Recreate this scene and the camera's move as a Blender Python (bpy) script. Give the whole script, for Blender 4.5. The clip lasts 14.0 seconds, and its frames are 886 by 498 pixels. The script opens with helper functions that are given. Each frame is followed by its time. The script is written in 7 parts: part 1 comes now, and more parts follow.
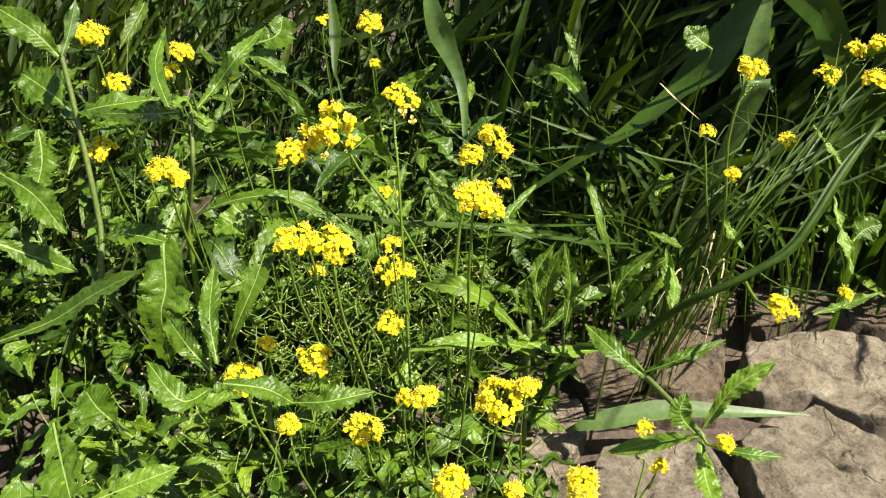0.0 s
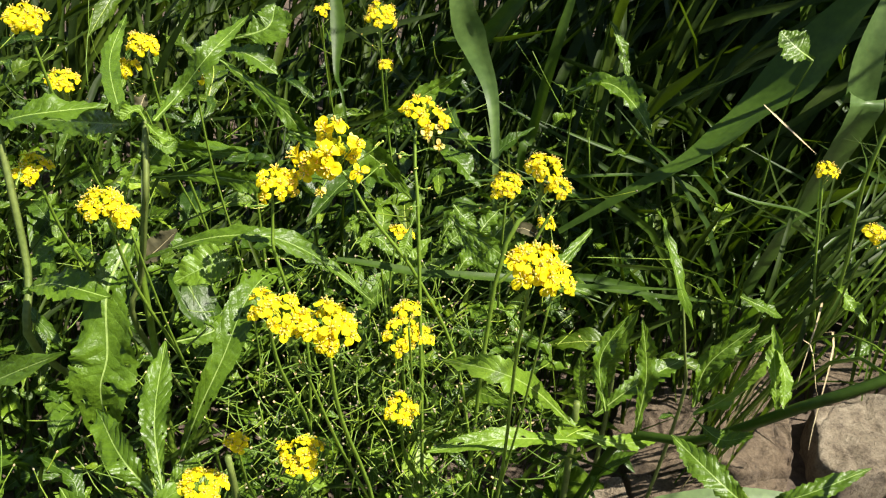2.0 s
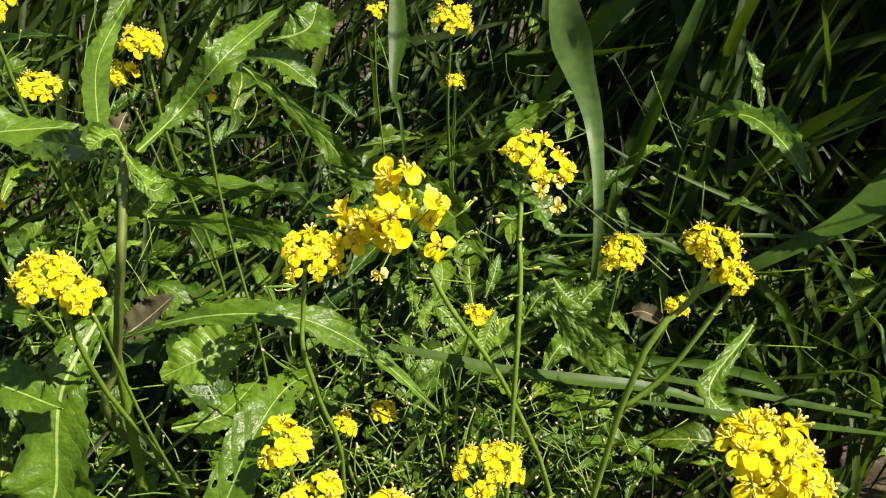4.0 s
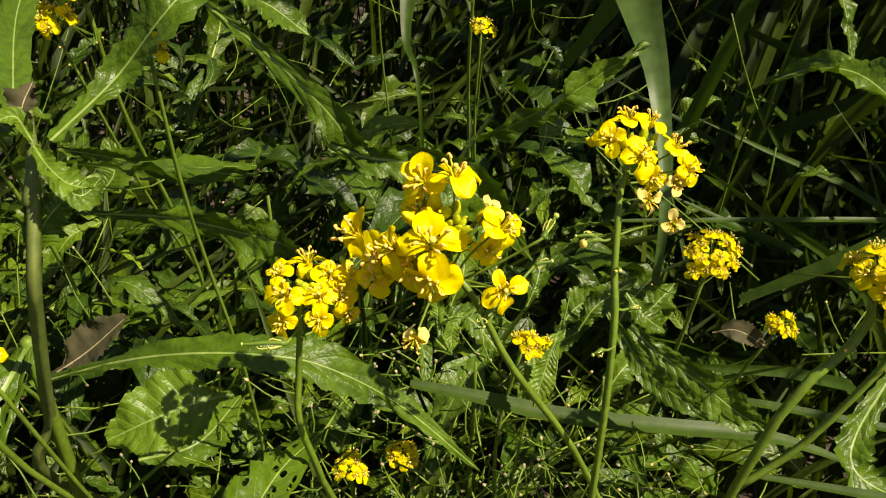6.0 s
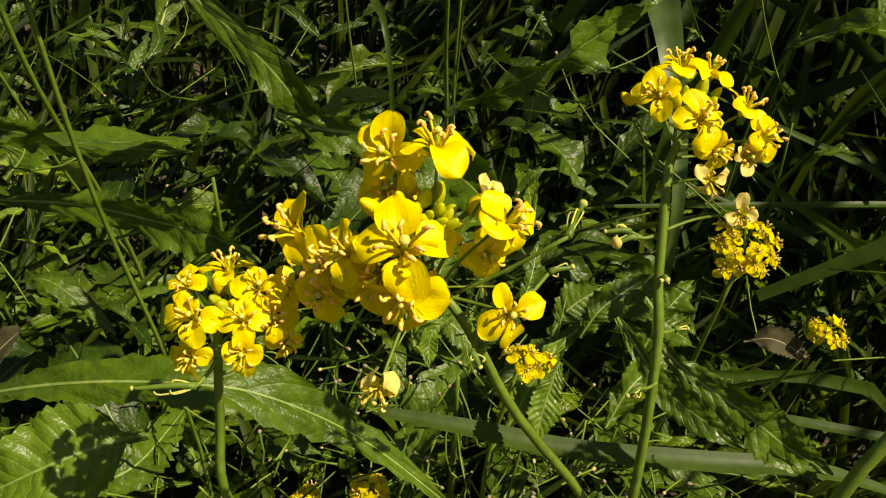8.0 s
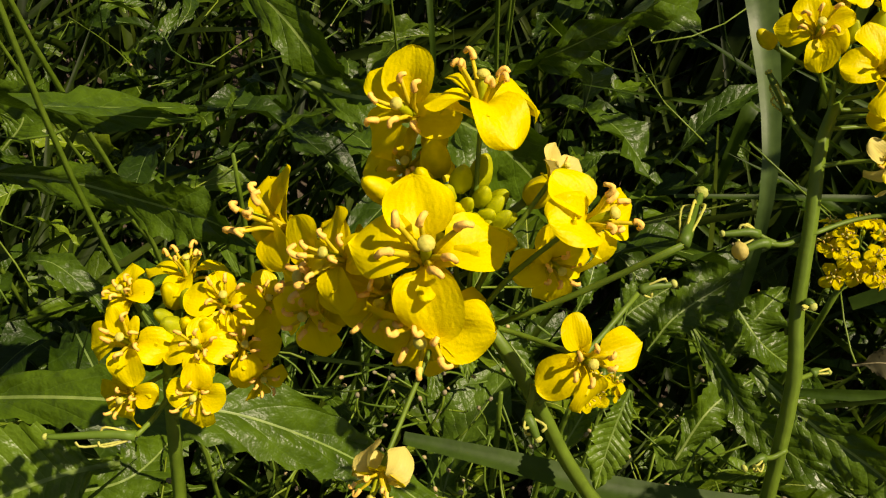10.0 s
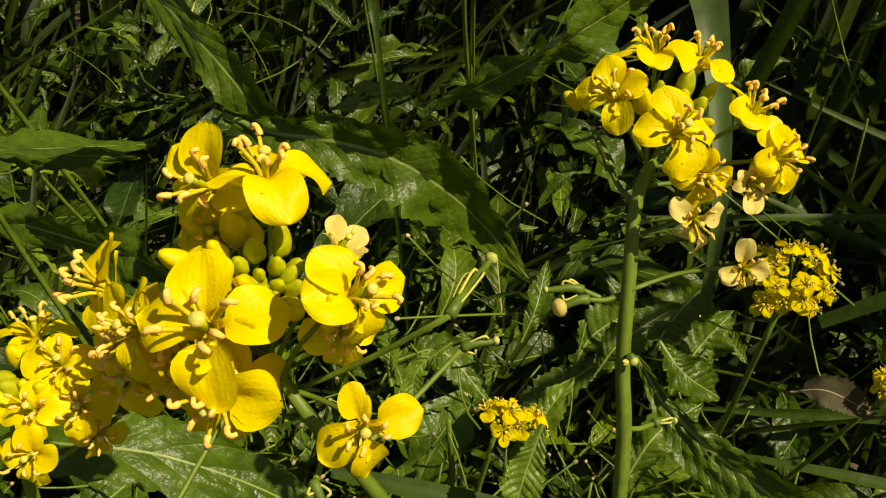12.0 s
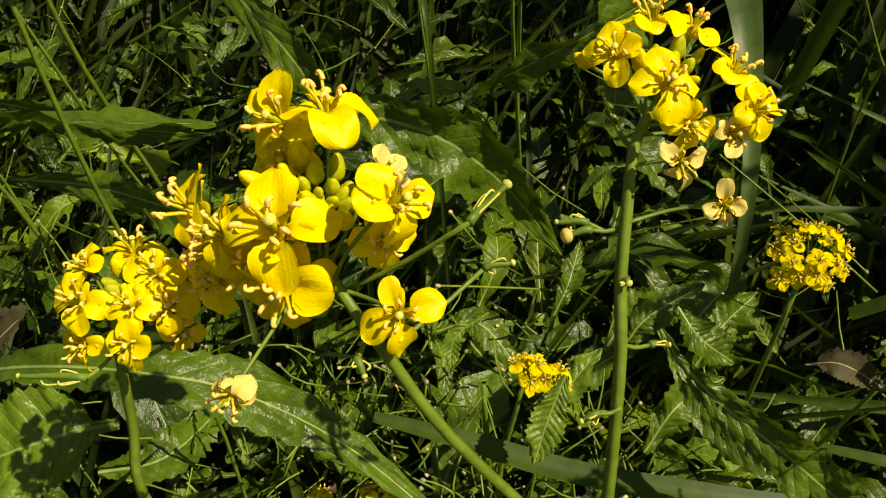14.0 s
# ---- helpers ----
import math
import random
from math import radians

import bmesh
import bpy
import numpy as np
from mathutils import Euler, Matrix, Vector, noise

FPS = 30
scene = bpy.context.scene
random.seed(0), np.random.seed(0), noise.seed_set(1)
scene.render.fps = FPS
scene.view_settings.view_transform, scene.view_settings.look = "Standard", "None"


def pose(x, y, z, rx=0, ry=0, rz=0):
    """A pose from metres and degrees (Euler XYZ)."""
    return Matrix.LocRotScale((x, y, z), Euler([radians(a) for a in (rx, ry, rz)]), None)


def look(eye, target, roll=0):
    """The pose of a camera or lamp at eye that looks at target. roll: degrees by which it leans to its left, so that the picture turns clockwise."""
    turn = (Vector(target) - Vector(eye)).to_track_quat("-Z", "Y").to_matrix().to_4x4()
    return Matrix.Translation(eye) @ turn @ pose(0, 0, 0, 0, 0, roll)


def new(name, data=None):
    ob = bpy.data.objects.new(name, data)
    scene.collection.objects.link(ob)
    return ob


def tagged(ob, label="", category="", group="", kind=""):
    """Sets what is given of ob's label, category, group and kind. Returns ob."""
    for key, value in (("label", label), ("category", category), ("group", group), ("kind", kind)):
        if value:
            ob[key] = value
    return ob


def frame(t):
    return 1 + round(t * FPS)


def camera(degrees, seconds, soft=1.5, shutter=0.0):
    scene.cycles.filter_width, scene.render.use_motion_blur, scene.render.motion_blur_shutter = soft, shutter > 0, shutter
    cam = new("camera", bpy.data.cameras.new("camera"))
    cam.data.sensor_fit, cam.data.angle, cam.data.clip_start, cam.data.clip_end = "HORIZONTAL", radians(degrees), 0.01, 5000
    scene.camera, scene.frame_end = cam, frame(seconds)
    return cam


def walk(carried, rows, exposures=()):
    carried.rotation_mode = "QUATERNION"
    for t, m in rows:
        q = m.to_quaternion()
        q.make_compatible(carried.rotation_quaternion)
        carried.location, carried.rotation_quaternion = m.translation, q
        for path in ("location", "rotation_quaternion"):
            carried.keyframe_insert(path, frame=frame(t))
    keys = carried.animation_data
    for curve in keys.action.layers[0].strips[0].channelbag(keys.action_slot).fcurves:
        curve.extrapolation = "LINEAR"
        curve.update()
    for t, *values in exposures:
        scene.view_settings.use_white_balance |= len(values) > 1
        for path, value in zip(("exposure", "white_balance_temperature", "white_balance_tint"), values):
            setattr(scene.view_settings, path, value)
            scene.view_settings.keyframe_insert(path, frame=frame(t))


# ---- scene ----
# ---- camera and walk ----
cam = camera(58.0, 14.0, soft=1.2)
LIFT = 0.37  # metres from the path's origin up to the ground
PATH = [
    (0, (0.0016, -0.0003, 0.6202), (0.0013, 0.2567, 0.4654), -0.14),
    (0.5, (-0.0087, 0.0406, 0.6088), (-0.0068, 0.2992, 0.4566), 0.45),
    (1, (-0.0168, 0.0953, 0.5883), (-0.0103, 0.3529, 0.4347), 0.49),
    (1.5, (-0.0239, 0.1692, 0.5669), (-0.0209, 0.4242, 0.4090), 0.61),
    (2, (-0.0360, 0.2428, 0.5509), (-0.0339, 0.4992, 0.3951), 1.66),
    (2.5, (-0.0521, 0.3063, 0.5358), (-0.0492, 0.5640, 0.3821), 2.54),
    (3, (-0.0622, 0.3726, 0.5032), (-0.0585, 0.6317, 0.3521), 4.33),
    (3.5, (-0.0745, 0.4359, 0.4847), (-0.0748, 0.6954, 0.3342), 4.44),
    (4, (-0.0920, 0.4836, 0.4707), (-0.1000, 0.7424, 0.3193), 2.97),
    (4.2, (-0.0976, 0.5015, 0.4648), (-0.1073, 0.7594, 0.3118), 3.17),
    (6.3, (-0.1318, 0.6541, 0.4191), (-0.1324, 0.8995, 0.2466), 3.47),
    (6.5, (-0.1338, 0.6623, 0.4164), (-0.1325, 0.9068, 0.2426), 3.71),
    (7, (-0.1317, 0.6751, 0.4067), (-0.1292, 0.9204, 0.2340), 3.77),
    (7.5, (-0.1278, 0.6972, 0.3943), (-0.1237, 0.9413, 0.2198), 4.12),
    (8, (-0.1297, 0.7222, 0.3727), (-0.1228, 0.9663, 0.1985), 4.36),
    (8.5, (-0.1299, 0.7449, 0.3606), (-0.1229, 0.9866, 0.1830), 4.48),
    (8.7, (-0.1311, 0.7515, 0.3533), (-0.1238, 0.9940, 0.1769), 4.40),
    (10.8, (-0.1184, 0.7889, 0.3334), (-0.1401, 1.0256, 0.1505), 2.14),
    (11, (-0.1138, 0.7877, 0.3348), (-0.1370, 1.0241, 0.1514), 1.66),
    (11.5, (-0.0972, 0.7894, 0.3392), (-0.1221, 1.0263, 0.1567), 0.83),
    (12, (-0.0869, 0.7894, 0.3468), (-0.1065, 1.0303, 0.1691), 1.23),
    (12.5, (-0.0754, 0.7879, 0.3551), (-0.0949, 1.0319, 0.1816), 1.02),
    (13, (-0.0711, 0.7786, 0.3551), (-0.0934, 1.0244, 0.1846), 0.82),
    (13.5, (-0.0743, 0.7633, 0.3492), (-0.1043, 1.0065, 0.1763), 0.88),
    (14, (-0.0773, 0.7532, 0.3512), (-0.1159, 0.9938, 0.1762), 0.24),
]
walk(cam, [(t, Matrix.Translation((0, 0, LIFT)) @ look(eye, target, roll)) for t, eye, target, roll in PATH], [(0.0, 1.45, 6500, 10), (2.0, 1.4, 6500, 10), (4.2, 1.15, 6800, 10), (6.3, 0.65, 7800, 10), (8.7, 0.28, 8300, 10), (11.0, 0.08, 8500, 10), (12.5, 0.16, 8400, 10), (14.0, 0.32, 8300, 10)])

# ---- light ----
SUN = Vector((0.52, -0.24, 0.82)).normalized()
world = bpy.data.worlds.new("sky")
scene.world = world
world.use_nodes = True
wt = world.node_tree
sky = wt.nodes.new("ShaderNodeTexSky")
sky.sky_type, sky.sun_disc = "NISHITA", False
sky.sun_elevation = math.asin(SUN.z)
sky.sun_rotation = math.atan2(SUN.x, SUN.y)
wt.links.new(sky.outputs["Color"], wt.nodes["Background"].inputs["Color"])
wt.nodes["Background"].inputs["Strength"].default_value = 0.05
sun = new("sun", bpy.data.lights.new("sun", "SUN"))
sun.data.energy, sun.data.angle, sun.data.color = 5.0, radians(0.53), (1.0, 0.94, 0.82)
sun.matrix_world = look(SUN * 20, (0, 0, 0))


# ---- materials ----
def nodes_of(name):
    m = bpy.data.materials.new(name)
    m.use_nodes = True
    t = m.node_tree
    return m, t, t.nodes["Principled BSDF"], t.nodes["Material Output"]


def ramp(t, source, stops):
    r = t.nodes.new("ShaderNodeValToRGB")
    while len(r.color_ramp.elements) < len(stops):
        r.color_ramp.elements.new(0.5)
    for e, (p, c) in zip(r.color_ramp.elements, stops):
        e.position, e.color = p, (*c, 1)
    t.links.new(source, r.inputs["Fac"])
    return r.outputs["Color"]


def mixed(t, a, b, fac, mode="MIX"):
    n = t.nodes.new("ShaderNodeMix")
    n.data_type, n.blend_type = "RGBA", mode
    for s, v in ((n.inputs[6], a), (n.inputs[7], b), (n.inputs[0], fac)):
        if hasattr(v, "is_linked"):
            t.links.new(v, s)
        elif isinstance(v, tuple):
            s.default_value = (*v, 1)
        else:
            s.default_value = v
    return n.outputs[2]


def noise_of(t, scale, detail=4.0, rough=0.55, stretch=None):
    c = t.nodes.new("ShaderNodeTexCoord")
    n = t.nodes.new("ShaderNodeTexNoise")
    n.inputs["Scale"].default_value, n.inputs["Detail"].default_value, n.inputs["Roughness"].default_value = scale, detail, rough
    if stretch:
        mp = t.nodes.new("ShaderNodeMapping")
        mp.inputs["Scale"].default_value = stretch
        t.links.new(c.outputs["Object"], mp.inputs["Vector"])
        t.links.new(mp.outputs["Vector"], n.inputs["Vector"])
    else:
        t.links.new(c.outputs["Object"], n.inputs["Vector"])
    return n.outputs["Fac"]


def bumped(t, bsdf, height, strength, distance):
    b = t.nodes.new("ShaderNodeBump")
    b.inputs["Strength"].default_value, b.inputs["Distance"].default_value = strength, distance
    t.links.new(height, b.inputs["Height"])
    t.links.new(b.outputs["Normal"], bsdf.inputs["Normal"])


def math_of(t, op, a, b=None):
    n = t.nodes.new("ShaderNodeMath")
    n.operation = op
    for s, v in zip(n.inputs, (a, b)):
        if hasattr(v, "is_linked"):
            t.links.new(v, s)
        elif v is not None:
            s.default_value = v
    return n.outputs[0]


def plant_material(name, dark, light, through_colour, rough=0.4, sheer=0.3, grain=160, spread=0.35, coarse=22, bump=0.3, island=True, bump_scale=0.0008, veins=0.0, gloss=0.4):
    """Thin living tissue: varied from piece to piece and over each piece, glossy on top, lets light through."""
    m, t, b, out = nodes_of(name)
    n1, n2 = noise_of(t, coarse, 3), noise_of(t, grain, 3)
    c = ramp(t, n1, ((0.3, dark), (0.7, light)))
    c = mixed(t, c, ramp(t, n2, ((0.3, tuple(v * 0.55 for v in dark)), (0.7, tuple(min(1, v * 1.25) for v in light)))), 0.35)
    if island:
        g = t.nodes.new("ShaderNodeNewGeometry")
        pick = g.outputs["Random Per Island"]
    else:
        g = t.nodes.new("ShaderNodeObjectInfo")
        pick = g.outputs["Random"]
    lo, hi = 1 - spread, 1 + spread
    c = mixed(t, c, ramp(t, pick, ((0.0, (lo * 0.9, lo, lo)), (0.5, (1, 1, 1)), (0.8, (hi * 1.1, hi, hi * 0.8)), (1.0, (hi * 1.35, hi * 1.1, hi * 0.8)))), 1.0, "MULTIPLY")
    high = n2
    if veins:
        # side veins run forward from the midrib; the tissue puffs up between them
        sep = t.nodes.new("ShaderNodeSeparateXYZ")
        t.links.new(t.nodes.new("ShaderNodeUVMap").outputs["UV"], sep.inputs[0])
        off = math_of(t, "ABSOLUTE", math_of(t, "SUBTRACT", sep.outputs[1], 0.5))
        run = math_of(t, "ADD", math_of(t, "SUBTRACT", math_of(t, "MULTIPLY", sep.outputs[0], 13.0), math_of(t, "MULTIPLY", off, 3.4)), math_of(t, "MULTIPLY", n1, 0.9))
        saw = math_of(t, "ABSOLUTE", math_of(t, "SUBTRACT", math_of(t, "FRACT", run), 0.5))
        vein = math_of(t, "SUBTRACT", 1.0, math_of(t, "MINIMUM", math_of(t, "MULTIPLY", saw, 20.0), 1.0))
        c = mixed(t, c, mixed(t, c, tuple(min(1, v * 1.9 + 0.03) for v in light), 0.75), math_of(t, "MULTIPLY", vein, veins))
        puff = math_of(t, "SQRT", saw)
        high = math_of(t, "ADD", math_of(t, "MULTIPLY", n2, 1.5), math_of(t, "MULTIPLY", puff, 0.7))
    t.links.new(c, b.inputs["Base Color"])
    rg = t.nodes.new("ShaderNodeMapRange")
    rg.inputs[3].default_value, rg.inputs[4].default_value = rough - 0.1, rough + 0.2
    t.links.new(n1, rg.inputs[0])
    t.links.new(rg.outputs[0], b.inputs["Roughness"])
    b.inputs["Specular IOR Level"].default_value = gloss
    bumped(t, b, high, bump, bump_scale)
    tr = t.nodes.new("ShaderNodeBsdfTranslucent")
    t.links.new(mixed(t, c, through_colour, 0.6), tr.inputs["Color"])
    mx = t.nodes.new("ShaderNodeMixShader")
    mx.inputs[0].default_value = sheer
    t.links.new(b.outputs[0], mx.inputs[1])
    t.links.new(tr.outputs[0], mx.inputs[2])
    t.links.new(mx.outputs[0], out.inputs["Surface"])
    return m


LEAF = plant_material("leaf_green", (0.0320, 0.0680, 0.0036), (0.0740, 0.1380, 0.0085), (0.1150, 0.2400, 0.0060), 0.34, 0.18, bump=0.5, bump_scale=0.0022, veins=0.28, gloss=0.32)
LEAF_PALE = plant_material("leaf_light_green", (0.0660, 0.1270, 0.0085), (0.1250, 0.2120, 0.0190), (0.1800, 0.3400, 0.0100), 0.34, 0.22, bump=0.5, bump_scale=0.0022, veins=0.28, gloss=0.32)
# LEAF again, darkened: shade put into the colour for weeds behind the flowers
LEAF_SHADED = plant_material("leaf_green_shaded", (0.0170, 0.0400, 0.0022), (0.0420, 0.0850, 0.0050), (0.0800, 0.1700, 0.0040), 0.34, 0.18, bump=0.5, bump_scale=0.0022, veins=0.28, gloss=0.32)
RIB = plant_material("leaf_rib", (0.135, 0.225, 0.045), (0.25, 0.335, 0.10), (0.33, 0.45, 0.08), 0.4, 0.15)
BROWN = plant_material("leaf_dead", (0.032, 0.034, 0.014), (0.068, 0.062, 0.028), (0.2, 0.1, 0.04), 0.75, 0.15)
DRY = plant_material("straw", (0.30, 0.24, 0.13), (0.5, 0.44, 0.28), (0.5, 0.4, 0.2), 0.65, 0.2)
BLADE = plant_material("grass_blade", (0.0240, 0.0540, 0.0045), (0.0480, 0.0938, 0.0097), (0.1125, 0.2175, 0.0075), 0.45, 0.32, 120, 0.3, gloss=0.28)
BLADE_PALE = plant_material("reed_blade", (0.0527, 0.1020, 0.0221), (0.0935, 0.1573, 0.0408), (0.1530, 0.2720, 0.0425), 0.4, 0.28, 120, 0.15, bump=0.2)
GRASS = plant_material("grass", (0.0133, 0.0266, 0.0021), (0.0322, 0.0581, 0.0056), (0.0910, 0.1540, 0.0042), 0.5, 0.32, 90, 0.5, gloss=0.2)
STEM = plant_material("stem_green", (0.0909, 0.1620, 0.0126), (0.1557, 0.2466, 0.0288), (0.1620, 0.2916, 0.0261), 0.45, 0.12, 220, 0.2)
STEM_RED = plant_material("stem_ruddy", (0.075, 0.12, 0.02), (0.15, 0.19, 0.05), (0.2, 0.2, 0.05), 0.5, 0.08, 200, 0.2)
FILAMENT = plant_material("filament", (0.62, 0.50, 0.02), (0.78, 0.64, 0.05), (0.8, 0.65, 0.03), 0.5, 0.15, 600, 0.1, gloss=0.2)
BUD = plant_material("bud_green", (0.34, 0.41, 0.014), (0.50, 0.53, 0.022), (0.46, 0.50, 0.02), 0.5, 0.15, 420, 0.15, gloss=0.25)
BUD_YELLOW = plant_material("bud_yellow", (0.60, 0.53, 0.010), (0.76, 0.65, 0.014), (0.7, 0.6, 0.012), 0.5, 0.15, 420, 0.12, gloss=0.25)
ANTHER = plant_material("anther", (0.62, 0.40, 0.08), (0.84, 0.64, 0.22), (0.6, 0.4, 0.1), 0.7, 0.1, 900, 0.2)
STIGMA = plant_material("stigma", (0.55, 0.56, 0.08), (0.74, 0.70, 0.20), (0.6, 0.6, 0.1), 0.6, 0.15, 900, 0.1)


def petal_material(name, base, limb, vein_colour, through_colour, sheer, withered=0.0):
    """A petal: deeper at the claw, with faint fine veins fanning to its edge, satin, letting light through."""
    m, t, b, out = nodes_of(name)
    sep = t.nodes.new("ShaderNodeSeparateXYZ")
    t.links.new(t.nodes.new("ShaderNodeUVMap").outputs["UV"], sep.inputs[0])
    n1, n2 = noise_of(t, 260, 3), noise_of(t, 1500, 3)
    c = ramp(t, math_of(t, "ADD", sep.outputs[0], math_of(t, "MULTIPLY", math_of(t, "SUBTRACT", n1, 0.5), 0.3)), ((0.12, base), (0.42, limb)))
    wave = math_of(t, "SINE", math_of(t, "ADD", math_of(t, "MULTIPLY", sep.outputs[1], 62.0), math_of(t, "MULTIPLY", n1, 5.0)))
    line = math_of(t, "MAXIMUM", math_of(t, "SUBTRACT", wave, 0.55), 0.0)
    c = mixed(t, c, vein_colour, math_of(t, "MULTIPLY", line, 0.16))
    g = t.nodes.new("ShaderNodeNewGeometry")
    c = mixed(t, c, ramp(t, g.outputs["Random Per Island"], ((0.0, (0.86, 0.84, 0.8)), (1.0, (1.06, 1.08, 1.0)))), 1.0, "MULTIPLY")
    if withered:
        # papery white and brown tips
        n3 = noise_of(t, 170, 4)
        edge = math_of(t, "ABSOLUTE", math_of(t, "SUBTRACT", sep.outputs[1], 0.5))
        spot = math_of(t, "ADD", math_of(t, "ADD", math_of(t, "MULTIPLY", sep.outputs[0], 0.55), math_of(t, "MULTIPLY", edge, 0.35)), math_of(t, "MULTIPLY", n3, 1.0))
        fac = ramp(t, spot, ((1.00, (0, 0, 0)), (1.08, (withered, withered, withered))))
        c = mixed(t, c, ramp(t, n1, ((0.35, (0.50, 0.36, 0.12)), (0.55, (0.84, 0.80, 0.62)))), fac)
    t.links.new(c, b.inputs["Base Color"])
    b.inputs["Roughness"].default_value = 0.5
    b.inputs["Specular IOR Level"].default_value = 0.25
    bumped(t, b, math_of(t, "ADD", math_of(t, "MULTIPLY", wave, -0.10), math_of(t, "ADD", n2, math_of(t, "MULTIPLY", n1, 3.0))), 0.5, 0.00022)
    tr = t.nodes.new("ShaderNodeBsdfTranslucent")
    t.links.new(mixed(t, c, through_colour, 0.6), tr.inputs["Color"])
    mx = t.nodes.new("ShaderNodeMixShader")
    mx.inputs[0].default_value = sheer
    t.links.new(b.outputs[0], mx.inputs[1])
    t.links.new(tr.outputs[0], mx.inputs[2])
    t.links.new(mx.outputs[0], out.inputs["Surface"])
    return m


PETAL = petal_material("petal_yellow", (0.70, 0.55, 0.004), (0.93, 0.76, 0.008), (0.66, 0.46, 0.002), (0.95, 0.78, 0.005), 0.32)
PETAL_WORN = petal_material("petal_worn", (0.70, 0.55, 0.004), (0.86, 0.68, 0.006), (0.62, 0.42, 0.01), (0.95, 0.74, 0.01), 0.30, 0.9)
PETAL_OLD = petal_material("petal_faded", (0.72, 0.55, 0.03), (0.82, 0.69, 0.21), (0.55, 0.41, 0.10), (0.8, 0.67, 0.19), 0.3, 0.7)


def soil_material():
    m, t, b, out = nodes_of("soil")
    n1, n2 = noise_of(t, 6, 6), noise_of(t, 70, 5, 0.7)
    c = ramp(t, n1, ((0.3, (0.035, 0.024, 0.016)), (0.7, (0.10, 0.072, 0.05))))
    c = mixed(t, c, ramp(t, n2, ((0.35, (0.02, 0.014, 0.01)), (0.75, (0.16, 0.12, 0.085)))), 0.5)
    t.links.new(c, b.inputs["Base Color"])
    b.inputs["Roughness"].default_value = 0.95
    bumped(t, b, n2, 0.9, 0.006)
    return m


def stone_material(name, tone):
    """Weathered limestone: layered tones, pits, pale lichen, and a net of fine cracks."""
    m, t, b, out = nodes_of(name)
    n1, n2, n3, n4 = noise_of(t, 6, 6, 0.6), noise_of(t, 34, 7, 0.72), noise_of(t, 190, 5, 0.75), noise_of(t, 15, 3, 0.5)
    c = ramp(t, n1, ((0.28, (0.15, 0.115, 0.08)), (0.42, (0.29, 0.24, 0.17)), (0.54, (0.44, 0.39, 0.30)), (0.60, (0.30, 0.24, 0.165)), (0.72, (0.17, 0.12, 0.08))))
    c = mixed(t, c, ramp(t, n2, ((0.34, (0.07, 0.055, 0.04)), (0.44, (0.27, 0.225, 0.165)), (0.58, (0.46, 0.41, 0.31)), (0.72, (0.66, 0.62, 0.52)))), 0.6)
    c = mixed(t, c, ramp(t, n3, ((0.30, (0.35, 0.32, 0.3)), (0.52, (1, 1, 1)), (0.75, (1.15, 1.12, 1.08)))), 0.8, "MULTIPLY")
    # cracks: the edges of large uneven cells
    co = t.nodes.new("ShaderNodeTexCoord")
    bend = t.nodes.new("ShaderNodeTexNoise")
    bend.inputs["Scale"].default_value, bend.inputs["Detail"].default_value = 14, 5
    t.links.new(co.outputs["Object"], bend.inputs["Vector"])
    add = t.nodes.new("ShaderNodeVectorMath")
    add.operation = "MULTIPLY_ADD"
    add.inputs[1].default_value = (0.09, 0.09, 0.09)
    t.links.new(bend.outputs["Color"], add.inputs[0])
    t.links.new(co.outputs["Object"], add.inputs[2])
    cell = t.nodes.new("ShaderNodeTexVoronoi")
    cell.feature = "DISTANCE_TO_EDGE"
    cell.inputs["Scale"].default_value = 2.6
    t.links.new(add.outputs[0], cell.inputs["Vector"])
    crack = math_of(t, "MINIMUM", math_of(t, "MULTIPLY", cell.outputs["Distance"], math_of(t, "ADD", 14.0, math_of(t, "MULTIPLY", math_of(t, "POWER", n4, 2.5), 520.0))), 1.0)
    c = mixed(t, mixed(t, c, (0.06, 0.045, 0.03), 0.25), c, crack)
    o = t.nodes.new("ShaderNodeObjectInfo")
    c = mixed(t, c, ramp(t, o.outputs["Random"], ((0.0, tuple(v * 0.82 for v in tone)), (1.0, tuple(v * 1.12 for v in tone)))), 1.0, "MULTIPLY")
    t.links.new(c, b.inputs["Base Color"])
    b.inputs["Roughness"].default_value = 0.92
    h = math_of(t, "ADD", math_of(t, "MULTIPLY", n2, 1.3), math_of(t, "ADD", math_of(t, "MULTIPLY", n3, 0.45), math_of(t, "MULTIPLY", crack, 0.3)))
    bumped(t, b, h, 1.0, 0.009)
    return m


# the second stone is browner, and its tone also holds the back row's shade
SOIL, STONE, STONE_BROWN_SHADED = soil_material(), stone_material("limestone", (0.56, 0.53, 0.49)), stone_material("brown_stone_shaded", (0.31, 0.26, 0.215))

# ---- shape helpers ----
rng = random.Random(7)


def mesh_of(name, verts, faces, mats, slots=None, smooth=True, uv=None):
    me = bpy.data.meshes.new(name)
    me.from_pydata(verts, [], faces)
    for m in mats:
        me.materials.append(m)
    if slots is not None:
        me.polygons.foreach_set("material_index", slots)
    if smooth:
        me.polygons.foreach_set("use_smooth", [True] * len(me.polygons))
    if uv is not None:
        loops = np.empty(len(me.loops), dtype=np.int32)
        me.loops.foreach_get("vertex_index", loops)
        me.uv_layers.new(name="UVMap").uv.foreach_set("vector", np.asarray(uv, dtype=np.float32)[loops].ravel())
    me.update()
    return me


def part(name, me, parent, m=None, label=""):
    ob = new(name, me)
    ob.parent = parent
    if m is not None:
        ob.matrix_basis = m
    return tagged(ob, label)


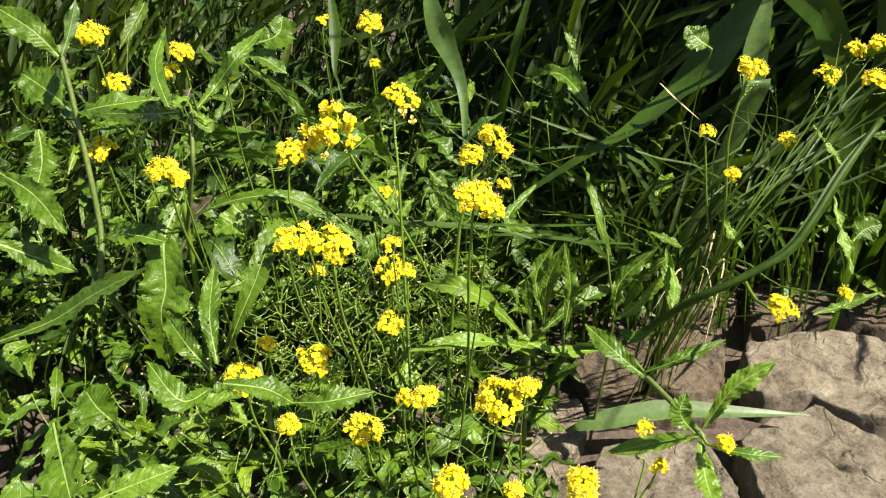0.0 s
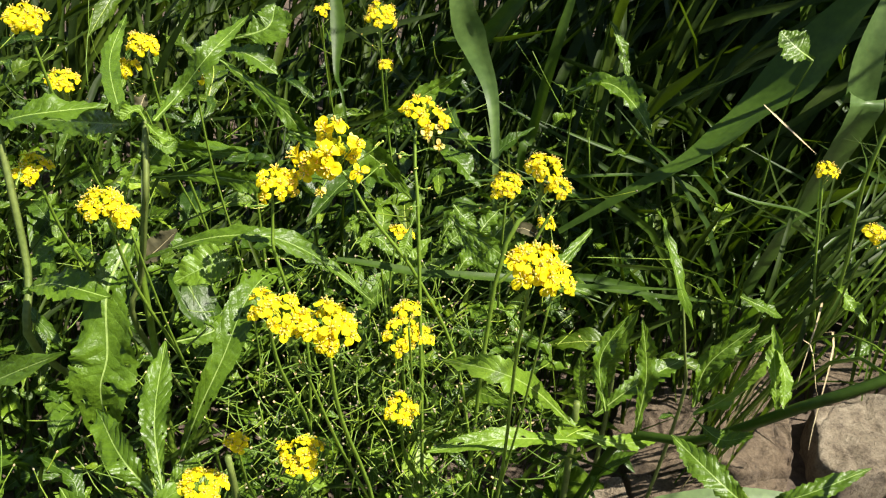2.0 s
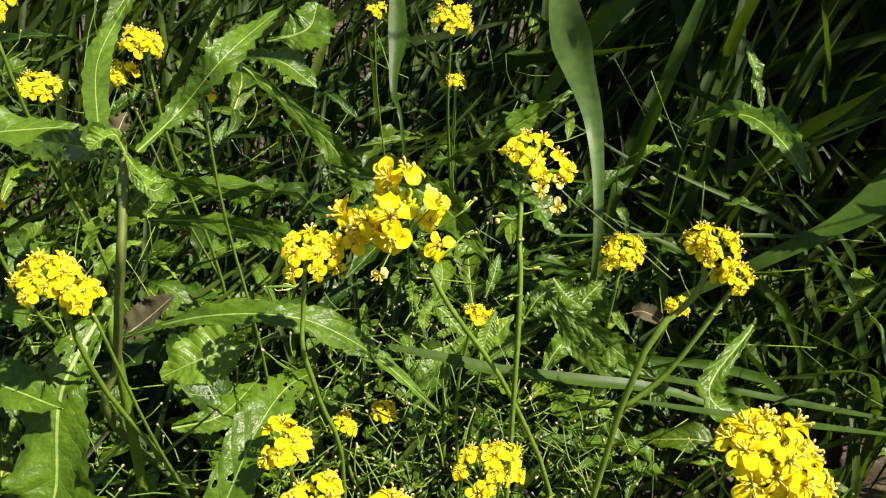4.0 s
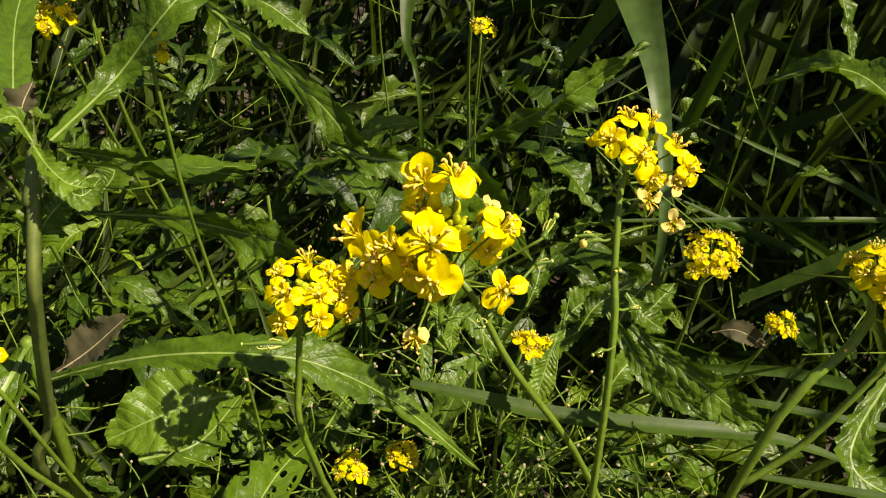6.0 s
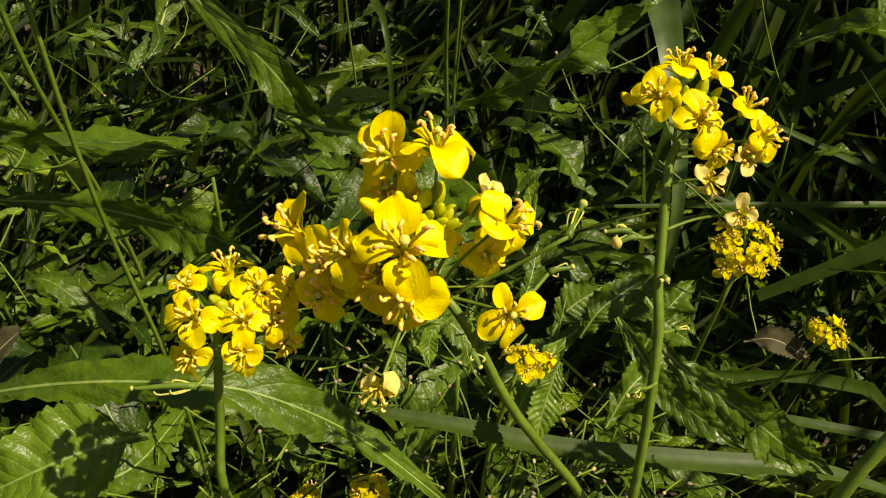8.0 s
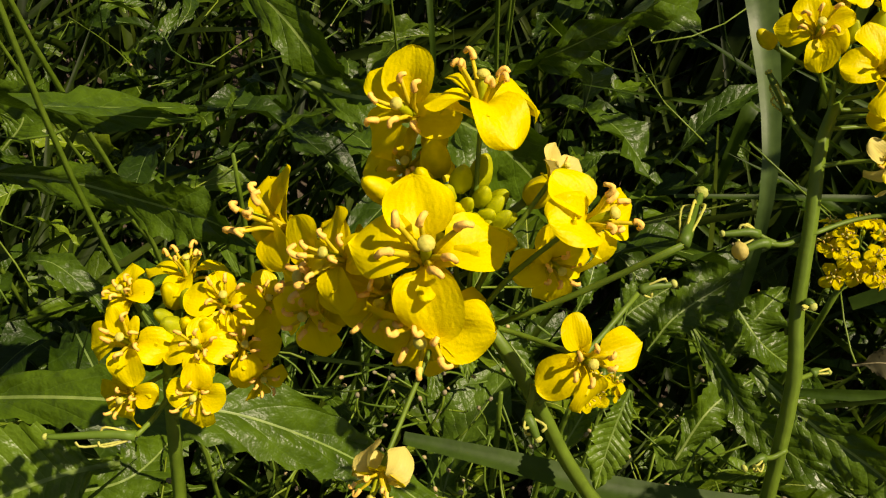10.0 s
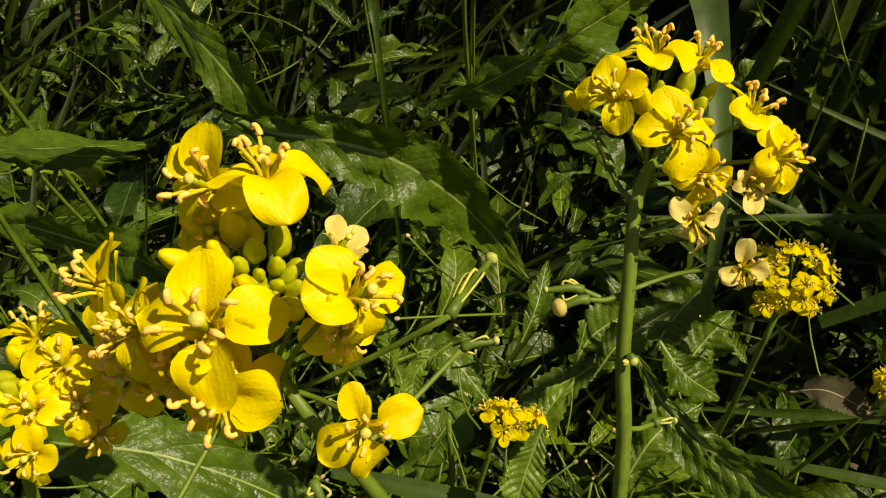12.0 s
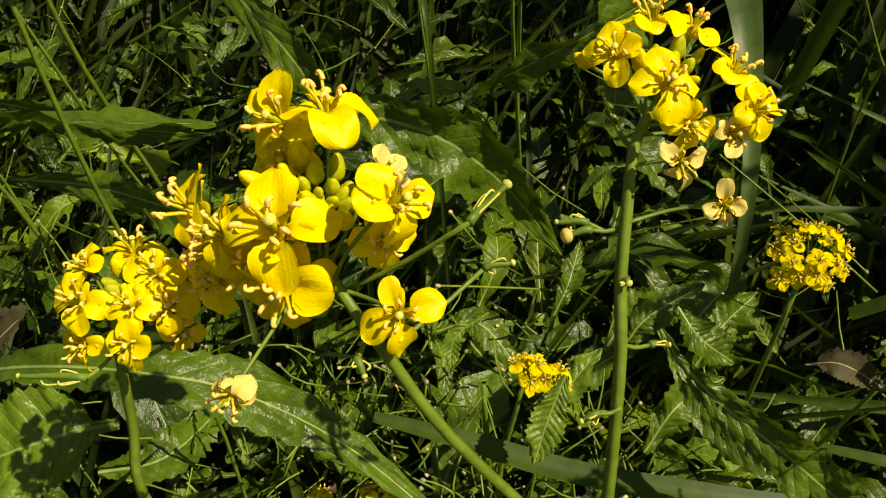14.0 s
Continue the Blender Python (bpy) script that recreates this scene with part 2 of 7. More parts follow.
def thing(name, at, label, category, group="", kind=""):
    ob = new(name)
    ob.empty_display_size = 0.02
    ob.matrix_basis = Matrix.Translation(at)
    return tagged(ob, label, category, group, kind)


class Soup:
    """Collects several surfaces into one mesh."""

    def __init__(self):
        self.v, self.f, self.s, self.uv = [], [], [], []

    def add(self, verts, faces, slot=0, slots=None, m=None, uv=None):
        k = len(self.v)
        self.v += [tuple(m @ Vector(p)) for p in verts] if m is not None else [tuple(p) for p in verts]
        self.f += [tuple(i + k for i in q) for q in faces]
        self.s += slots if slots is not None else [slot] * len(faces)
        self.uv += uv if uv is not None else [(0.5, 0.5)] * len(verts)
        return self

    def mesh(self, name, mats):
        return mesh_of(name, self.v, self.f, mats, self.s, uv=self.uv)


def glide(points, n):
    """n + 1 points along a smooth line through the given ones."""
    p = [Vector(q) for q in points]
    if len(p) == 2:
        return [p[0].lerp(p[1], i / n) for i in range(n + 1)]
    p = [p[0] * 2 - p[1]] + p + [p[-1] * 2 - p[-2]]
    out, m = [], len(p) - 3
    for i in range(n + 1):
        u = i / n * m
        k = min(int(u), m - 1)
        t = u - k
        a, b, c, d = p[k : k + 4]
        out.append(0.5 * (2 * b + (c - a) * t + (2 * a - 5 * b + 4 * c - d) * t * t + (3 * b - a - 3 * c + d) * t**3))
    return out


def tube(points, r0, r1, n=None, sides=6, ridge=0.0):
    """A tapering stalk along the points, with light ridges."""
    n = n or 4 * (len(points) - 1)
    line = glide(points, n)
    v, f = [], []
    side = (line[1] - line[0]).cross(Vector((0.31, 0.9, 0.2))).normalized()
    for i, q in enumerate(line):
        way = (line[min(i + 1, n)] - line[max(i - 1, 0)]).normalized()
        side = (side - way * side.dot(way)).normalized()
        up = way.cross(side)
        r = r0 + (r1 - r0) * i / n
        for k in range(sides):
            a = 2 * math.pi * k / sides
            rr = r * (1 + ridge * (1 if k % 2 else -1))
            v.append(q + side * (rr * math.cos(a)) + up * (rr * math.sin(a)))
    for i in range(n):
        for k in range(sides):
            a, b = i * sides + k, i * sides + (k + 1) % sides
            f.append((a, b, b + sides, a + sides))
    f.append(tuple(range(sides - 1, -1, -1)))
    f.append(tuple(n * sides + k for k in range(sides)))
    return v, f


ACROSS = (-1.0, -0.82, -0.6, -0.36, -0.07, 0.07, 0.36, 0.6, 0.82, 1.0)


def leaf_surface(points, width, face, rand, n=36, form="lance", teeth=0.10, wave=0.14, cup=0.25, holes=0.0, rib=1.0, twist=0.0, crinkle=0.2, pucker=0.12):
    """A leaf along the points (base to tip): outline with teeth, waved edges, a raised pale midrib, eaten holes.
    Returns verts, faces, slots (0 blade, 1 rib), and each vert's place along and across."""
    line = glide(points, n)
    face = Vector(face).normalized()
    v, f, s, uv = [], [], [], []
    ph = [rand.uniform(0, 6.3) for _ in range(6)]
    total = sum((line[i + 1] - line[i]).length for i in range(n))
    for i, q in enumerate(line):
        u = i / n
        way = (line[min(i + 1, n)] - line[max(i - 1, 0)]).normalized()
        side = way.cross(face)
        side = side.normalized() if side.length > 1e-4 else Vector((1, 0, 0))
        if twist:
            side = Matrix.Rotation(radians(twist) * (u - 0.4), 3, way) @ side
        up = side.cross(way)
        if form == "lance":
            w = min(1.0, 0.16 + 1.25 * u) * (1 - max(0.0, (u - 0.45) / 0.56) ** 2.0)
        elif form == "ovate":
            w = max(0.0, 0.14 + (math.sin(math.pi * min(1, max(0, (u - 0.18) / 0.84)) ** 0.8) if u > 0.18 else 0))
        elif form == "lyrate":
            w = 0.20 + 0.80 * max(0.0, math.sin(math.pi * (max(0, u - 0.3) / 0.72) ** 0.9)) + 0.22 * max(0.0, math.sin(u * 24)) * (u < 0.45)
            w *= 1 - max(0.0, (u - 0.85) / 0.16) ** 2
        else:
            w = (min(1.0, 0.55 + 2.2 * u)) * (1 - max(0.0, (u - 0.35) / 0.66) ** 1.7)
        w = max(w, 0.02)
        row = []
        for k, c in enumerate(ACROSS):
            edge = abs(c)
            a = c * w
            if edge == 1.0 and teeth:
                a *= 1 + teeth * (1.0 if i % 2 else -0.6) * (0.5 + 0.9 * rand.random())
                if rand.random() < 0.06:
                    a *= rand.uniform(0.72, 0.9)
            sgn = 0 if c < 0 else 3
            z = cup * w * edge * edge * 0.5 + wave * edge * edge * (math.sin(u * 17 + ph[sgn]) + 0.6 * math.sin(u * 31 + ph[sgn + 1])) * min(1, w * 1.6)
            z += crinkle * noise.noise((u * total * 90, c * 2.6 + ph[4], ph[5])) * (edge > 0.2)
            # the tissue swells between the side veins, which run forward from the midrib
            run = (13 * u - 1.7 * edge + 0.25 * noise.noise((u * 5, c, ph[5]))) % 1.0
            z += pucker * (1 - abs(2 * run - 1) ** 2.5) * (edge > 0.2) * min(1.0, w * 2)
            if edge < 0.1:
                a = math.copysign(0.016 + 0.034 * (1 - u), c) * rib
                z += 0.035 * (1 - u * 0.7)
            row.append(q + side * (a * width / 2) + up * (z * width / 2))
            uv.append((u, c * 0.5 + 0.5))
        v += row
    m = len(ACROSS)
    gone = set()
    if holes:
        for _ in range(int(holes)):
            i, k = rand.randrange(2, n - 2), rand.choice((0, 1, 2, 3, 5, 6, 7, 8))
            gone.add((i, k))
    for i in range(n):
        for k in range(m - 1):
            a, b = i * m + k, i * m + k + 1
            if (i, k) in gone:
                # an eaten hole: the quad is left as a rim round a rounded gap
                c = (v[a] + v[b] + v[a + m] + v[b + m]) / 4
                quad = (a, b, b + m, a + m)
                k0 = len(v)
                for e in range(4):
                    p, q = quad[e], quad[(e + 1) % 4]
                    mid = (v[p] + v[q]) / 2
                    v.append(c.lerp(v[p], rand.uniform(0.45, 0.72)))
                    v.append(c.lerp(mid, rand.uniform(0.65, 0.95)))
                    uv.append(uv[p])
                    uv.append(((uv[p][0] + uv[q][0]) / 2, (uv[p][1] + uv[q][1]) / 2))
                for e in range(4):
                    p, q = quad[e], quad[(e + 1) % 4]
                    x, y, z = k0 + 2 * e, k0 + 2 * e + 1, k0 + (2 * e + 2) % 8
                    f += [(p, y, x), (p, q, y), (q, z, y)]
                    s += [0, 0, 0]
                continue
            f.append((a, b, b + m, a + m))
            s.append(1 if k == 4 else 0)
    return v, f, s, uv


UP = (0.0, -0.35, 1.0)


def leaf(parent, points, width, face=UP, mat=None, name="leaf", label="", **more):
    v, f, s, uv = leaf_surface(points, width, face, random.Random(len(bpy.data.objects)), **more)
    o = parent.matrix_basis.translation if parent else Vector((0, 0, 0))
    v = [p - o for p in v]
    return part(name, mesh_of(name, v, f, [mat or LEAF, RIB if mat not in (BROWN, DRY) else DRY], s, uv=uv), parent, None, label)


def blade_surface(points, width, face, n=16, fold=0.3, twist=0.0, tip=0.35, base=0.5, ramp_end=0.3, late=1.0):
    """A grass or reed blade: long, keeled, tapering to its tip."""
    line = glide(points, n)
    face = Vector(face).normalized()
    v, f = [], []
    for i, q in enumerate(line):
        u = i / n
        way = (line[min(i + 1, n)] - line[max(i - 1, 0)]).normalized()
        side = way.cross(face)
        side = side.normalized() if side.length > 1e-4 else Vector((1, 0, 0))
        if twist:
            side = Matrix.Rotation(radians(twist) * u, 3, way) @ side
        up = side.cross(way)
        w = (base + (1 - base) * min(1, u / ramp_end) ** late) * (1 - max(0.0, (u - 1 + tip) / tip) ** 1.6) * width / 2
        w = max(w, width * 0.01)
        for c in (-1, -0.5, 0, 0.5, 1):
            v.append(q + side * (c * w) + up * (abs(c) * w * fold))
    for i in range(n):
        for k in range(4):
            a = i * 5 + k
            f.append((a, a + 1, a + 6, a + 5))
    return v, f


def blade(name, points, width, face=UP, mat=None, label="", category="grass", group="", **more):
    v, f = blade_surface(points, width, face, **more)
    o = Vector(points[0])
    ob = new(name, mesh_of(name, [p - o for p in v], f, [mat or BLADE]))
    ob.matrix_basis = Matrix.Translation(o)
    return tagged(ob, label, category, group)


def tuft_blade(parent, points, width, mat):
    o = parent.matrix_basis.translation
    v, f = blade_surface(points, width, UP, n=12, base=0.5, tip=0.6)
    return part("blade", mesh_of("blade", [p - o for p in v], f, [mat]), parent)


# ---- flowers ----
PETAL_COLS = (-1, -0.78, -0.5, -0.22, 0, 0.22, 0.5, 0.78, 1)
PETAL_U = [1 - (1 - i / 16) ** 1.5 for i in range(17)]
PETAL_UV = [(u, (c + 1) / 2) for u in PETAL_U for c in PETAL_COLS]


def petal_surface(length, width, rise, fall, rand, claw=0.30):
    """One petal from its narrow upright claw: the limb bends outward, obovate with a round end, creased and domed.
    rise and fall are the angles over the level of the claw and of the tip."""
    v, f = [], []
    skew, ruffle, side = rand.uniform(-0.10, 0.10), rand.uniform(0.02, 0.07), rand.uniform(-0.45, 0.45)
    dome, ph, notch = rand.uniform(0.15, 0.7), rand.uniform(0, 6.3), rand.uniform(0.0, 0.05)
    curl = rand.uniform(0.0, 0.5)
    x = z = last = 0.0
    for u in PETAL_U:
        k = max(0.0, u - claw) / (1 - claw)
        t = max(0.0, min(1.0, (u - claw * 0.6) / (1 - claw * 0.6)))
        a = rise + (fall - rise) * (t * (2 - t)) ** 0.8 - curl * max(0.0, k - 0.6)
        x += length * (u - last) * math.cos(a)
        z += length * (u - last) * math.sin(a)
        last = u
        limb = max(0.0, 1 - abs(2 * k**0.88 - 1) ** 2.3) ** 0.5 if k > 0 else 0.0
        w = max(0.15 * (1 - k), limb) * width / 2
        for c in PETAL_COLS:
            bow = (0.55 * (1 - k) - dome * k) * w * c * c - 0.16 * w * max(0.0, 1 - 2.6 * abs(c)) * (1 - 0.3 * k)
            wave = ruffle * length * math.sin(6 * u + 3.5 * c + ph) * k * abs(c) + 0.010 * length * math.sin(13 * u + 9 * c + ph) * k
            h = bow + wave + side * c * w * k
            back = notch * max(0.0, 1 - 3 * abs(c)) * length * max(0.0, k - 0.7) / 0.3
            v.append((x - math.sin(a) * h - back * math.cos(a), c * w + skew * length * k * k, z + math.cos(a) * h - back * math.sin(a)))
    m = len(PETAL_COLS)
    for i in range(len(PETAL_U) - 1):
        for k in range(m - 1):
            q = i * m + k
            f.append((q, q + 1, q + m + 1, q + m))
    return v, f


def ball(r, at=(0, 0, 0), stretch=1.0, n=5, sides=7, point=0.0):
    """An egg shape along z."""
    v, f = [], []
    for i in range(n + 1):
        a = math.pi * i / n
        rr = r * math.sin(a) * (1 - point * 0.5 * (1 - math.cos(a)) * 0.5)
        z = -r * stretch * math.cos(a)
        for k in range(sides):
            b = 2 * math.pi * k / sides
            v.append((at[0] + max(rr, r * 0.02) * math.cos(b), at[1] + max(rr, r * 0.02) * math.sin(b), at[2] + z))
    for i in range(n):
        for k in range(sides):
            a, b = i * sides + k, i * sides + (k + 1) % sides
            f.append((a, b, b + sides, a + sides))
    return v, f


def flower_pieces(size, rand, age=0.0, petals=None):
    """The pieces of one four-petalled flower, its stalk end at the origin, facing +z: (name, soup, materials).
    petals: for each its bearing, length and width as shares of the size, and the angle of its tip."""
    out = []
    if petals is None:
        petals = [(45 + 90 * k + rand.uniform(-14, 14), rand.uniform(0.58, 0.68), rand.uniform(0.40, 0.48), rand.uniform(-0.9, 0.0) - 0.8 * age) for k in range(4)]
    for bearing, long, wide, fall in petals:
        v, f = petal_surface(size * long, size * wide, rand.uniform(1.0, 1.35) - 0.4 * age, fall, rand)
        lift = Matrix.Rotation(radians(bearing), 4, "Z") @ Matrix.Translation((size * 0.03, 0, size * 0.05)) @ Matrix.Rotation(rand.uniform(-0.22, 0.22), 4, "X")
        out.append(("petal", Soup().add(v, f, m=lift, uv=PETAL_UV), [PETAL_OLD if age > 0.5 else PETAL_WORN if age > 0.15 else PETAL]))
    for k in range(6):
        a = radians(60 * k + rand.uniform(-18, 18))
        r, h = size * rand.uniform(0.13, 0.25), size * rand.uniform(0.36, 0.50)
        if age > 0.5:
            r, h = r * 1.2, h * 0.7
        ca, sa = math.cos(a), math.sin(a)
        pts = [(0.03 * size * ca, 0.03 * size * sa, size * 0.06), (r * 0.35 * ca, r * 0.35 * sa, h * 0.55), (r * ca, r * sa, h)]
        s = Soup()
        s.add(*tube(pts, size * 0.027, size * 0.017, 7, 6))
        # the spent anther curls outwards and back
        hook, b = size * rand.uniform(0.035, 0.055), a + rand.uniform(-0.9, 0.9)
        cb, sb = math.cos(b), math.sin(b)
        s.add(*tube([(r * ca - 0.02 * size * cb, r * sa - 0.02 * size * sb, h - hook * 0.4), (r * ca, r * sa, h + hook * 0.6), (r * ca + hook * 0.8 * cb, r * sa + hook * 0.8 * sb, h + hook * 1.1), (r * ca + hook * 1.5 * cb, r * sa + hook * 1.5 * sb, h + hook * rand.uniform(-0.2, 0.6))], size * 0.031, size * 0.020, 8, 6), 1)
        out.append(("stamen", s, [FILAMENT, ANTHER]))
    s = Soup()
    s.add(*tube([(0, 0, 0), (0, 0, size * 0.2), (size * 0.01, 0, size * 0.38)], size * 0.046, size * 0.036, 4, 8))
    v, f = ball(size * 0.058, (size * 0.01, 0, size * 0.405), 0.7, 6, 12)
    s.add(v, f, 1)
    out.append(("pistil", s, [BUD, STIGMA]))
    for k in range(4):
        v, f = petal_surface(size * rand.uniform(0.34, 0.42), size * 0.135, rand.uniform(0.6, 1.1), rand.uniform(0.1, 0.7), rand, 0.1)
        out.append(("sepal", Soup().add(v, f, m=Matrix.Rotation(radians(90 * k), 4, "Z") @ Matrix.Translation((size * 0.02, 0, size * 0.01))), [BUD_YELLOW]))
    s = Soup()
    v, f = ball(size * 0.05, (0, 0, size * 0.03), 1.0, 5, 8)
    s.add(v, f)
    out.append(("calyx", s, [BUD_YELLOW]))
    return out


def flower_mesh(name, size, rand, age=0.0):
    """The same flower as one mesh, for heads seen from farther off."""
    s, mats = Soup(), [PETAL_OLD if age > 0.5 else PETAL, ANTHER, STIGMA, BUD_YELLOW, FILAMENT, BUD]
    slot = {"petal": (0, 0), "stamen": (4, 1), "pistil": (5, 2), "calyx": (3, 3), "sepal": (3, 3)}
    for kind, a, _ in flower_pieces(size, rand, age):
        s.add(a.v, a.f, slots=[slot[kind][q] for q in a.s], uv=a.uv)
    return s.mesh(name, mats)


FLOWERS = [flower_mesh("flower", 1.0, random.Random(20 + k), 0.0 if k < 6 else 0.3) for k in range(8)]


def aim(at, way, spin=0.0):
    """A pose at a place whose z points along way."""
    q = Vector(way).normalized().to_track_quat("Z", "Y").to_matrix().to_4x4()
    return Matrix.Translation(at) @ q @ Matrix.Rotation(spin, 4, "Z")


def head_places(radius, count, axis, rand, squash=0.75, turn=0.0):
    """Directions of the flowers of a head, ring by ring round its axis, each with its distance from the middle."""
    q = Vector(axis).normalized().to_track_quat("Z", "Y").to_matrix()
    out = []
    for k in range(count):
        a = turn + 2.39996 * k + rand.uniform(-0.25, 0.25)
        tilt = radians(24 + 74 * ((k + 0.5) / count) ** 0.75)
        d = Vector((math.sin(tilt) * math.cos(a), math.sin(tilt) * math.sin(a), math.cos(tilt) * squash))
        out.append((q @ d, radius * rand.uniform(0.7, 1.22)))
    return out


def flower_head(plant, centre, axis, radius, count, size, seed, pods=4, buds=9, name="flower_head"):
    """A raceme top: short stalks, a knot of buds, a dome of flowers, thin young pods below."""
    rand = random.Random(seed)
    o = plant.matrix_basis.translation
    c, ax = Vector(centre), Vector(axis).normalized()
    foot = -ax * radius * 0.95
    s = Soup()
    count = round(count * 1.1)
    places = head_places(radius * 0.88, count, ax, rand, turn=rand.uniform(0, 6))
    for d, r in places:
        s.add(*tube([foot * rand.uniform(0.3, 1.0), d * r * 0.55 + foot * 0.25, d * r * 0.9], size * 0.032, size * 0.026, 4, 5))
    q = ax.to_track_quat("Z", "Y").to_matrix().to_4x4()
    for k in range(buds):
        a, t = 2.39996 * k, radians(8 + 34 * math.sqrt(k / buds))
        p = q @ Vector((math.sin(t) * math.cos(a), math.sin(t) * math.sin(a), math.cos(t) * 0.85)) * radius * 0.72
        v, f = ball(size * rand.uniform(0.07, 0.11), stretch=1.5, point=0.4)
        s.add(v, f, 1, m=aim(p, p - foot * 0.5))
        s.add(*tube([foot * 0.3, p], size * 0.03, size * 0.025, 2, 5))
    for k in range(pods):
        a = rand.uniform(0, 6.3)
        side = (q @ Vector((math.cos(a), math.sin(a), rand.uniform(-0.1, 0.7)))).normalized()
        p0 = foot * rand.uniform(1.1, 2.8)
        p1 = p0 + side * radius * rand.uniform(0.6, 1.0)
        p2 = p1 + (side + ax * rand.uniform(0.2, 1.0)).normalized() * radius * rand.uniform(0.35, 0.7)
        s.add(*tube([p0, p1], size * 0.026, size * 0.024, 3, 5))
        s.add(*tube([p1, (p1 + p2) / 2, p2], size * 0.05, size * 0.028, 4, 5))
        v, f = ball(size * 0.055, stretch=1.0, n=4, sides=6)
        s.add(v, f, 2, m=Matrix.Translation(p2))
    base = part(name, s.mesh(name, [STEM, BUD, ANTHER]), plant, Matrix.Translation(c - o))
    for k, (d, r) in enumerate(places):
        face = (d + ax * 0.4 + SUN * 0.6).normalized()
        z = size * rand.uniform(0.85, 1.2)
        m = aim(d * r * 0.88, face, rand.uniform(0, 6.3)) @ Matrix.Diagonal((z, z, z * 0.95, 1))
        part("flower", rand.choice(FLOWERS), base, m)
    return base


def bloom(plant, at, face, toward, size, seed, petals, foot, age=0.0):
    """A flower seen close on its stalk from foot: every petal, stamen and the pistil a piece of its own.
    The petals' bearings count from the way toward."""
    rand = random.Random(seed)
    o = plant.matrix_basis.translation
    z = Vector(face).normalized()
    x = Vector(toward) - z * z.dot(Vector(toward))
    x.normalize()
    m = Matrix((x, z.cross(x), z)).transposed().to_4x4()
    m.translation = Vector(at) - o
    pieces = flower_pieces(size, rand, age, petals)
    root = part("flower", pieces[-1][1].mesh("calyx", pieces[-1][2]), plant, m)
    for kind, a, mats in pieces[:-1]:
        part(kind, a.mesh(kind, mats), root)
    a, b = Vector(foot), Vector(at)
    bend = a.lerp(b, 0.5) - z * (b - a).length * 0.12
    stalk(plant, [a, bend, b], 0.00055, 0.00045, name="pedicel", sides=6)
    return root


def big_bud(plant, at, way, r, stretch, mat, foot):
    """An unopened bud: four sepals wrapped round each other, drawn out to a blunt tip."""
    o = plant.matrix_basis.translation
    v, f = [], []
    n, sides = 10, 16
    for i in range(n + 1):
        a = math.pi * i / n
        for k in range(sides):
            b = 2 * math.pi * k / sides
            rr = r * max(0.02, math.sin(a) ** 0.8) * (1.06 - 0.48 * (1 - math.cos(a)) * 0.5)
            rr *= 1 - 0.13 * max(0.0, math.cos(4 * b)) ** 4 + 0.05 * math.sin(2 * b)
            v.append((rr * math.cos(b), rr * math.sin(b), -r * stretch * math.cos(a)))
    for i in range(n):
        for k in range(sides):
            a, b = i * sides + k, i * sides + (k + 1) % sides
            f.append((a, b, b + sides, a + sides))
    m = aim(Vector(at) - o, way, r * 900)
    s = Soup().add(v, f, 0, m=m)
    c = Vector(foot) - o
    s.add(*tube([c, c.lerp(m.translation, 0.6) - Vector(way).normalized() * r, m.translation - Vector(way).normalized() * r * stretch * 0.9], r * 0.22, r * 0.28, 4, 6), 1)
    part("bud", s.mesh("bud", [mat, STEM]), plant)


def young_pod(plant, foot, bend, tip, knob):
    """A spent flower on its thin stalk: the young pod with its round stigma."""
    o = plant.matrix_basis.translation
    a, b, c = (Vector(p) - o for p in (foot, bend, tip))
    s = Soup()
    s.add(*tube([a, (a + b) / 2 + Vector((0, 0, -0.001)), b], 0.00065, 0.0006, 6, 6))
    s.add(*tube([b, b.lerp(c, 0.3) + Vector((0, 0, 0.0006)), b.lerp(c, 0.8), c], 0.0012, 0.0005, 7, 7))
    v, f = ball(knob, stretch=0.75, n=5, sides=8)
    s.add(v, f, 1, m=aim(c, c - b))
    rand = random.Random(int((c.x + c.z) * 1e5))
    way = (c - b).normalized()
    for k in range(3 if knob < 0.0015 else 0):
        # dried filaments curl off the foot of the pod
        q = Vector((rand.uniform(-1, 1), rand.uniform(-1, 1), rand.uniform(-1, 1)))
        q = (q - way * q.dot(way)).normalized() * 0.0022
        l = (c - b).length * rand.uniform(0.3, 0.7)
        s.add(*tube([b, b + q * 0.6 + way * l * 0.4, b + q + way * l, b + q * 0.5 + way * l * 1.15], 0.00022, 0.0003, 8, 5), 1)
    part("pod", s.mesh("pod", [STEM, PETAL_OLD if knob > 0.0015 else STIGMA]), plant)


def mustard(base, label, group="wild mustard plants"):
    return thing("wild_mustard", base, label, "flowering plant", group)


def stalk(plant, points, r0, r1, mat=None, name="stem", ridge=0.10, sides=8, label=""):
    o = plant.matrix_basis.translation
    v, f = tube([Vector(p) - o for p in points], r0, r1, None, sides, ridge)
    return part(name, mesh_of(name, v, f, [mat or STEM]), plant, None, label)


# ---- ground ----
def ground_height(x, y):
    return 0.018 * noise.noise((x * 3.1, y * 3.1, 0.2)) + 0.008 * noise.noise((x * 11, y * 11, 3.3))


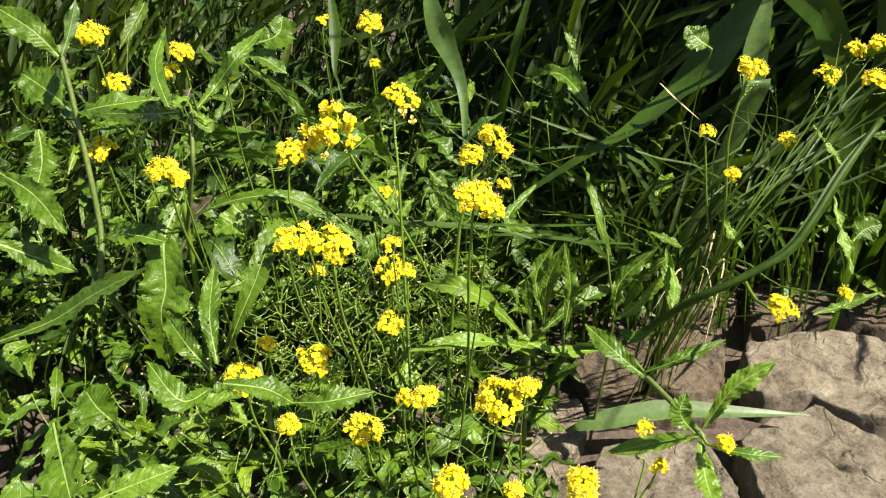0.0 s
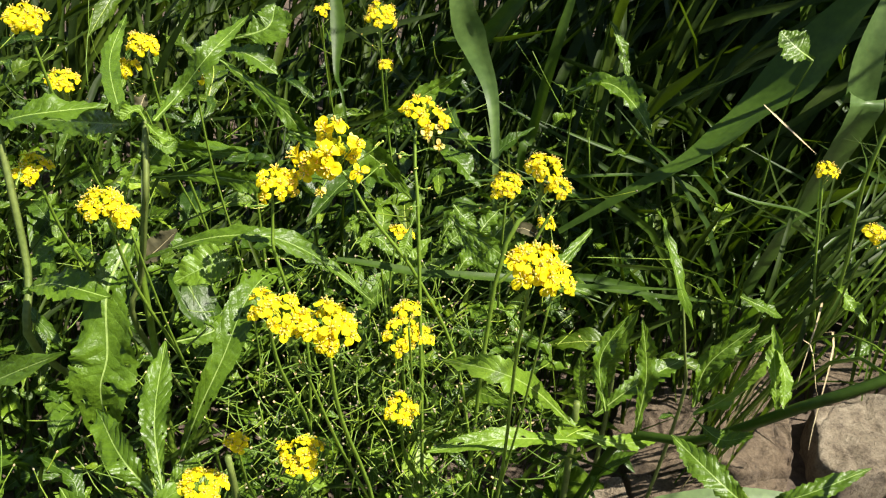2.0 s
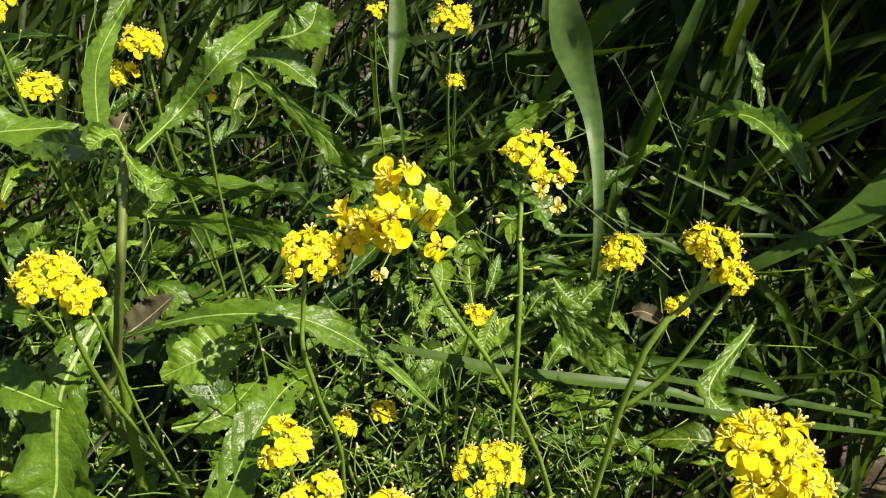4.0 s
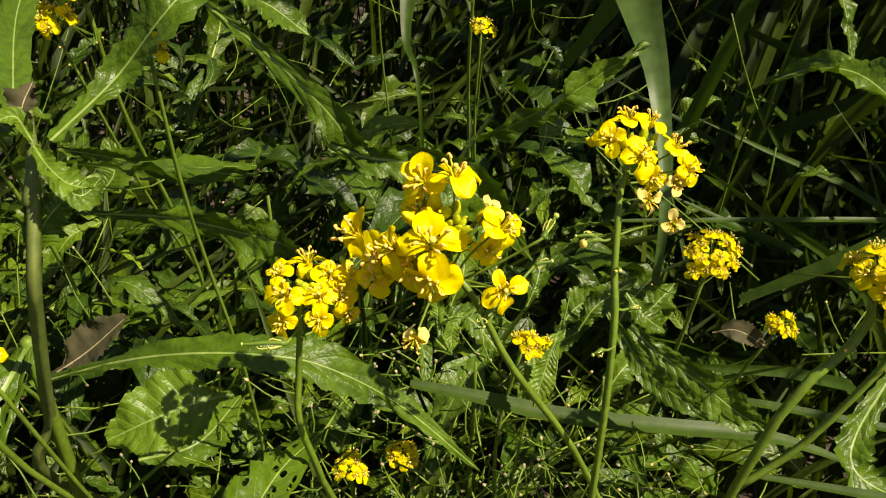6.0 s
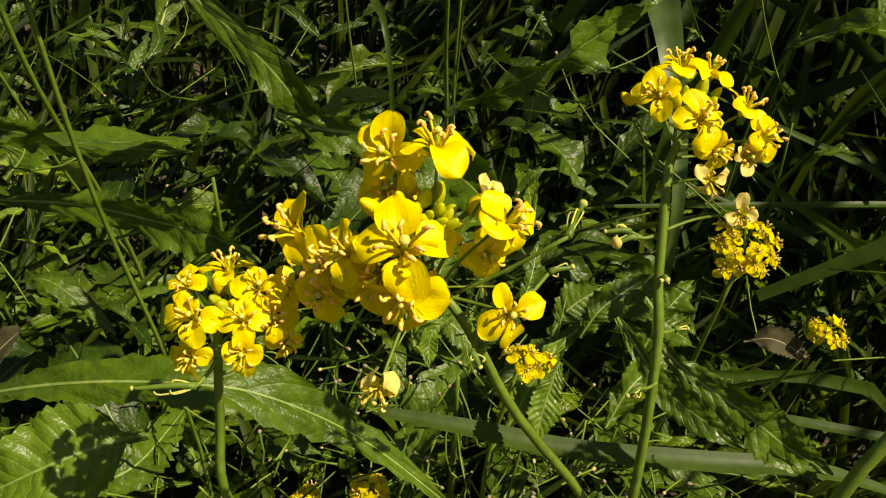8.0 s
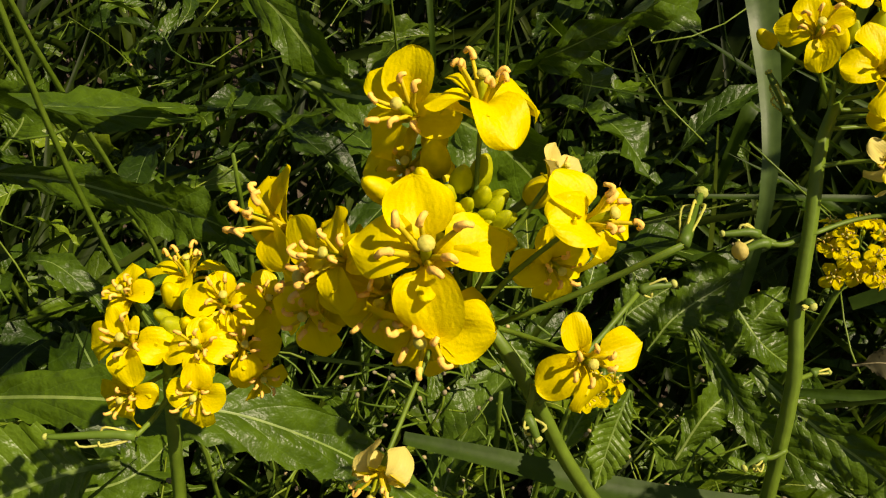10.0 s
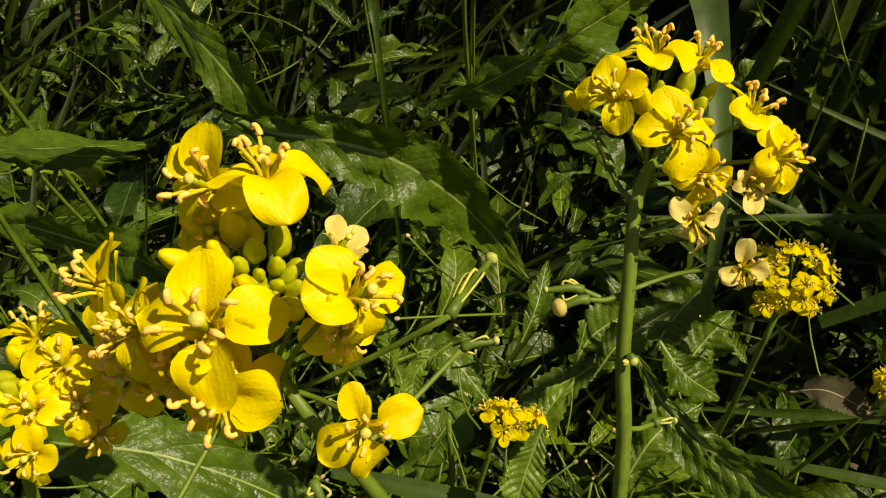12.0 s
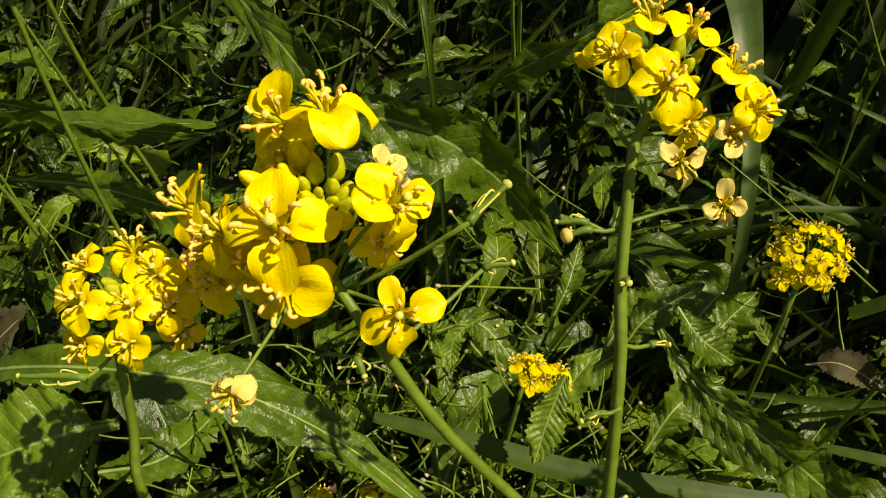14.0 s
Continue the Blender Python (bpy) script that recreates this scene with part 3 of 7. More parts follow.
def build_ground():
    """One sheet, fine near the path and coarse towards the horizon."""
    xs = [-400, -60, -12, -4, -2.2] + [-1.5 + 0.03 * i for i in range(101)] + [2.2, 4, 12, 60, 400]
    ys = [-400, -60, -12, -3, -1] + [-0.4 + 0.03 * i for i in range(101)] + [3.6, 6, 14, 60, 400]
    nx = len(xs)
    verts = [(x, y, ground_height(x, y) - 0.03 if abs(x) < 5 and abs(y) < 7 else -0.03) for y in ys for x in xs]
    faces = [(j * nx + i, j * nx + i + 1, (j + 1) * nx + i + 1, (j + 1) * nx + i) for j in range(len(ys) - 1) for i in range(nx - 1)]
    ob = new("ground", mesh_of("ground", verts, faces, [SOIL]))
    return tagged(ob, "dark brown soil under the weeds", "ground", kind="structure")


build_ground()


def stone(corners, top, seed, brown=False):
    """A weathered slab from its corners on the ground: broken outline, worn edges, layered, pitted and cracked top."""
    rand = random.Random(seed)
    n, c = 96, Vector((sum(p[0] for p in corners) / len(corners), sum(p[1] for p in corners) / len(corners), 0))
    ring = []
    loop = [Vector((*p, 0)) - c for p in corners]
    total = sum((loop[k] - loop[k - 1]).length for k in range(len(loop)))
    for k in range(len(loop)):
        a, b = loop[k], loop[(k + 1) % len(loop)]
        steps = max(2, round(n * (b - a).length / total))
        side = Vector((-(b - a).y, (b - a).x, 0)).normalized()
        for i in range(steps):
            q = a.lerp(b, i / steps)
            jag = 0.007 * noise.noise((q.x * 22 + seed, q.y * 22, 3)) + 0.004 * noise.noise((q.x * 70, q.y * 70 + seed, 5))
            ring.append(q * 0.985 + side * jag)
    n = len(ring)
    levels = [(1.0, -0.10), (0.995, top - 0.03), (0.985, top - 0.010), (0.975, top - 0.003), (0.96, top), (0.94, top)]
    levels += [(0.94 - 0.94 * k / 22, top) for k in range(1, 22)] + [(0.002, top)]
    verts, faces = [], []
    lean = Vector((rand.uniform(-0.04, 0.04), rand.uniform(-0.05, 0.03), 0))
    for k, zz in levels:
        for q in ring:
            p = q * k + Vector((0, 0, zz))
            ledge = noise.noise((p.x * 7 + seed * 3, p.y * 10, 0.5))
            big = 0.005 * math.tanh(40 * (ledge - 0.10)) + 0.005 * math.tanh(40 * (ledge + 0.22))
            mid = noise.noise((p.x * 24, p.y * 24 + seed, 1.5)) * 0.004
            pit = min(0.0, noise.noise((p.x * 60 + seed, p.y * 60, 2.5)) + 0.12) * 0.009
            if k < 0.99:
                p.z += big + mid + pit + lean.dot(q * k)
                line = noise.noise((p.x * 5, p.y * 5, seed * 1.7))
                p.z -= 0.008 * max(0.0, 1 - abs(line) / 0.035)
            elif zz > 0:
                p.z += big + lean.dot(q)
                p.xy *= 1 + noise.noise((q.x * 30, q.y * 30, zz * 60 + seed)) * 0.02
            verts.append(p)
    for j in range(len(levels) - 1):
        for i in range(n):
            a, b = j * n + i, j * n + (i + 1) % n
            faces.append((a, b, b + n, a + n))
    me = mesh_of("stone", verts, faces, [STONE_BROWN_SHADED if brown else STONE])
    if (Vector(verts[1]) - Vector(verts[0])).cross(Vector(verts[n]) - Vector(verts[0])).dot(Vector(verts[0])) < 0:
        me.flip_normals()
    ob = new("stone", me)
    ob.matrix_basis = Matrix.Translation(c)
    return tagged(ob, "rough weathered brown stone block set in soil, tone darkened for shade" if brown else "rough weathered tan stone block set in soil", "stone", "paving stones")


# ---- stones ----
stone([(0.481, 0.963), (0.547, 1.013), (0.654, 1.070), (0.686, 1.027), (0.743, 0.989), (0.847, 0.950), (0.737, 0.724), (0.501, 0.724), (0.487, 0.855)], 0.032, 1)
stone([(0.579, 1.234), (0.680, 1.274), (0.772, 1.279), (0.869, 1.252), (0.994, 1.234), (0.880, 0.991), (0.755, 1.018), (0.694, 1.058), (0.666, 1.098), (0.571, 1.081), (0.552, 1.129)], 0.030, 2)
stone([(0.436, 1.278), (0.510, 1.314), (0.566, 1.302), (0.536, 1.181), (0.505, 1.098), (0.416, 1.077), (0.372, 1.101), (0.406, 1.181)], 0.034, 3, True)
stone([(0.287, 1.274), (0.405, 1.302), (0.407, 1.220), (0.358, 1.108), (0.266, 1.105), (0.239, 1.169)], 0.030, 4, True)
stone([(0.252, 1.101), (0.376, 1.107), (0.509, 1.104), (0.493, 1.069), (0.333, 1.049), (0.260, 1.059)], 0.012, 5, True)
stone([(0.104, 1.039), (0.176, 1.072), (0.244, 1.072), (0.253, 1.025), (0.220, 0.962), (0.134, 0.937), (0.087, 0.959)], 0.030, 6)
stone([(0.259, 0.961), (0.396, 0.993), (0.448, 0.967), (0.466, 0.879), (0.444, 0.727), (0.210, 0.727), (0.230, 0.893)], 0.028, 7)
stone([(0.078, 0.919), (0.163, 0.943), (0.227, 0.925), (0.196, 0.733), (0.061, 0.733)], 0.020, 8)
stone([(0.654, 1.440), (0.774, 1.484), (0.963, 1.440), (1.101, 1.418), (1.025, 1.279), (0.896, 1.298), (0.797, 1.328), (0.702, 1.324), (0.609, 1.286)], 0.012, 9, True)
stone([(0.522, 1.534), (0.671, 1.558), (0.632, 1.400), (0.597, 1.359), (0.473, 1.359)], 0.010, 10, True)
stone([(1.034, 1.255), (1.227, 1.237), (1.080, 0.965), (0.891, 0.978)], 0.030, 11, True)
stone([(0.869, 0.940), (1.067, 0.933), (0.960, 0.726), (0.759, 0.726)], 0.030, 12)
# ---- wild mustard: flowering stems ----
plant = mustard((0.030, 0.940, 0.000), "tall wild mustard with a large yellow flower head")
stalk(plant, [(0.0300, 0.9400, 0.0000), (-0.0050, 0.9250, 0.3300), (-0.0500, 0.9120, 0.4700), (-0.0975, 0.8938, 0.5580), (-0.1108, 0.8893, 0.5866), (-0.1195, 0.8885, 0.6030), (-0.1310, 0.8985, 0.6108)], 0.0018, 0.0012, ridge=0.14, sides=10)
bloom(plant, (-0.1351, 0.8899, 0.6207), (0.03, -0.59, 0.81), (-0.09, 0.61, 0.79), 0.0259, 301, [(3, 0.62, 0.47, -0.25), (86, 0.6, 0.46, -0.5), (184, 0.6, 0.45, -0.55), (276, 0.6, 0.46, -0.3)], (-0.1313, 0.8981, 0.6121), 0.0)
bloom(plant, (-0.1390, 0.9136, 0.6354), (-0.45, -0.64, 0.63), (-0.09, 0.61, 0.79), 0.0210, 302, [(-8, 0.66, 0.48, 0.15), (40, 0.58, 0.36, 0.2), (122, 0.6, 0.44, -0.5), (262, 0.55, 0.38, -0.6)], (-0.1293, 0.8962, 0.6104), 0.0)
bloom(plant, (-0.1279, 0.9068, 0.6392), (-0.02, 0.13, 0.99), (-0.09, 0.61, 0.79), 0.0214, 303, [(8, 0.6, 0.4, 0.0), (100, 0.56, 0.28, -0.3), (200, 0.7, 0.5, -1.0), (285, 0.7, 0.42, -0.75)], (-0.1273, 0.8941, 0.6084), 0.0)
bloom(plant, (-0.1117, 0.8892, 0.6313), (0.75, -0.30, 0.59), (-0.09, 0.61, 0.79), 0.0192, 304, [(38, 0.58, 0.46, -0.5), (96, 0.6, 0.48, -0.6), (192, 0.66, 0.4, -1.3), (282, 0.6, 0.44, 0.1)], (-0.1256, 0.8921, 0.6064), 0.0)
bloom(plant, (-0.1644, 0.9123, 0.6085), (-0.79, -0.29, 0.54), (-0.09, 0.61, 0.79), 0.0235, 305, [(-30, 0.58, 0.4, 0.1), (35, 0.6, 0.4, -0.2), (140, 0.58, 0.4, -0.9), (228, 0.6, 0.38, -0.5)], (-0.1313, 0.8981, 0.6121), 0.2)
bloom(plant, (-0.1513, 0.8994, 0.6087), (-0.78, -0.56, 0.28), (-0.09, 0.61, 0.79), 0.0235, 306, [(20, 0.6, 0.38, 0.2), (80, 0.58, 0.36, -0.4), (165, 0.64, 0.46, -0.7), (255, 0.64, 0.44, -0.5)], (-0.1293, 0.8962, 0.6104), 0.0)
bloom(plant, (-0.1341, 0.8882, 0.6112), (-0.07, -1.00, 0.06), (-0.09, 0.61, 0.79), 0.0218, 308, [(0, 0.55, 0.46, -0.2), (88, 0.58, 0.46, -0.6), (178, 0.62, 0.54, -0.3), (268, 0.62, 0.56, -0.2)], (-0.1256, 0.8921, 0.6064), 0.12)
bloom(plant, (-0.1075, 0.8824, 0.6094), (0.18, -0.83, 0.53), (-0.09, 0.61, 0.79), 0.0169, 309, [(22, 0.52, 0.3, -0.1), (118, 0.64, 0.44, -0.5), (186, 0.66, 0.4, -0.7), (285, 0.66, 0.44, -0.3)], (-0.1256, 0.8921, 0.6064), 0.35)
bloom(plant, (-0.1387, 0.8625, 0.6005), (-0.18, -0.96, -0.23), (-0.09, 0.61, 0.79), 0.0134, 310, [(30, 0.6, 0.42, -1.9), (120, 0.6, 0.4, -1.9), (200, 0.6, 0.4, -2.0), (290, 0.6, 0.4, -1.8)], (-0.1293, 0.8962, 0.6104), 1.0)
bloom(plant, (-0.1154, 0.9012, 0.6314), (0.59, 0.04, 0.81), (-0.09, 0.61, 0.79), 0.0122, 311, [(10, 0.55, 0.42, 0.9), (100, 0.55, 0.4, 0.8), (190, 0.6, 0.42, 0.9), (280, 0.55, 0.4, 0.7)], (-0.1273, 0.8941, 0.6084), 0.6)
bloom(plant, (-0.1487, 0.8939, 0.6164), (-0.57, -0.55, 0.61), (-0.09, 0.61, 0.79), 0.0183, 316, [(10, 0.6, 0.4, -0.3), (100, 0.6, 0.4, -0.6), (190, 0.6, 0.42, -0.5), (280, 0.6, 0.4, -0.5)], (-0.1273, 0.8941, 0.6084), 0.0)
bloom(plant, (-0.1416, 0.8938, 0.6102), (-0.13, -0.92, 0.37), (-0.09, 0.61, 0.79), 0.0195, 341, [(40, 0.62, 0.46, -0.3), (100, 0.6, 0.46, -0.5), (186, 0.62, 0.48, -0.4), (280, 0.6, 0.45, -0.4)], (-0.1313, 0.9000, 0.6090), 0.0)
bloom(plant, (-0.1482, 0.9027, 0.6098), (-0.23, -0.66, 0.72), (-0.09, 0.61, 0.79), 0.0185, 342, [(45, 0.62, 0.46, -0.3), (100, 0.6, 0.46, -0.5), (182, 0.62, 0.48, -0.4), (280, 0.6, 0.45, -0.4)], (-0.1313, 0.9000, 0.6090), 0.2)
bloom(plant, (-0.1328, 0.8921, 0.6078), (0.34, -0.85, 0.40), (-0.09, 0.61, 0.79), 0.0175, 343, [(15, 0.62, 0.46, -0.3), (100, 0.6, 0.46, -0.5), (178, 0.62, 0.48, -0.4), (280, 0.6, 0.45, -0.4)], (-0.1313, 0.9000, 0.6090), 0.2)
bloom(plant, (-0.1411, 0.9138, 0.6238), (-0.01, -0.66, 0.75), (-0.09, 0.61, 0.79), 0.0165, 344, [(20, 0.62, 0.46, -0.3), (100, 0.6, 0.46, -0.5), (174, 0.62, 0.48, -0.4), (280, 0.6, 0.45, -0.4)], (-0.1313, 0.9000, 0.6090), 0.0)
bloom(plant, (-0.1143, 0.8964, 0.6193), (0.41, -0.89, 0.19), (-0.09, 0.61, 0.79), 0.0150, 345, [(25, 0.62, 0.46, -0.3), (100, 0.6, 0.46, -0.5), (190, 0.62, 0.48, -0.4), (280, 0.6, 0.45, -0.4)], (-0.1313, 0.9000, 0.6090), 0.0)
bloom(plant, (-0.1563, 0.9007, 0.5992), (-0.29, -0.90, 0.33), (-0.09, 0.61, 0.79), 0.0180, 346, [(30, 0.62, 0.46, -0.3), (100, 0.6, 0.46, -0.5), (186, 0.62, 0.48, -0.4), (280, 0.6, 0.45, -0.4)], (-0.1313, 0.9000, 0.6090), 0.0)
big_bud(plant, (-0.1451, 0.9014, 0.6274), (-0.63, -0.36, 0.69), 0.00279, 1.35, BUD_YELLOW, (-0.1316, 0.9033, 0.6110))
big_bud(plant, (-0.1355, 0.9070, 0.6316), (-0.11, -0.22, 0.97), 0.00318, 1.35, BUD_YELLOW, (-0.1316, 0.9033, 0.6110))
big_bud(plant, (-0.1361, 0.9130, 0.6329), (-0.03, 0.10, 0.99), 0.00292, 1.35, BUD_YELLOW, (-0.1316, 0.9033, 0.6110))
big_bud(plant, (-0.1304, 0.9025, 0.6304), (0.11, -0.25, 0.96), 0.00238, 1.35, BUD, (-0.1316, 0.9033, 0.6110))
big_bud(plant, (-0.1270, 0.9073, 0.6293), (0.19, -0.03, 0.98), 0.00279, 1.35, BUD, (-0.1316, 0.9033, 0.6110))
big_bud(plant, (-0.1264, 0.9019, 0.6274), (0.22, -0.32, 0.92), 0.00199, 1.35, BUD, (-0.1316, 0.9033, 0.6110))
big_bud(plant, (-0.1235, 0.9037, 0.6260), (0.43, -0.35, 0.83), 0.00212, 1.35, BUD, (-0.1316, 0.9033, 0.6110))
big_bud(plant, (-0.1371, 0.9015, 0.6300), (-0.19, -0.36, 0.91), 0.00238, 1.35, BUD_YELLOW, (-0.1316, 0.9033, 0.6110))
big_bud(plant, (-0.1326, 0.8997, 0.6287), (0.03, -0.47, 0.88), 0.00199, 1.35, BUD, (-0.1316, 0.9033, 0.6110))
big_bud(plant, (-0.1310, 0.8963, 0.6275), (0.16, -0.63, 0.76), 0.00212, 1.35, BUD_YELLOW, (-0.1316, 0.9033, 0.6110))
big_bud(plant, (-0.1289, 0.8991, 0.6274), (0.25, -0.52, 0.82), 0.00146, 1.35, BUD, (-0.1316, 0.9033, 0.6110))
big_bud(plant, (-0.1277, 0.8967, 0.6259), (0.38, -0.64, 0.67), 0.00159, 1.35, BUD, (-0.1316, 0.9033, 0.6110))
big_bud(plant, (-0.1254, 0.8982, 0.6258), (0.46, -0.52, 0.72), 0.00173, 1.35, BUD, (-0.1316, 0.9033, 0.6110))
big_bud(plant, (-0.1254, 0.8953, 0.6238), (0.48, -0.73, 0.49), 0.00212, 1.35, BUD, (-0.1316, 0.9033, 0.6110))
big_bud(plant, (-0.1226, 0.8958, 0.6224), (0.66, -0.67, 0.34), 0.00279, 1.35, BUD_YELLOW, (-0.1316, 0.9033, 0.6110))
big_bud(plant, (-0.1220, 0.9015, 0.6231), (0.67, -0.38, 0.64), 0.00212, 1.35, BUD, (-0.1316, 0.9033, 0.6110))
big_bud(plant, (-0.1151, 0.9093, 0.6253), (0.74, 0.04, 0.67), 0.00318, 1.35, BUD_YELLOW, (-0.1316, 0.9033, 0.6110))
big_bud(plant, (-0.1344, 0.8950, 0.6279), (-0.05, -0.58, 0.81), 0.00186, 1.35, BUD_YELLOW, (-0.1316, 0.9033, 0.6110))
# smaller green buds packed between them
rand = random.Random(77)
for k in range(16):
    way = Vector((0.12 + rand.uniform(-0.45, 0.5), -0.36 + rand.uniform(-0.35, 0.3), 0.9)).normalized()
    big_bud(plant, Vector((-0.1315, 0.9026, 0.6116)) + way * rand.uniform(0.0135, 0.0170), way, rand.uniform(0.0013, 0.0019), 1.4, BUD, (-0.1315, 0.9026, 0.6116))
young_pod(plant, (-0.1230, 0.8930, 0.6046), (-0.0937, 0.8890, 0.6297), (-0.0875, 0.9063, 0.6292), 0.0013)
young_pod(plant, (-0.1127, 0.8855, 0.5934), (-0.0923, 0.9118, 0.6012), (-0.0854, 0.9134, 0.6026), 0.0010)
young_pod(plant, (-0.1147, 0.8806, 0.6036), (-0.1157, 0.8754, 0.6006), (-0.1135, 0.8728, 0.5984), 0.0008)
plant = mustard((-0.045, 0.900, 0.000), "tall wild mustard with a dense yellow flower head")
stalk(plant, [(-0.0450, 0.9000, 0.0000), (-0.0480, 0.8850, 0.3000), (-0.0530, 0.8950, 0.5000), (-0.0559, 0.9059, 0.5742), (-0.0584, 0.9149, 0.5974), (-0.0590, 0.9226, 0.6152), (-0.0589, 0.9302, 0.6277), (-0.0560, 0.9366, 0.6346)], 0.0018, 0.0012, ridge=0.14, sides=10)
bloom(plant, (-0.0550, 0.9290, 0.6443), (0.27, -0.60, 0.75), (-0.06, 0.57, 0.82), 0.0163, 317, [(12, 0.62, 0.46, -0.2), (88, 0.6, 0.46, -0.5), (185, 0.66, 0.5, -0.6), (272, 0.56, 0.4, -0.4)], (-0.0556, 0.9379, 0.6346), 0.0)
bloom(plant, (-0.0654, 0.9344, 0.6484), (-0.21, -0.59, 0.78), (-0.06, 0.57, 0.82), 0.0148, 318, [(18, 0.62, 0.46, 0.0), (85, 0.62, 0.46, -0.4), (190, 0.6, 0.42, -0.7), (285, 0.52, 0.36, 0.3)], (-0.0563, 0.9367, 0.6331), 0.0)
bloom(plant, (-0.0576, 0.9439, 0.6517), (-0.05, 0.22, 0.97), (-0.06, 0.57, 0.82), 0.0163, 319, [(10, 0.58, 0.38, 0.1), (95, 0.6, 0.36, -0.2), (165, 0.58, 0.44, -0.6), (245, 0.64, 0.46, -0.7)], (-0.0572, 0.9346, 0.6319), 0.0)
bloom(plant, (-0.0485, 0.9466, 0.6499), (0.25, 0.20, 0.95), (-0.06, 0.57, 0.82), 0.0148, 320, [(10, 0.58, 0.38, 0.1), (95, 0.55, 0.36, -0.2), (185, 0.62, 0.46, -0.7), (275, 0.58, 0.4, -0.5)], (-0.0581, 0.9332, 0.6301), 0.0)
bloom(plant, (-0.0395, 0.9382, 0.6432), (0.48, 0.05, 0.88), (-0.06, 0.57, 0.82), 0.0163, 321, [(15, 0.58, 0.4, 0.1), (105, 0.64, 0.48, -0.4), (175, 0.6, 0.44, -0.8), (245, 0.62, 0.4, -0.9)], (-0.0556, 0.9379, 0.6346), 0.0)
bloom(plant, (-0.0338, 0.9346, 0.6374), (0.61, -0.56, 0.57), (-0.06, 0.57, 0.82), 0.0144, 322, [(20, 0.55, 0.38, 0.1), (110, 0.55, 0.4, -0.5), (190, 0.6, 0.42, -0.6), (285, 0.7, 0.52, -0.3)], (-0.0563, 0.9367, 0.6331), 0.0)
bloom(plant, (-0.0485, 0.9293, 0.6363), (0.33, -0.88, 0.33), (-0.06, 0.57, 0.82), 0.0139, 323, [(0, 0.5, 0.34, 0.3), (95, 0.55, 0.36, -0.6), (185, 0.6, 0.42, -0.8), (260, 0.62, 0.44, -0.5)], (-0.0572, 0.9346, 0.6319), 0.3)
bloom(plant, (-0.0372, 0.9333, 0.6328), (0.38, -0.87, 0.33), (-0.06, 0.57, 0.82), 0.0114, 324, [(0, 0.55, 0.4, 0.9), (80, 0.6, 0.4, 0.6), (180, 0.6, 0.4, 0.8), (280, 0.55, 0.4, 0.7)], (-0.0581, 0.9332, 0.6301), 1.0)
bloom(plant, (-0.0488, 0.9242, 0.6291), (0.18, -0.93, 0.31), (-0.06, 0.57, 0.82), 0.0119, 325, [(60, 0.6, 0.36, -0.2), (150, 0.55, 0.3, -1.2), (200, 0.9, 0.26, -1.0), (290, 0.55, 0.4, -0.3)], (-0.0597, 0.9277, 0.6243), 0.7)
bloom(plant, (-0.0369, 0.9241, 0.6183), (0.29, -0.91, 0.29), (-0.06, 0.57, 0.82), 0.0109, 326, [(15, 0.7, 0.4, 0.3), (110, 0.55, 0.4, 0.2), (190, 0.6, 0.36, -0.8), (270, 0.5, 0.4, 0.4)], (-0.0590, 0.9206, 0.6125), 1.0)
big_bud(plant, (-0.0601, 0.9367, 0.6480), (-0.20, -0.26, 0.94), 0.00245, 1.35, BUD_YELLOW, (-0.0540, 0.9382, 0.6367))
big_bud(plant, (-0.0629, 0.9435, 0.6487), (-0.34, 0.11, 0.93), 0.00199, 1.35, BUD_YELLOW, (-0.0540, 0.9382, 0.6367))
big_bud(plant, (-0.0514, 0.9411, 0.6501), (0.09, -0.02, 1.00), 0.00234, 1.35, BUD, (-0.0540, 0.9382, 0.6367))
big_bud(plant, (-0.0526, 0.9374, 0.6481), (0.12, -0.40, 0.91), 0.00210, 1.35, BUD_YELLOW, (-0.0540, 0.9382, 0.6367))
big_bud(plant, (-0.0489, 0.9378, 0.6468), (0.32, -0.34, 0.88), 0.00187, 1.35, BUD, (-0.0540, 0.9382, 0.6367))
big_bud(plant, (-0.0509, 0.9339, 0.6461), (0.36, -0.61, 0.71), 0.00199, 1.35, BUD, (-0.0540, 0.9382, 0.6367))
big_bud(plant, (-0.0566, 0.9397, 0.6486), (-0.01, -0.03, 1.00), 0.00175, 1.35, BUD, (-0.0540, 0.9382, 0.6367))
big_bud(plant, (-0.0461, 0.9430, 0.6475), (0.41, 0.03, 0.91), 0.00164, 1.35, BUD, (-0.0540, 0.9382, 0.6367))
big_bud(plant, (-0.0476, 0.9351, 0.6443), (0.57, -0.58, 0.58), 0.00164, 1.35, BUD_YELLOW, (-0.0540, 0.9382, 0.6367))
big_bud(plant, (-0.0734, 0.9379, 0.6465), (-0.77, -0.18, 0.61), 0.00199, 1.35, BUD_YELLOW, (-0.0540, 0.9382, 0.6367))
young_pod(plant, (-0.0591, 0.9220, 0.6109), (-0.0671, 0.9193, 0.6105), (-0.0729, 0.9173, 0.6095), 0.0021)
young_pod(plant, (-0.0561, 0.9109, 0.5819), (-0.0480, 0.9174, 0.5770), (-0.0425, 0.9206, 0.5751), 0.0008)
young_pod(plant, (-0.0544, 0.9030, 0.5672), (-0.0601, 0.9002, 0.5670), (-0.0644, 0.8979, 0.5658), 0.0009)
young_pod(plant, (-0.0591, 0.9234, 0.6082), (-0.0680, 0.9232, 0.6099), (-0.0757, 0.9221, 0.6101), 0.0008)
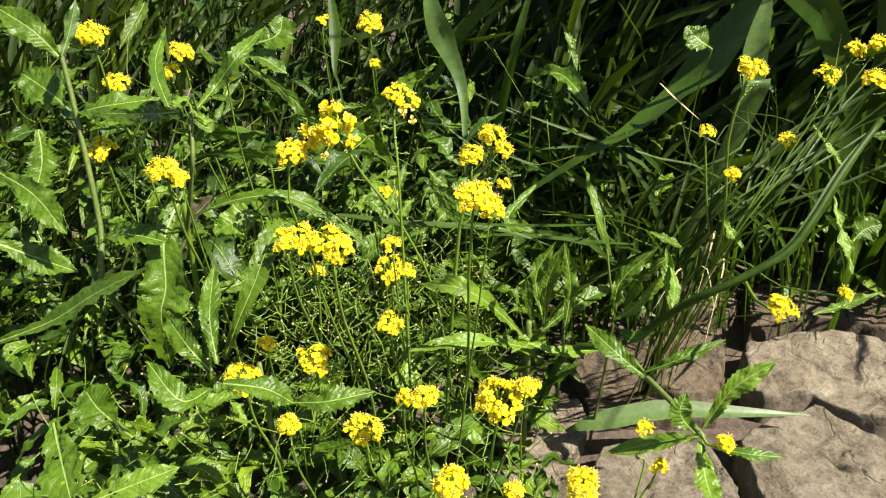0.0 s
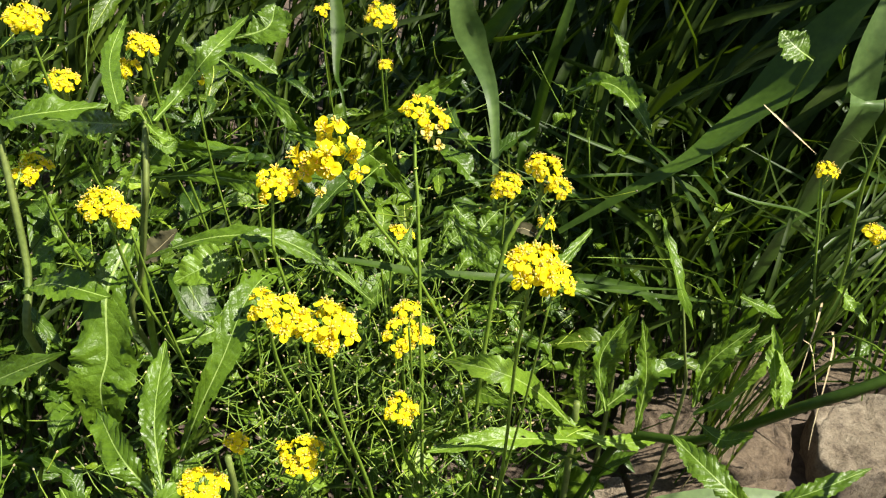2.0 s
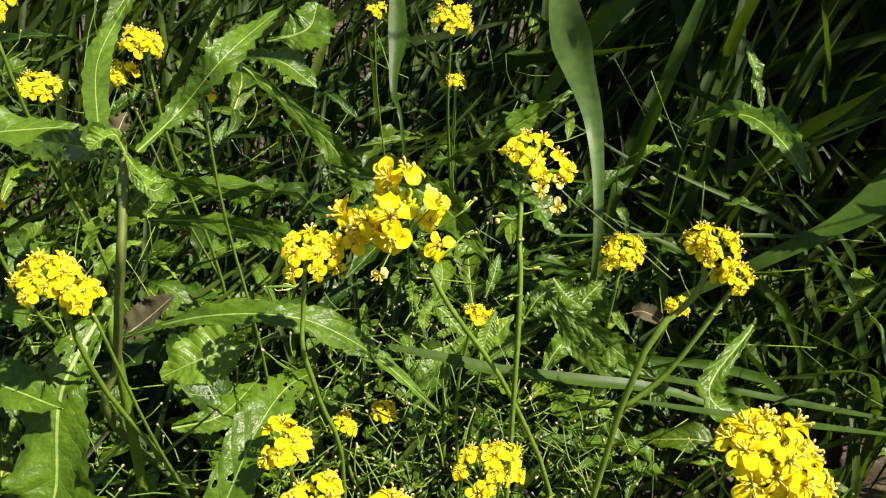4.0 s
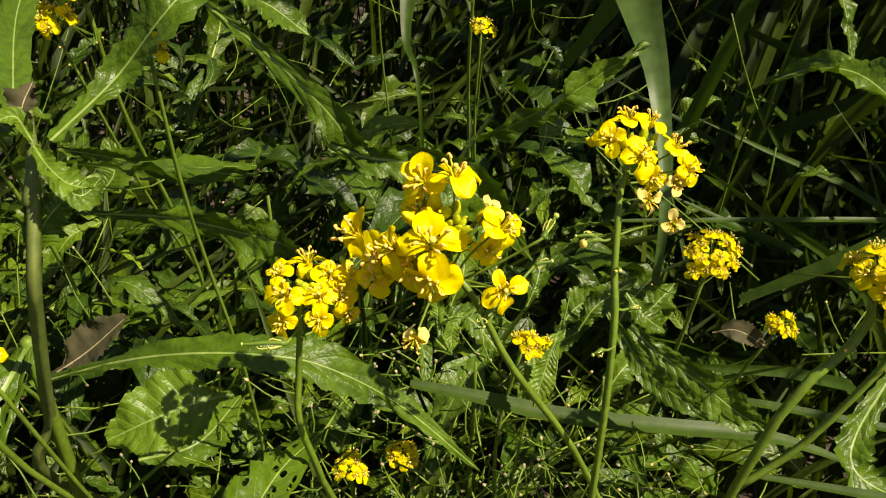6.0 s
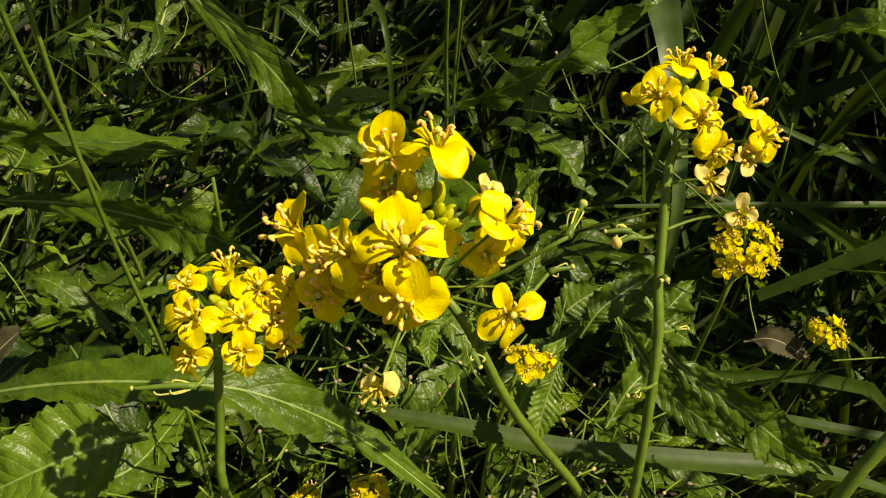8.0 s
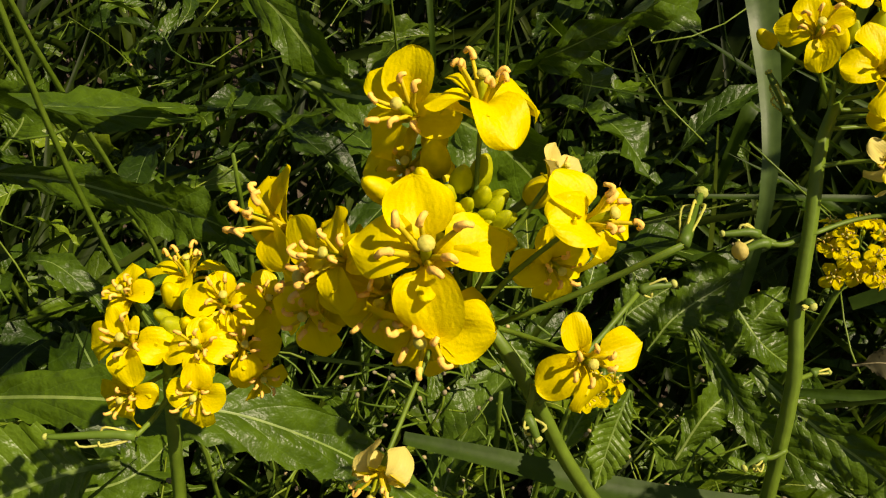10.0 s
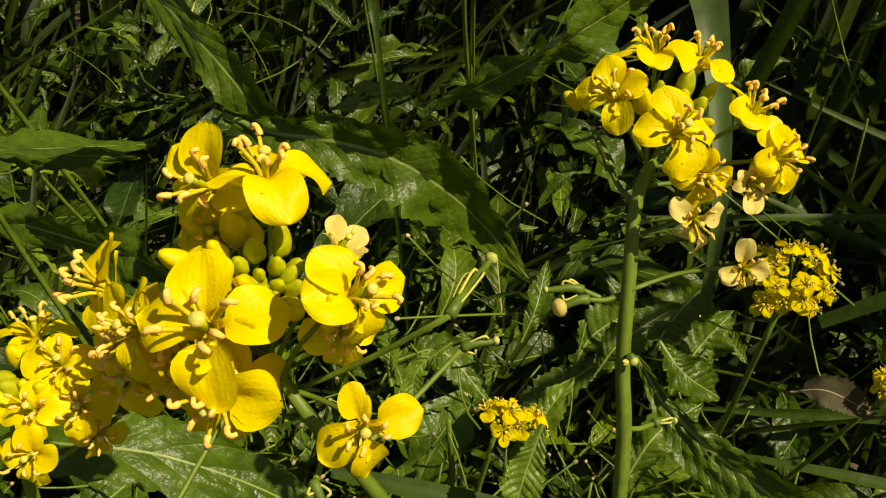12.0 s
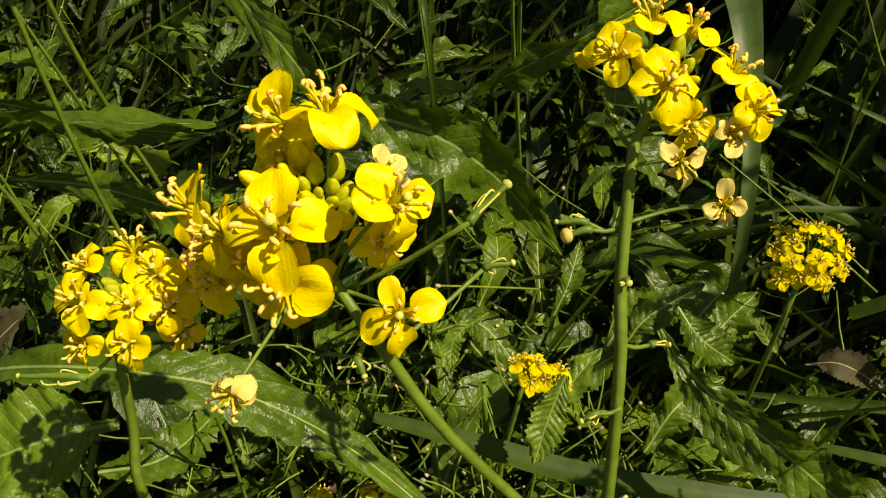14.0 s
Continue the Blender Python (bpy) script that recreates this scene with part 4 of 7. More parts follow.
young_pod(plant, (-0.0593, 0.9314, 0.6276), (-0.0636, 0.9396, 0.6300), (-0.0677, 0.9464, 0.6360), 0.0008)
young_pod(plant, (-0.0577, 0.9157, 0.5985), (-0.0574, 0.9135, 0.6003), (-0.0567, 0.9123, 0.6006), 0.001)
plant = mustard((-0.200, 0.950, 0.000), "wild mustard with a rounded yellow flower head")
stalk(plant, [(-0.2000, 0.9500, 0.0000), (-0.1720, 0.9200, 0.3600), (-0.1836, 0.8956, 0.4756), (-0.1911, 0.8902, 0.5198), (-0.1916, 0.8957, 0.5415), (-0.1905, 0.8967, 0.5597), (-0.1896, 0.8984, 0.5755), (-0.1895, 0.9014, 0.5830)], 0.0017, 0.0012)
bloom(plant, (-0.1942, 0.8967, 0.5879), (-0.09, -0.59, 0.80), (-0.06, 0.59, 0.80), 0.0168, 327, [(10, 0.56, 0.3, 0.5), (100, 0.64, 0.5, -0.7), (190, 0.62, 0.46, -0.6), (262, 0.6, 0.46, -0.5)], (-0.1897, 0.9012, 0.5811), 0.0)
bloom(plant, (-0.1978, 0.9070, 0.5903), (-0.31, -0.36, 0.88), (-0.06, 0.59, 0.80), 0.0140, 328, [(5, 0.6, 0.44, -0.1), (70, 0.6, 0.4, -0.2), (160, 0.5, 0.36, -0.4), (280, 0.55, 0.4, -0.3)], (-0.1896, 0.9001, 0.5796), 0.0)
bloom(plant, (-0.1879, 0.9130, 0.5911), (-0.07, 0.21, 0.97), (-0.06, 0.59, 0.80), 0.0162, 329, [(15, 0.5, 0.3, 0.1), (90, 0.64, 0.32, -0.2), (180, 0.5, 0.4, -0.6), (275, 0.66, 0.42, -0.5)], (-0.1895, 0.8991, 0.5782), 0.0)
bloom(plant, (-0.1773, 0.9052, 0.5925), (0.11, -0.43, 0.90), (-0.06, 0.59, 0.80), 0.0157, 330, [(20, 0.5, 0.4, 0.1), (85, 0.62, 0.48, -0.3), (180, 0.55, 0.36, -0.6), (265, 0.64, 0.48, -0.4)], (-0.1894, 0.8980, 0.5767), 0.0)
bloom(plant, (-0.1801, 0.8965, 0.5882), (0.01, -0.54, 0.84), (-0.06, 0.59, 0.80), 0.0146, 331, [(0, 0.5, 0.38, 0.2), (90, 0.6, 0.44, -0.5), (180, 0.55, 0.44, -0.6), (270, 0.62, 0.46, -0.5)], (-0.1897, 0.9012, 0.5811), 0.0)
bloom(plant, (-0.1729, 0.8996, 0.5869), (0.32, -0.61, 0.73), (-0.06, 0.59, 0.80), 0.0146, 332, [(10, 0.55, 0.4, 0), (100, 0.55, 0.36, -0.4), (190, 0.6, 0.44, -0.7), (280, 0.6, 0.44, -0.5)], (-0.1896, 0.9001, 0.5796), 0.2)
bloom(plant, (-0.1952, 0.8941, 0.5767), (-0.16, -0.90, 0.40), (-0.06, 0.59, 0.80), 0.0140, 333, [(0, 0.5, 0.42, 0.2), (90, 0.6, 0.46, -0.5), (180, 0.62, 0.46, -0.6), (270, 0.5, 0.4, -0.2)], (-0.1895, 0.8991, 0.5782), 0.2)
bloom(plant, (-0.1800, 0.8917, 0.5817), (0.09, -0.88, 0.47), (-0.06, 0.59, 0.80), 0.0140, 334, [(0, 0.6, 0.44, 0.1), (90, 0.48, 0.44, 0.1), (180, 0.62, 0.46, -0.5), (270, 0.5, 0.46, 0.1)], (-0.1894, 0.8980, 0.5767), 0.1)
bloom(plant, (-0.1703, 0.8991, 0.5805), (0.51, -0.78, 0.36), (-0.06, 0.59, 0.80), 0.0123, 335, [(0, 0.55, 0.4, 0), (90, 0.55, 0.4, -0.5), (180, 0.6, 0.44, -0.8), (270, 0.6, 0.4, -0.5)], (-0.1897, 0.9012, 0.5811), 0.45)
bloom(plant, (-0.1720, 0.9105, 0.5884), (0.48, -0.34, 0.81), (-0.06, 0.59, 0.80), 0.0146, 336, [(0, 0.55, 0.4, 0.2), (90, 0.5, 0.4, -0.3), (180, 0.6, 0.44, -0.5), (270, 0.6, 0.44, -0.4)], (-0.1896, 0.9001, 0.5796), 0.0)
big_bud(plant, (-0.1899, 0.9081, 0.5920), (-0.16, -0.23, 0.96), 0.00291, 1.3, BUD_YELLOW, (-0.1897, 0.9012, 0.5811))
big_bud(plant, (-0.1869, 0.8998, 0.5905), (-0.15, -0.49, 0.86), 0.00317, 1.3, BUD, (-0.1897, 0.9012, 0.5811))
big_bud(plant, (-0.1839, 0.9003, 0.5913), (0.05, -0.49, 0.87), 0.00238, 1.3, BUD_YELLOW, (-0.1897, 0.9012, 0.5811))
big_bud(plant, (-0.1852, 0.9059, 0.5932), (0.04, -0.29, 0.96), 0.00264, 1.3, BUD, (-0.1897, 0.9012, 0.5811))
big_bud(plant, (-0.1807, 0.9008, 0.5921), (0.17, -0.56, 0.81), 0.00211, 1.3, BUD, (-0.1897, 0.9012, 0.5811))
big_bud(plant, (-0.1796, 0.8991, 0.5917), (0.05, -0.37, 0.93), 0.00264, 1.3, BUD_YELLOW, (-0.1897, 0.9012, 0.5811))
big_bud(plant, (-0.1898, 0.9019, 0.5914), (-0.36, -0.44, 0.82), 0.00198, 1.3, BUD, (-0.1897, 0.9012, 0.5811))
big_bud(plant, (-0.1832, 0.9077, 0.5918), (0.05, -0.07, 1.00), 0.00211, 1.3, BUD, (-0.1897, 0.9012, 0.5811))
young_pod(plant, (-0.1895, 0.8977, 0.5730), (-0.1936, 0.8874, 0.5706), (-0.2114, 0.8846, 0.5711), 0.0008)
young_pod(plant, (-0.1884, 0.8946, 0.5687), (-0.1759, 0.9018, 0.5732), (-0.1696, 0.9063, 0.5769), 0.0008)
plant = mustard((0.030, 1.160, 0.000), "wild mustard with small fading yellow flowers")
stalk(plant, [(0.0300, 1.1600, 0.0000), (0.0485, 1.1443, 0.2318), (0.0440, 1.1000, 0.3789), (0.0432, 1.0790, 0.4830)], 0.0020, 0.0015)
flower_head(plant, (0.0434, 1.0745, 0.5015), (0.00, -0.25, 1.00), 0.0200, 18, 0.0110, 36, 4)
stalk(plant, [(0.0485, 1.1443, 0.2318), (0.0733, 1.1000, 0.3130), (0.0881, 1.0520, 0.4590)], 0.0014, 0.0010, name="branch")
flower_head(plant, (0.0881, 1.0492, 0.4683), (0.00, -0.25, 1.00), 0.0090, 6, 0.0100, 37, 2)
plant = mustard((0.000, 0.920, 0.000), "wild mustard stem with a yellow flower head")
stalk(plant, [(0.0000, 0.9200, 0.0000), (0.0220, 0.9090, 0.4730), (0.0596, 0.9253, 0.5607), (0.0620, 0.9289, 0.5803)], 0.0027, 0.0021)
flower_head(plant, (0.0620, 0.9250, 0.5960), (0.00, -0.25, 1.00), 0.0180, 11, 0.0135, 38, 5)
stalk(plant, [(0.0220, 0.9090, 0.4730), (0.0500, 0.9133, 0.5063), (0.0780, 0.9176, 0.5695)], 0.0019, 0.0015, name="branch")
flower_head(plant, (0.0780, 0.9150, 0.5800), (0.00, -0.25, 1.00), 0.0120, 6, 0.0130, 39, 3)
plant = mustard((0.010, 0.850, 0.000), "wild mustard stem with a yellow flower head")
stalk(plant, [(0.0100, 0.8500, 0.0000), (0.0310, 0.8010, 0.3001), (0.0294, 0.7499, 0.4991), (0.0320, 0.7279, 0.6003)], 0.0020, 0.0015)
flower_head(plant, (0.0320, 0.7240, 0.6160), (0.00, -0.25, 1.00), 0.0180, 14, 0.0155, 40, 4)
stalk(plant, [(0.0310, 0.8010, 0.3001), (0.0405, 0.7668, 0.4298), (0.0500, 0.7326, 0.5895)], 0.0014, 0.0010, name="branch")
flower_head(plant, (0.0500, 0.7300, 0.6000), (0.00, -0.25, 1.00), 0.0120, 6, 0.0140, 41, 3)
plant = mustard((0.360, 1.120, 0.000), "wild mustard stem with a yellow flower head")
stalk(plant, [(0.3600, 1.1200, 0.0000), (0.3718, 0.9313, 0.4041), (0.3399, 0.8804, 0.6107), (0.3490, 0.8825, 0.6830)], 0.0023, 0.0018)
flower_head(plant, (0.3490, 0.8790, 0.6970), (0.00, -0.25, 1.00), 0.0160, 9, 0.0140, 42, 5)
stalk(plant, [(0.3718, 0.9313, 0.4041), (0.3509, 0.9316, 0.4831), (0.3300, 0.9320, 0.5921)], 0.0016, 0.0013, name="branch")
flower_head(plant, (0.3300, 0.9300, 0.6000), (0.00, -0.25, 1.00), 0.0090, 5, 0.0110, 43, 2)
plant = mustard((0.360, 1.100, 0.000), "creeping wild mustard branch with few yellow flowers")
stalk(plant, [(0.3600, 1.1000, 0.0000), (0.3645, 0.8775, 0.4117), (0.3223, 0.6748, 0.5210), (0.3260, 0.6312, 0.5353)], 0.0021, 0.0016)
flower_head(plant, (0.3260, 0.6290, 0.5440), (0.00, -0.25, 1.00), 0.0100, 6, 0.0140, 44, 2)
plant = mustard((-0.338, 1.062, 0.000), "wild mustard stem with a yellow flower head")
stalk(plant, [(-0.3376, 1.0620, 0.0000), (-0.3243, 0.9761, 0.2817), (-0.3318, 0.8969, 0.4667), (-0.3310, 0.8661, 0.5634)], 0.0020, 0.0015)
flower_head(plant, (-0.3310, 0.8620, 0.5800), (0.00, -0.25, 1.00), 0.0190, 12, 0.0145, 45, 5)
stalk(plant, [(-0.3243, 0.9761, 0.2817), (-0.3212, 0.9251, 0.4045), (-0.3180, 0.8742, 0.5573)], 0.0014, 0.0010, name="branch")
flower_head(plant, (-0.3180, 0.8720, 0.5660), (0.00, -0.25, 1.00), 0.0100, 5, 0.0130, 46, 2)
plant = mustard((-0.468, 1.195, 0.000), "wild mustard stem with a yellow flower head")
stalk(plant, [(-0.4682, 1.1950, 0.0000), (-0.4536, 1.1091, 0.2662), (-0.4601, 1.0299, 0.4394), (-0.4590, 0.9991, 0.5324)], 0.0020, 0.0015)
flower_head(plant, (-0.4590, 0.9950, 0.5490), (0.00, -0.25, 1.00), 0.0190, 10, 0.0140, 47, 4)
plant = mustard((-0.510, 1.330, 0.000), "wild mustard stem with a yellow flower head")
stalk(plant, [(-0.5100, 1.3300, 0.0000), (-0.4950, 1.2444, 0.3224), (-0.5012, 1.1655, 0.5383), (-0.5000, 1.1348, 0.6448)], 0.0020, 0.0015)
flower_head(plant, (-0.5000, 1.1300, 0.6640), (0.00, -0.25, 1.00), 0.0220, 14, 0.0155, 48, 5)
stalk(plant, [(-0.4950, 1.2444, 0.3224), (-0.4990, 1.2208, 0.4244), (-0.5030, 1.1971, 0.5564)], 0.0014, 0.0010, name="branch")
flower_head(plant, (-0.5030, 1.1930, 0.5730), (0.00, -0.25, 1.00), 0.0190, 10, 0.0140, 49, 4)
plant = mustard((-0.396, 1.370, 0.000), "wild mustard stem with a yellow flower head")
stalk(plant, [(-0.3958, 1.3700, 0.0000), (-0.3819, 1.2840, 0.3056), (-0.3889, 1.2047, 0.5088), (-0.3880, 1.1739, 0.6113)], 0.0020, 0.0015)
flower_head(plant, (-0.3880, 1.1700, 0.6270), (0.00, -0.25, 1.00), 0.0180, 10, 0.0150, 50, 3)
stalk(plant, [(-0.3819, 1.2840, 0.3056), (-0.3964, 1.2274, 0.4311), (-0.4110, 1.1708, 0.5866)], 0.0014, 0.0010, name="branch")
flower_head(plant, (-0.4110, 1.1680, 0.5980), (0.00, -0.25, 1.00), 0.0130, 6, 0.0140, 51, 3)
plant = mustard((-0.124, 1.540, 0.000), "wild mustard stem with a yellow flower head")
stalk(plant, [(-0.1244, 1.5400, 0.0000), (-0.1132, 1.4544, 0.3014), (-0.1223, 1.3755, 0.5014), (-0.1220, 1.3448, 0.6028)], 0.0020, 0.0015)
flower_head(plant, (-0.1220, 1.3400, 0.6220), (0.00, -0.25, 1.00), 0.0220, 13, 0.0155, 52, 5)
stalk(plant, [(-0.1132, 1.4544, 0.3014), (-0.1126, 1.3730, 0.4161), (-0.1120, 1.2915, 0.5609)], 0.0014, 0.0010, name="branch")
flower_head(plant, (-0.1120, 1.2900, 0.5670), (0.00, -0.25, 1.00), 0.0070, 3, 0.0120, 53, 2)
plant = mustard((-0.090, 0.860, 0.000), "wild mustard stem with a yellow flower head")
stalk(plant, [(-0.0900, 0.8600, 0.0000), (-0.0925, 0.7969, 0.2744), (-0.1120, 0.7351, 0.4538), (-0.1150, 0.7098, 0.5488)], 0.0020, 0.0015)
flower_head(plant, (-0.1150, 0.7050, 0.5680), (0.00, -0.25, 1.00), 0.0220, 14, 0.0155, 54, 6)
stalk(plant, [(-0.0925, 0.7969, 0.2744), (-0.1187, 0.7561, 0.4031), (-0.1450, 0.7153, 0.5619)], 0.0014, 0.0010, name="branch")
flower_head(plant, (-0.1450, 0.7120, 0.5750), (0.00, -0.25, 1.00), 0.0150, 7, 0.0140, 55, 3)
plant = mustard((-0.191, 1.018, 0.000), "wild mustard stem with a yellow flower head")
stalk(plant, [(-0.1907, 1.0180, 0.0000), (-0.1789, 0.9315, 0.2479), (-0.1874, 0.8520, 0.4072), (-0.1870, 0.8211, 0.4958)], 0.0020, 0.0015)
flower_head(plant, (-0.1870, 0.8180, 0.5080), (0.00, -0.25, 1.00), 0.0140, 7, 0.0140, 56, 5)
plant = mustard((-0.060, 1.000, 0.000), "wild mustard stem with a yellow flower head")
stalk(plant, [(-0.0600, 1.0000, 0.0000), (-0.0545, 0.9607, 0.2008), (-0.0679, 0.9170, 0.3242), (-0.0690, 0.8974, 0.4015)], 0.0020, 0.0015)
flower_head(plant, (-0.0690, 0.8930, 0.4190), (0.00, -0.25, 1.00), 0.0200, 10, 0.0140, 57, 5)
stalk(plant, [(-0.0545, 0.9607, 0.2008), (-0.0577, 0.8965, 0.3286), (-0.0610, 0.8324, 0.4864)], 0.0014, 0.0010, name="branch")
flower_head(plant, (-0.0610, 0.8300, 0.4960), (0.00, -0.25, 1.00), 0.0110, 5, 0.0120, 58, 4)
plant = mustard((0.030, 0.750, 0.000), "wild mustard stem with a yellow flower head")
stalk(plant, [(0.0300, 0.7500, 0.0000), (0.0555, 0.7148, 0.1926), (0.0573, 0.6743, 0.3100), (0.0610, 0.6557, 0.3853)], 0.0020, 0.0015)
flower_head(plant, (0.0610, 0.6500, 0.4080), (0.00, -0.25, 1.00), 0.0260, 18, 0.0155, 59, 7)
stalk(plant, [(0.0555, 0.7148, 0.1926), (0.0752, 0.6987, 0.2761), (0.0950, 0.6826, 0.3895)], 0.0014, 0.0010, name="branch")
flower_head(plant, (0.0950, 0.6800, 0.4000), (0.00, -0.25, 1.00), 0.0120, 6, 0.0140, 60, 3)
plant = mustard((-0.230, 0.800, 0.000), "wild mustard stem with a yellow flower head")
stalk(plant, [(-0.2300, 0.8000, 0.0000), (-0.2235, 0.7806, 0.1762), (-0.2362, 0.7520, 0.2810), (-0.2370, 0.7371, 0.3524)], 0.0020, 0.0015)
flower_head(plant, (-0.2370, 0.7330, 0.3690), (0.00, -0.25, 1.00), 0.0190, 14, 0.0145, 61, 4)
plant = mustard((-0.150, 0.860, 0.000), "wild mustard stem with a yellow flower head")
stalk(plant, [(-0.1500, 0.8600, 0.0000), (-0.1470, 0.8443, 0.1628), (-0.1623, 0.8185, 0.2575), (-0.1640, 0.8046, 0.3257)], 0.0020, 0.0015)
flower_head(plant, (-0.1640, 0.8000, 0.3440), (0.00, -0.25, 1.00), 0.0210, 13, 0.0150, 62, 6)
plant = mustard((-0.080, 0.760, 0.000), "wild mustard stem with a yellow flower head")
stalk(plant, [(-0.0800, 0.7600, 0.0000), (-0.0755, 0.7402, 0.1553), (-0.0897, 0.7113, 0.2442), (-0.0910, 0.6964, 0.3105)], 0.0020, 0.0015)
flower_head(plant, (-0.0910, 0.6920, 0.3280), (0.00, -0.25, 1.00), 0.0200, 13, 0.0150, 63, 5)
plant = mustard((-0.050, 0.950, 0.000), "wild mustard stem with a yellow flower head")
stalk(plant, [(-0.0500, 0.9500, 0.0000), (-0.0490, 0.9064, 0.1796), (-0.0658, 0.8593, 0.2870), (-0.0680, 0.8387, 0.3592)], 0.0020, 0.0015)
flower_head(plant, (-0.0680, 0.8350, 0.3740), (0.00, -0.25, 1.00), 0.0170, 9, 0.0130, 64, 6)
stalk(plant, [(-0.0490, 0.9064, 0.1796), (-0.0485, 0.9113, 0.2729), (-0.0480, 0.9162, 0.3963)], 0.0014, 0.0010, name="branch")
flower_head(plant, (-0.0480, 0.9140, 0.4050), (0.00, -0.25, 1.00), 0.0100, 5, 0.0120, 65, 3)
plant = mustard((-0.150, 1.060, 0.000), "wild mustard stem with a yellow flower head")
stalk(plant, [(-0.1500, 1.0600, 0.0000), (-0.1600, 1.0511, 0.1656), (-0.1852, 1.0305, 0.2624), (-0.1900, 1.0182, 0.3313)], 0.0020, 0.0015)
flower_head(plant, (-0.1900, 1.0160, 0.3400), (0.00, -0.25, 1.00), 0.0100, 6, 0.0120, 66, 2)
stalk(plant, [(-0.1600, 1.0511, 0.1656), (-0.1560, 1.0330, 0.2449), (-0.1520, 1.0150, 0.3541)], 0.0014, 0.0010, name="branch")
flower_head(plant, (-0.1520, 1.0130, 0.3620), (0.00, -0.25, 1.00), 0.0090, 5, 0.0120, 67, 2)
plant = mustard((-0.156, 0.707, 0.000), "small yellow wild mustard flowers on a thin stem")
stalk(plant, [(-0.1560, 0.7065, 0.0000), (-0.1484, 0.6745, 0.1985), (-0.1602, 0.6363, 0.3203), (-0.1608, 0.6184, 0.3970)], 0.0013, 0.0010)
flower_head(plant, (-0.1608, 0.6165, 0.4046), (0.00, -0.25, 1.00), 0.0087, 7, 0.0130, 68, 3)
plant = mustard((-0.203, 0.846, 0.000), "small yellow wild mustard flowers on a thin stem")
stalk(plant, [(-0.2033, 0.8458, 0.0000), (-0.1964, 0.8135, 0.1991), (-0.2088, 0.7751, 0.3213), (-0.2096, 0.7572, 0.3982)], 0.0013, 0.0010)
flower_head(plant, (-0.2096, 0.7558, 0.4034), (0.00, -0.25, 1.00), 0.0060, 4, 0.0130, 69, 3)
plant = mustard((0.008, 0.611, 0.000), "small yellow wild mustard flowers on a thin stem")
stalk(plant, [(0.0081, 0.6109, 0.0000), (0.0182, 0.5794, 0.2038), (0.0083, 0.5417, 0.3295), (0.0084, 0.5240, 0.4075)], 0.0013, 0.0010)
flower_head(plant, (0.0084, 0.5209, 0.4201), (0.00, -0.25, 1.00), 0.0144, 12, 0.0150, 70, 3)
plant = mustard((0.067, 0.622, 0.000), "small yellow wild mustard flowers on a thin stem")
stalk(plant, [(0.0667, 0.6222, 0.0000), (0.0777, 0.5898, 0.1973), (0.0685, 0.5514, 0.3182), (0.0688, 0.5335, 0.3946)], 0.0013, 0.0010)
flower_head(plant, (0.0688, 0.5322, 0.4001), (0.00, -0.25, 1.00), 0.0062, 6, 0.0130, 71, 3)
plant = mustard((0.129, 0.626, 0.000), "small yellow wild mustard flowers on a thin stem")
stalk(plant, [(0.1293, 0.6260, 0.0000), (0.1413, 0.5945, 0.1973), (0.1328, 0.5567, 0.3182), (0.1333, 0.5390, 0.3947)], 0.0013, 0.0010)
flower_head(plant, (0.1333, 0.5360, 0.4065), (0.00, -0.25, 1.00), 0.0136, 12, 0.0150, 72, 3)
plant = mustard((0.202, 0.587, 0.316), "small yellow wild mustard flowers on a thin stem")
stalk(plant, [(0.2019, 0.5865, 0.3158), (0.2116, 0.6020, 0.3664), (0.2014, 0.6000, 0.3758), (0.2014, 0.5935, 0.4171)], 0.0013, 0.0010)
flower_head(plant, (0.2014, 0.5922, 0.4223), (0.00, -0.25, 1.00), 0.0060, 3, 0.0130, 73, 3)
plant = mustard((0.196, 0.580, 0.305), "small yellow wild mustard flowers on a thin stem")
stalk(plant, [(0.1959, 0.5803, 0.3055), (0.2163, 0.5896, 0.3458), (0.2141, 0.5828, 0.3473), (0.2166, 0.5749, 0.3861)], 0.0013, 0.0010)
flower_head(plant, (0.2166, 0.5736, 0.3913), (0.00, -0.25, 1.00), 0.0060, 4, 0.0130, 74, 3)
plant = mustard((-0.018, 0.713, 0.000), "small yellow wild mustard flowers on a thin stem")
stalk(plant, [(-0.0180, 0.7132, 0.0000), (-0.0083, 0.6816, 0.2119), (-0.0185, 0.6437, 0.3438), (-0.0186, 0.6260, 0.4238)], 0.0013, 0.0010)
flower_head(plant, (-0.0186, 0.6232, 0.4350), (0.00, -0.25, 1.00), 0.0128, 8, 0.0130, 75, 3)
plant = mustard((0.085, 0.735, 0.000), "small yellow wild mustard flowers on a thin stem")
stalk(plant, [(0.0853, 0.7351, 0.0000), (0.0966, 0.7027, 0.2137), (0.0876, 0.6643, 0.3470), (0.0879, 0.6464, 0.4274)], 0.0013, 0.0010)
flower_head(plant, (0.0879, 0.6451, 0.4326), (0.00, -0.25, 1.00), 0.0060, 5, 0.0130, 76, 3)
plant = mustard((0.360, 1.120, 0.000), "small yellow wild mustard flowers on a thin stem")
stalk(plant, [(0.3600, 1.1200, 0.0000), (0.3718, 0.9293, 0.4008), (0.3501, 0.8716, 0.5045), (0.3356, 0.8335, 0.5815)], 0.0013, 0.0010)
flower_head(plant, (0.3356, 0.8318, 0.5881), (0.00, -0.25, 1.00), 0.0075, 6, 0.0110, 77, 3)
plant = mustard((0.360, 1.120, 0.000), "small yellow wild mustard flowers on a thin stem")
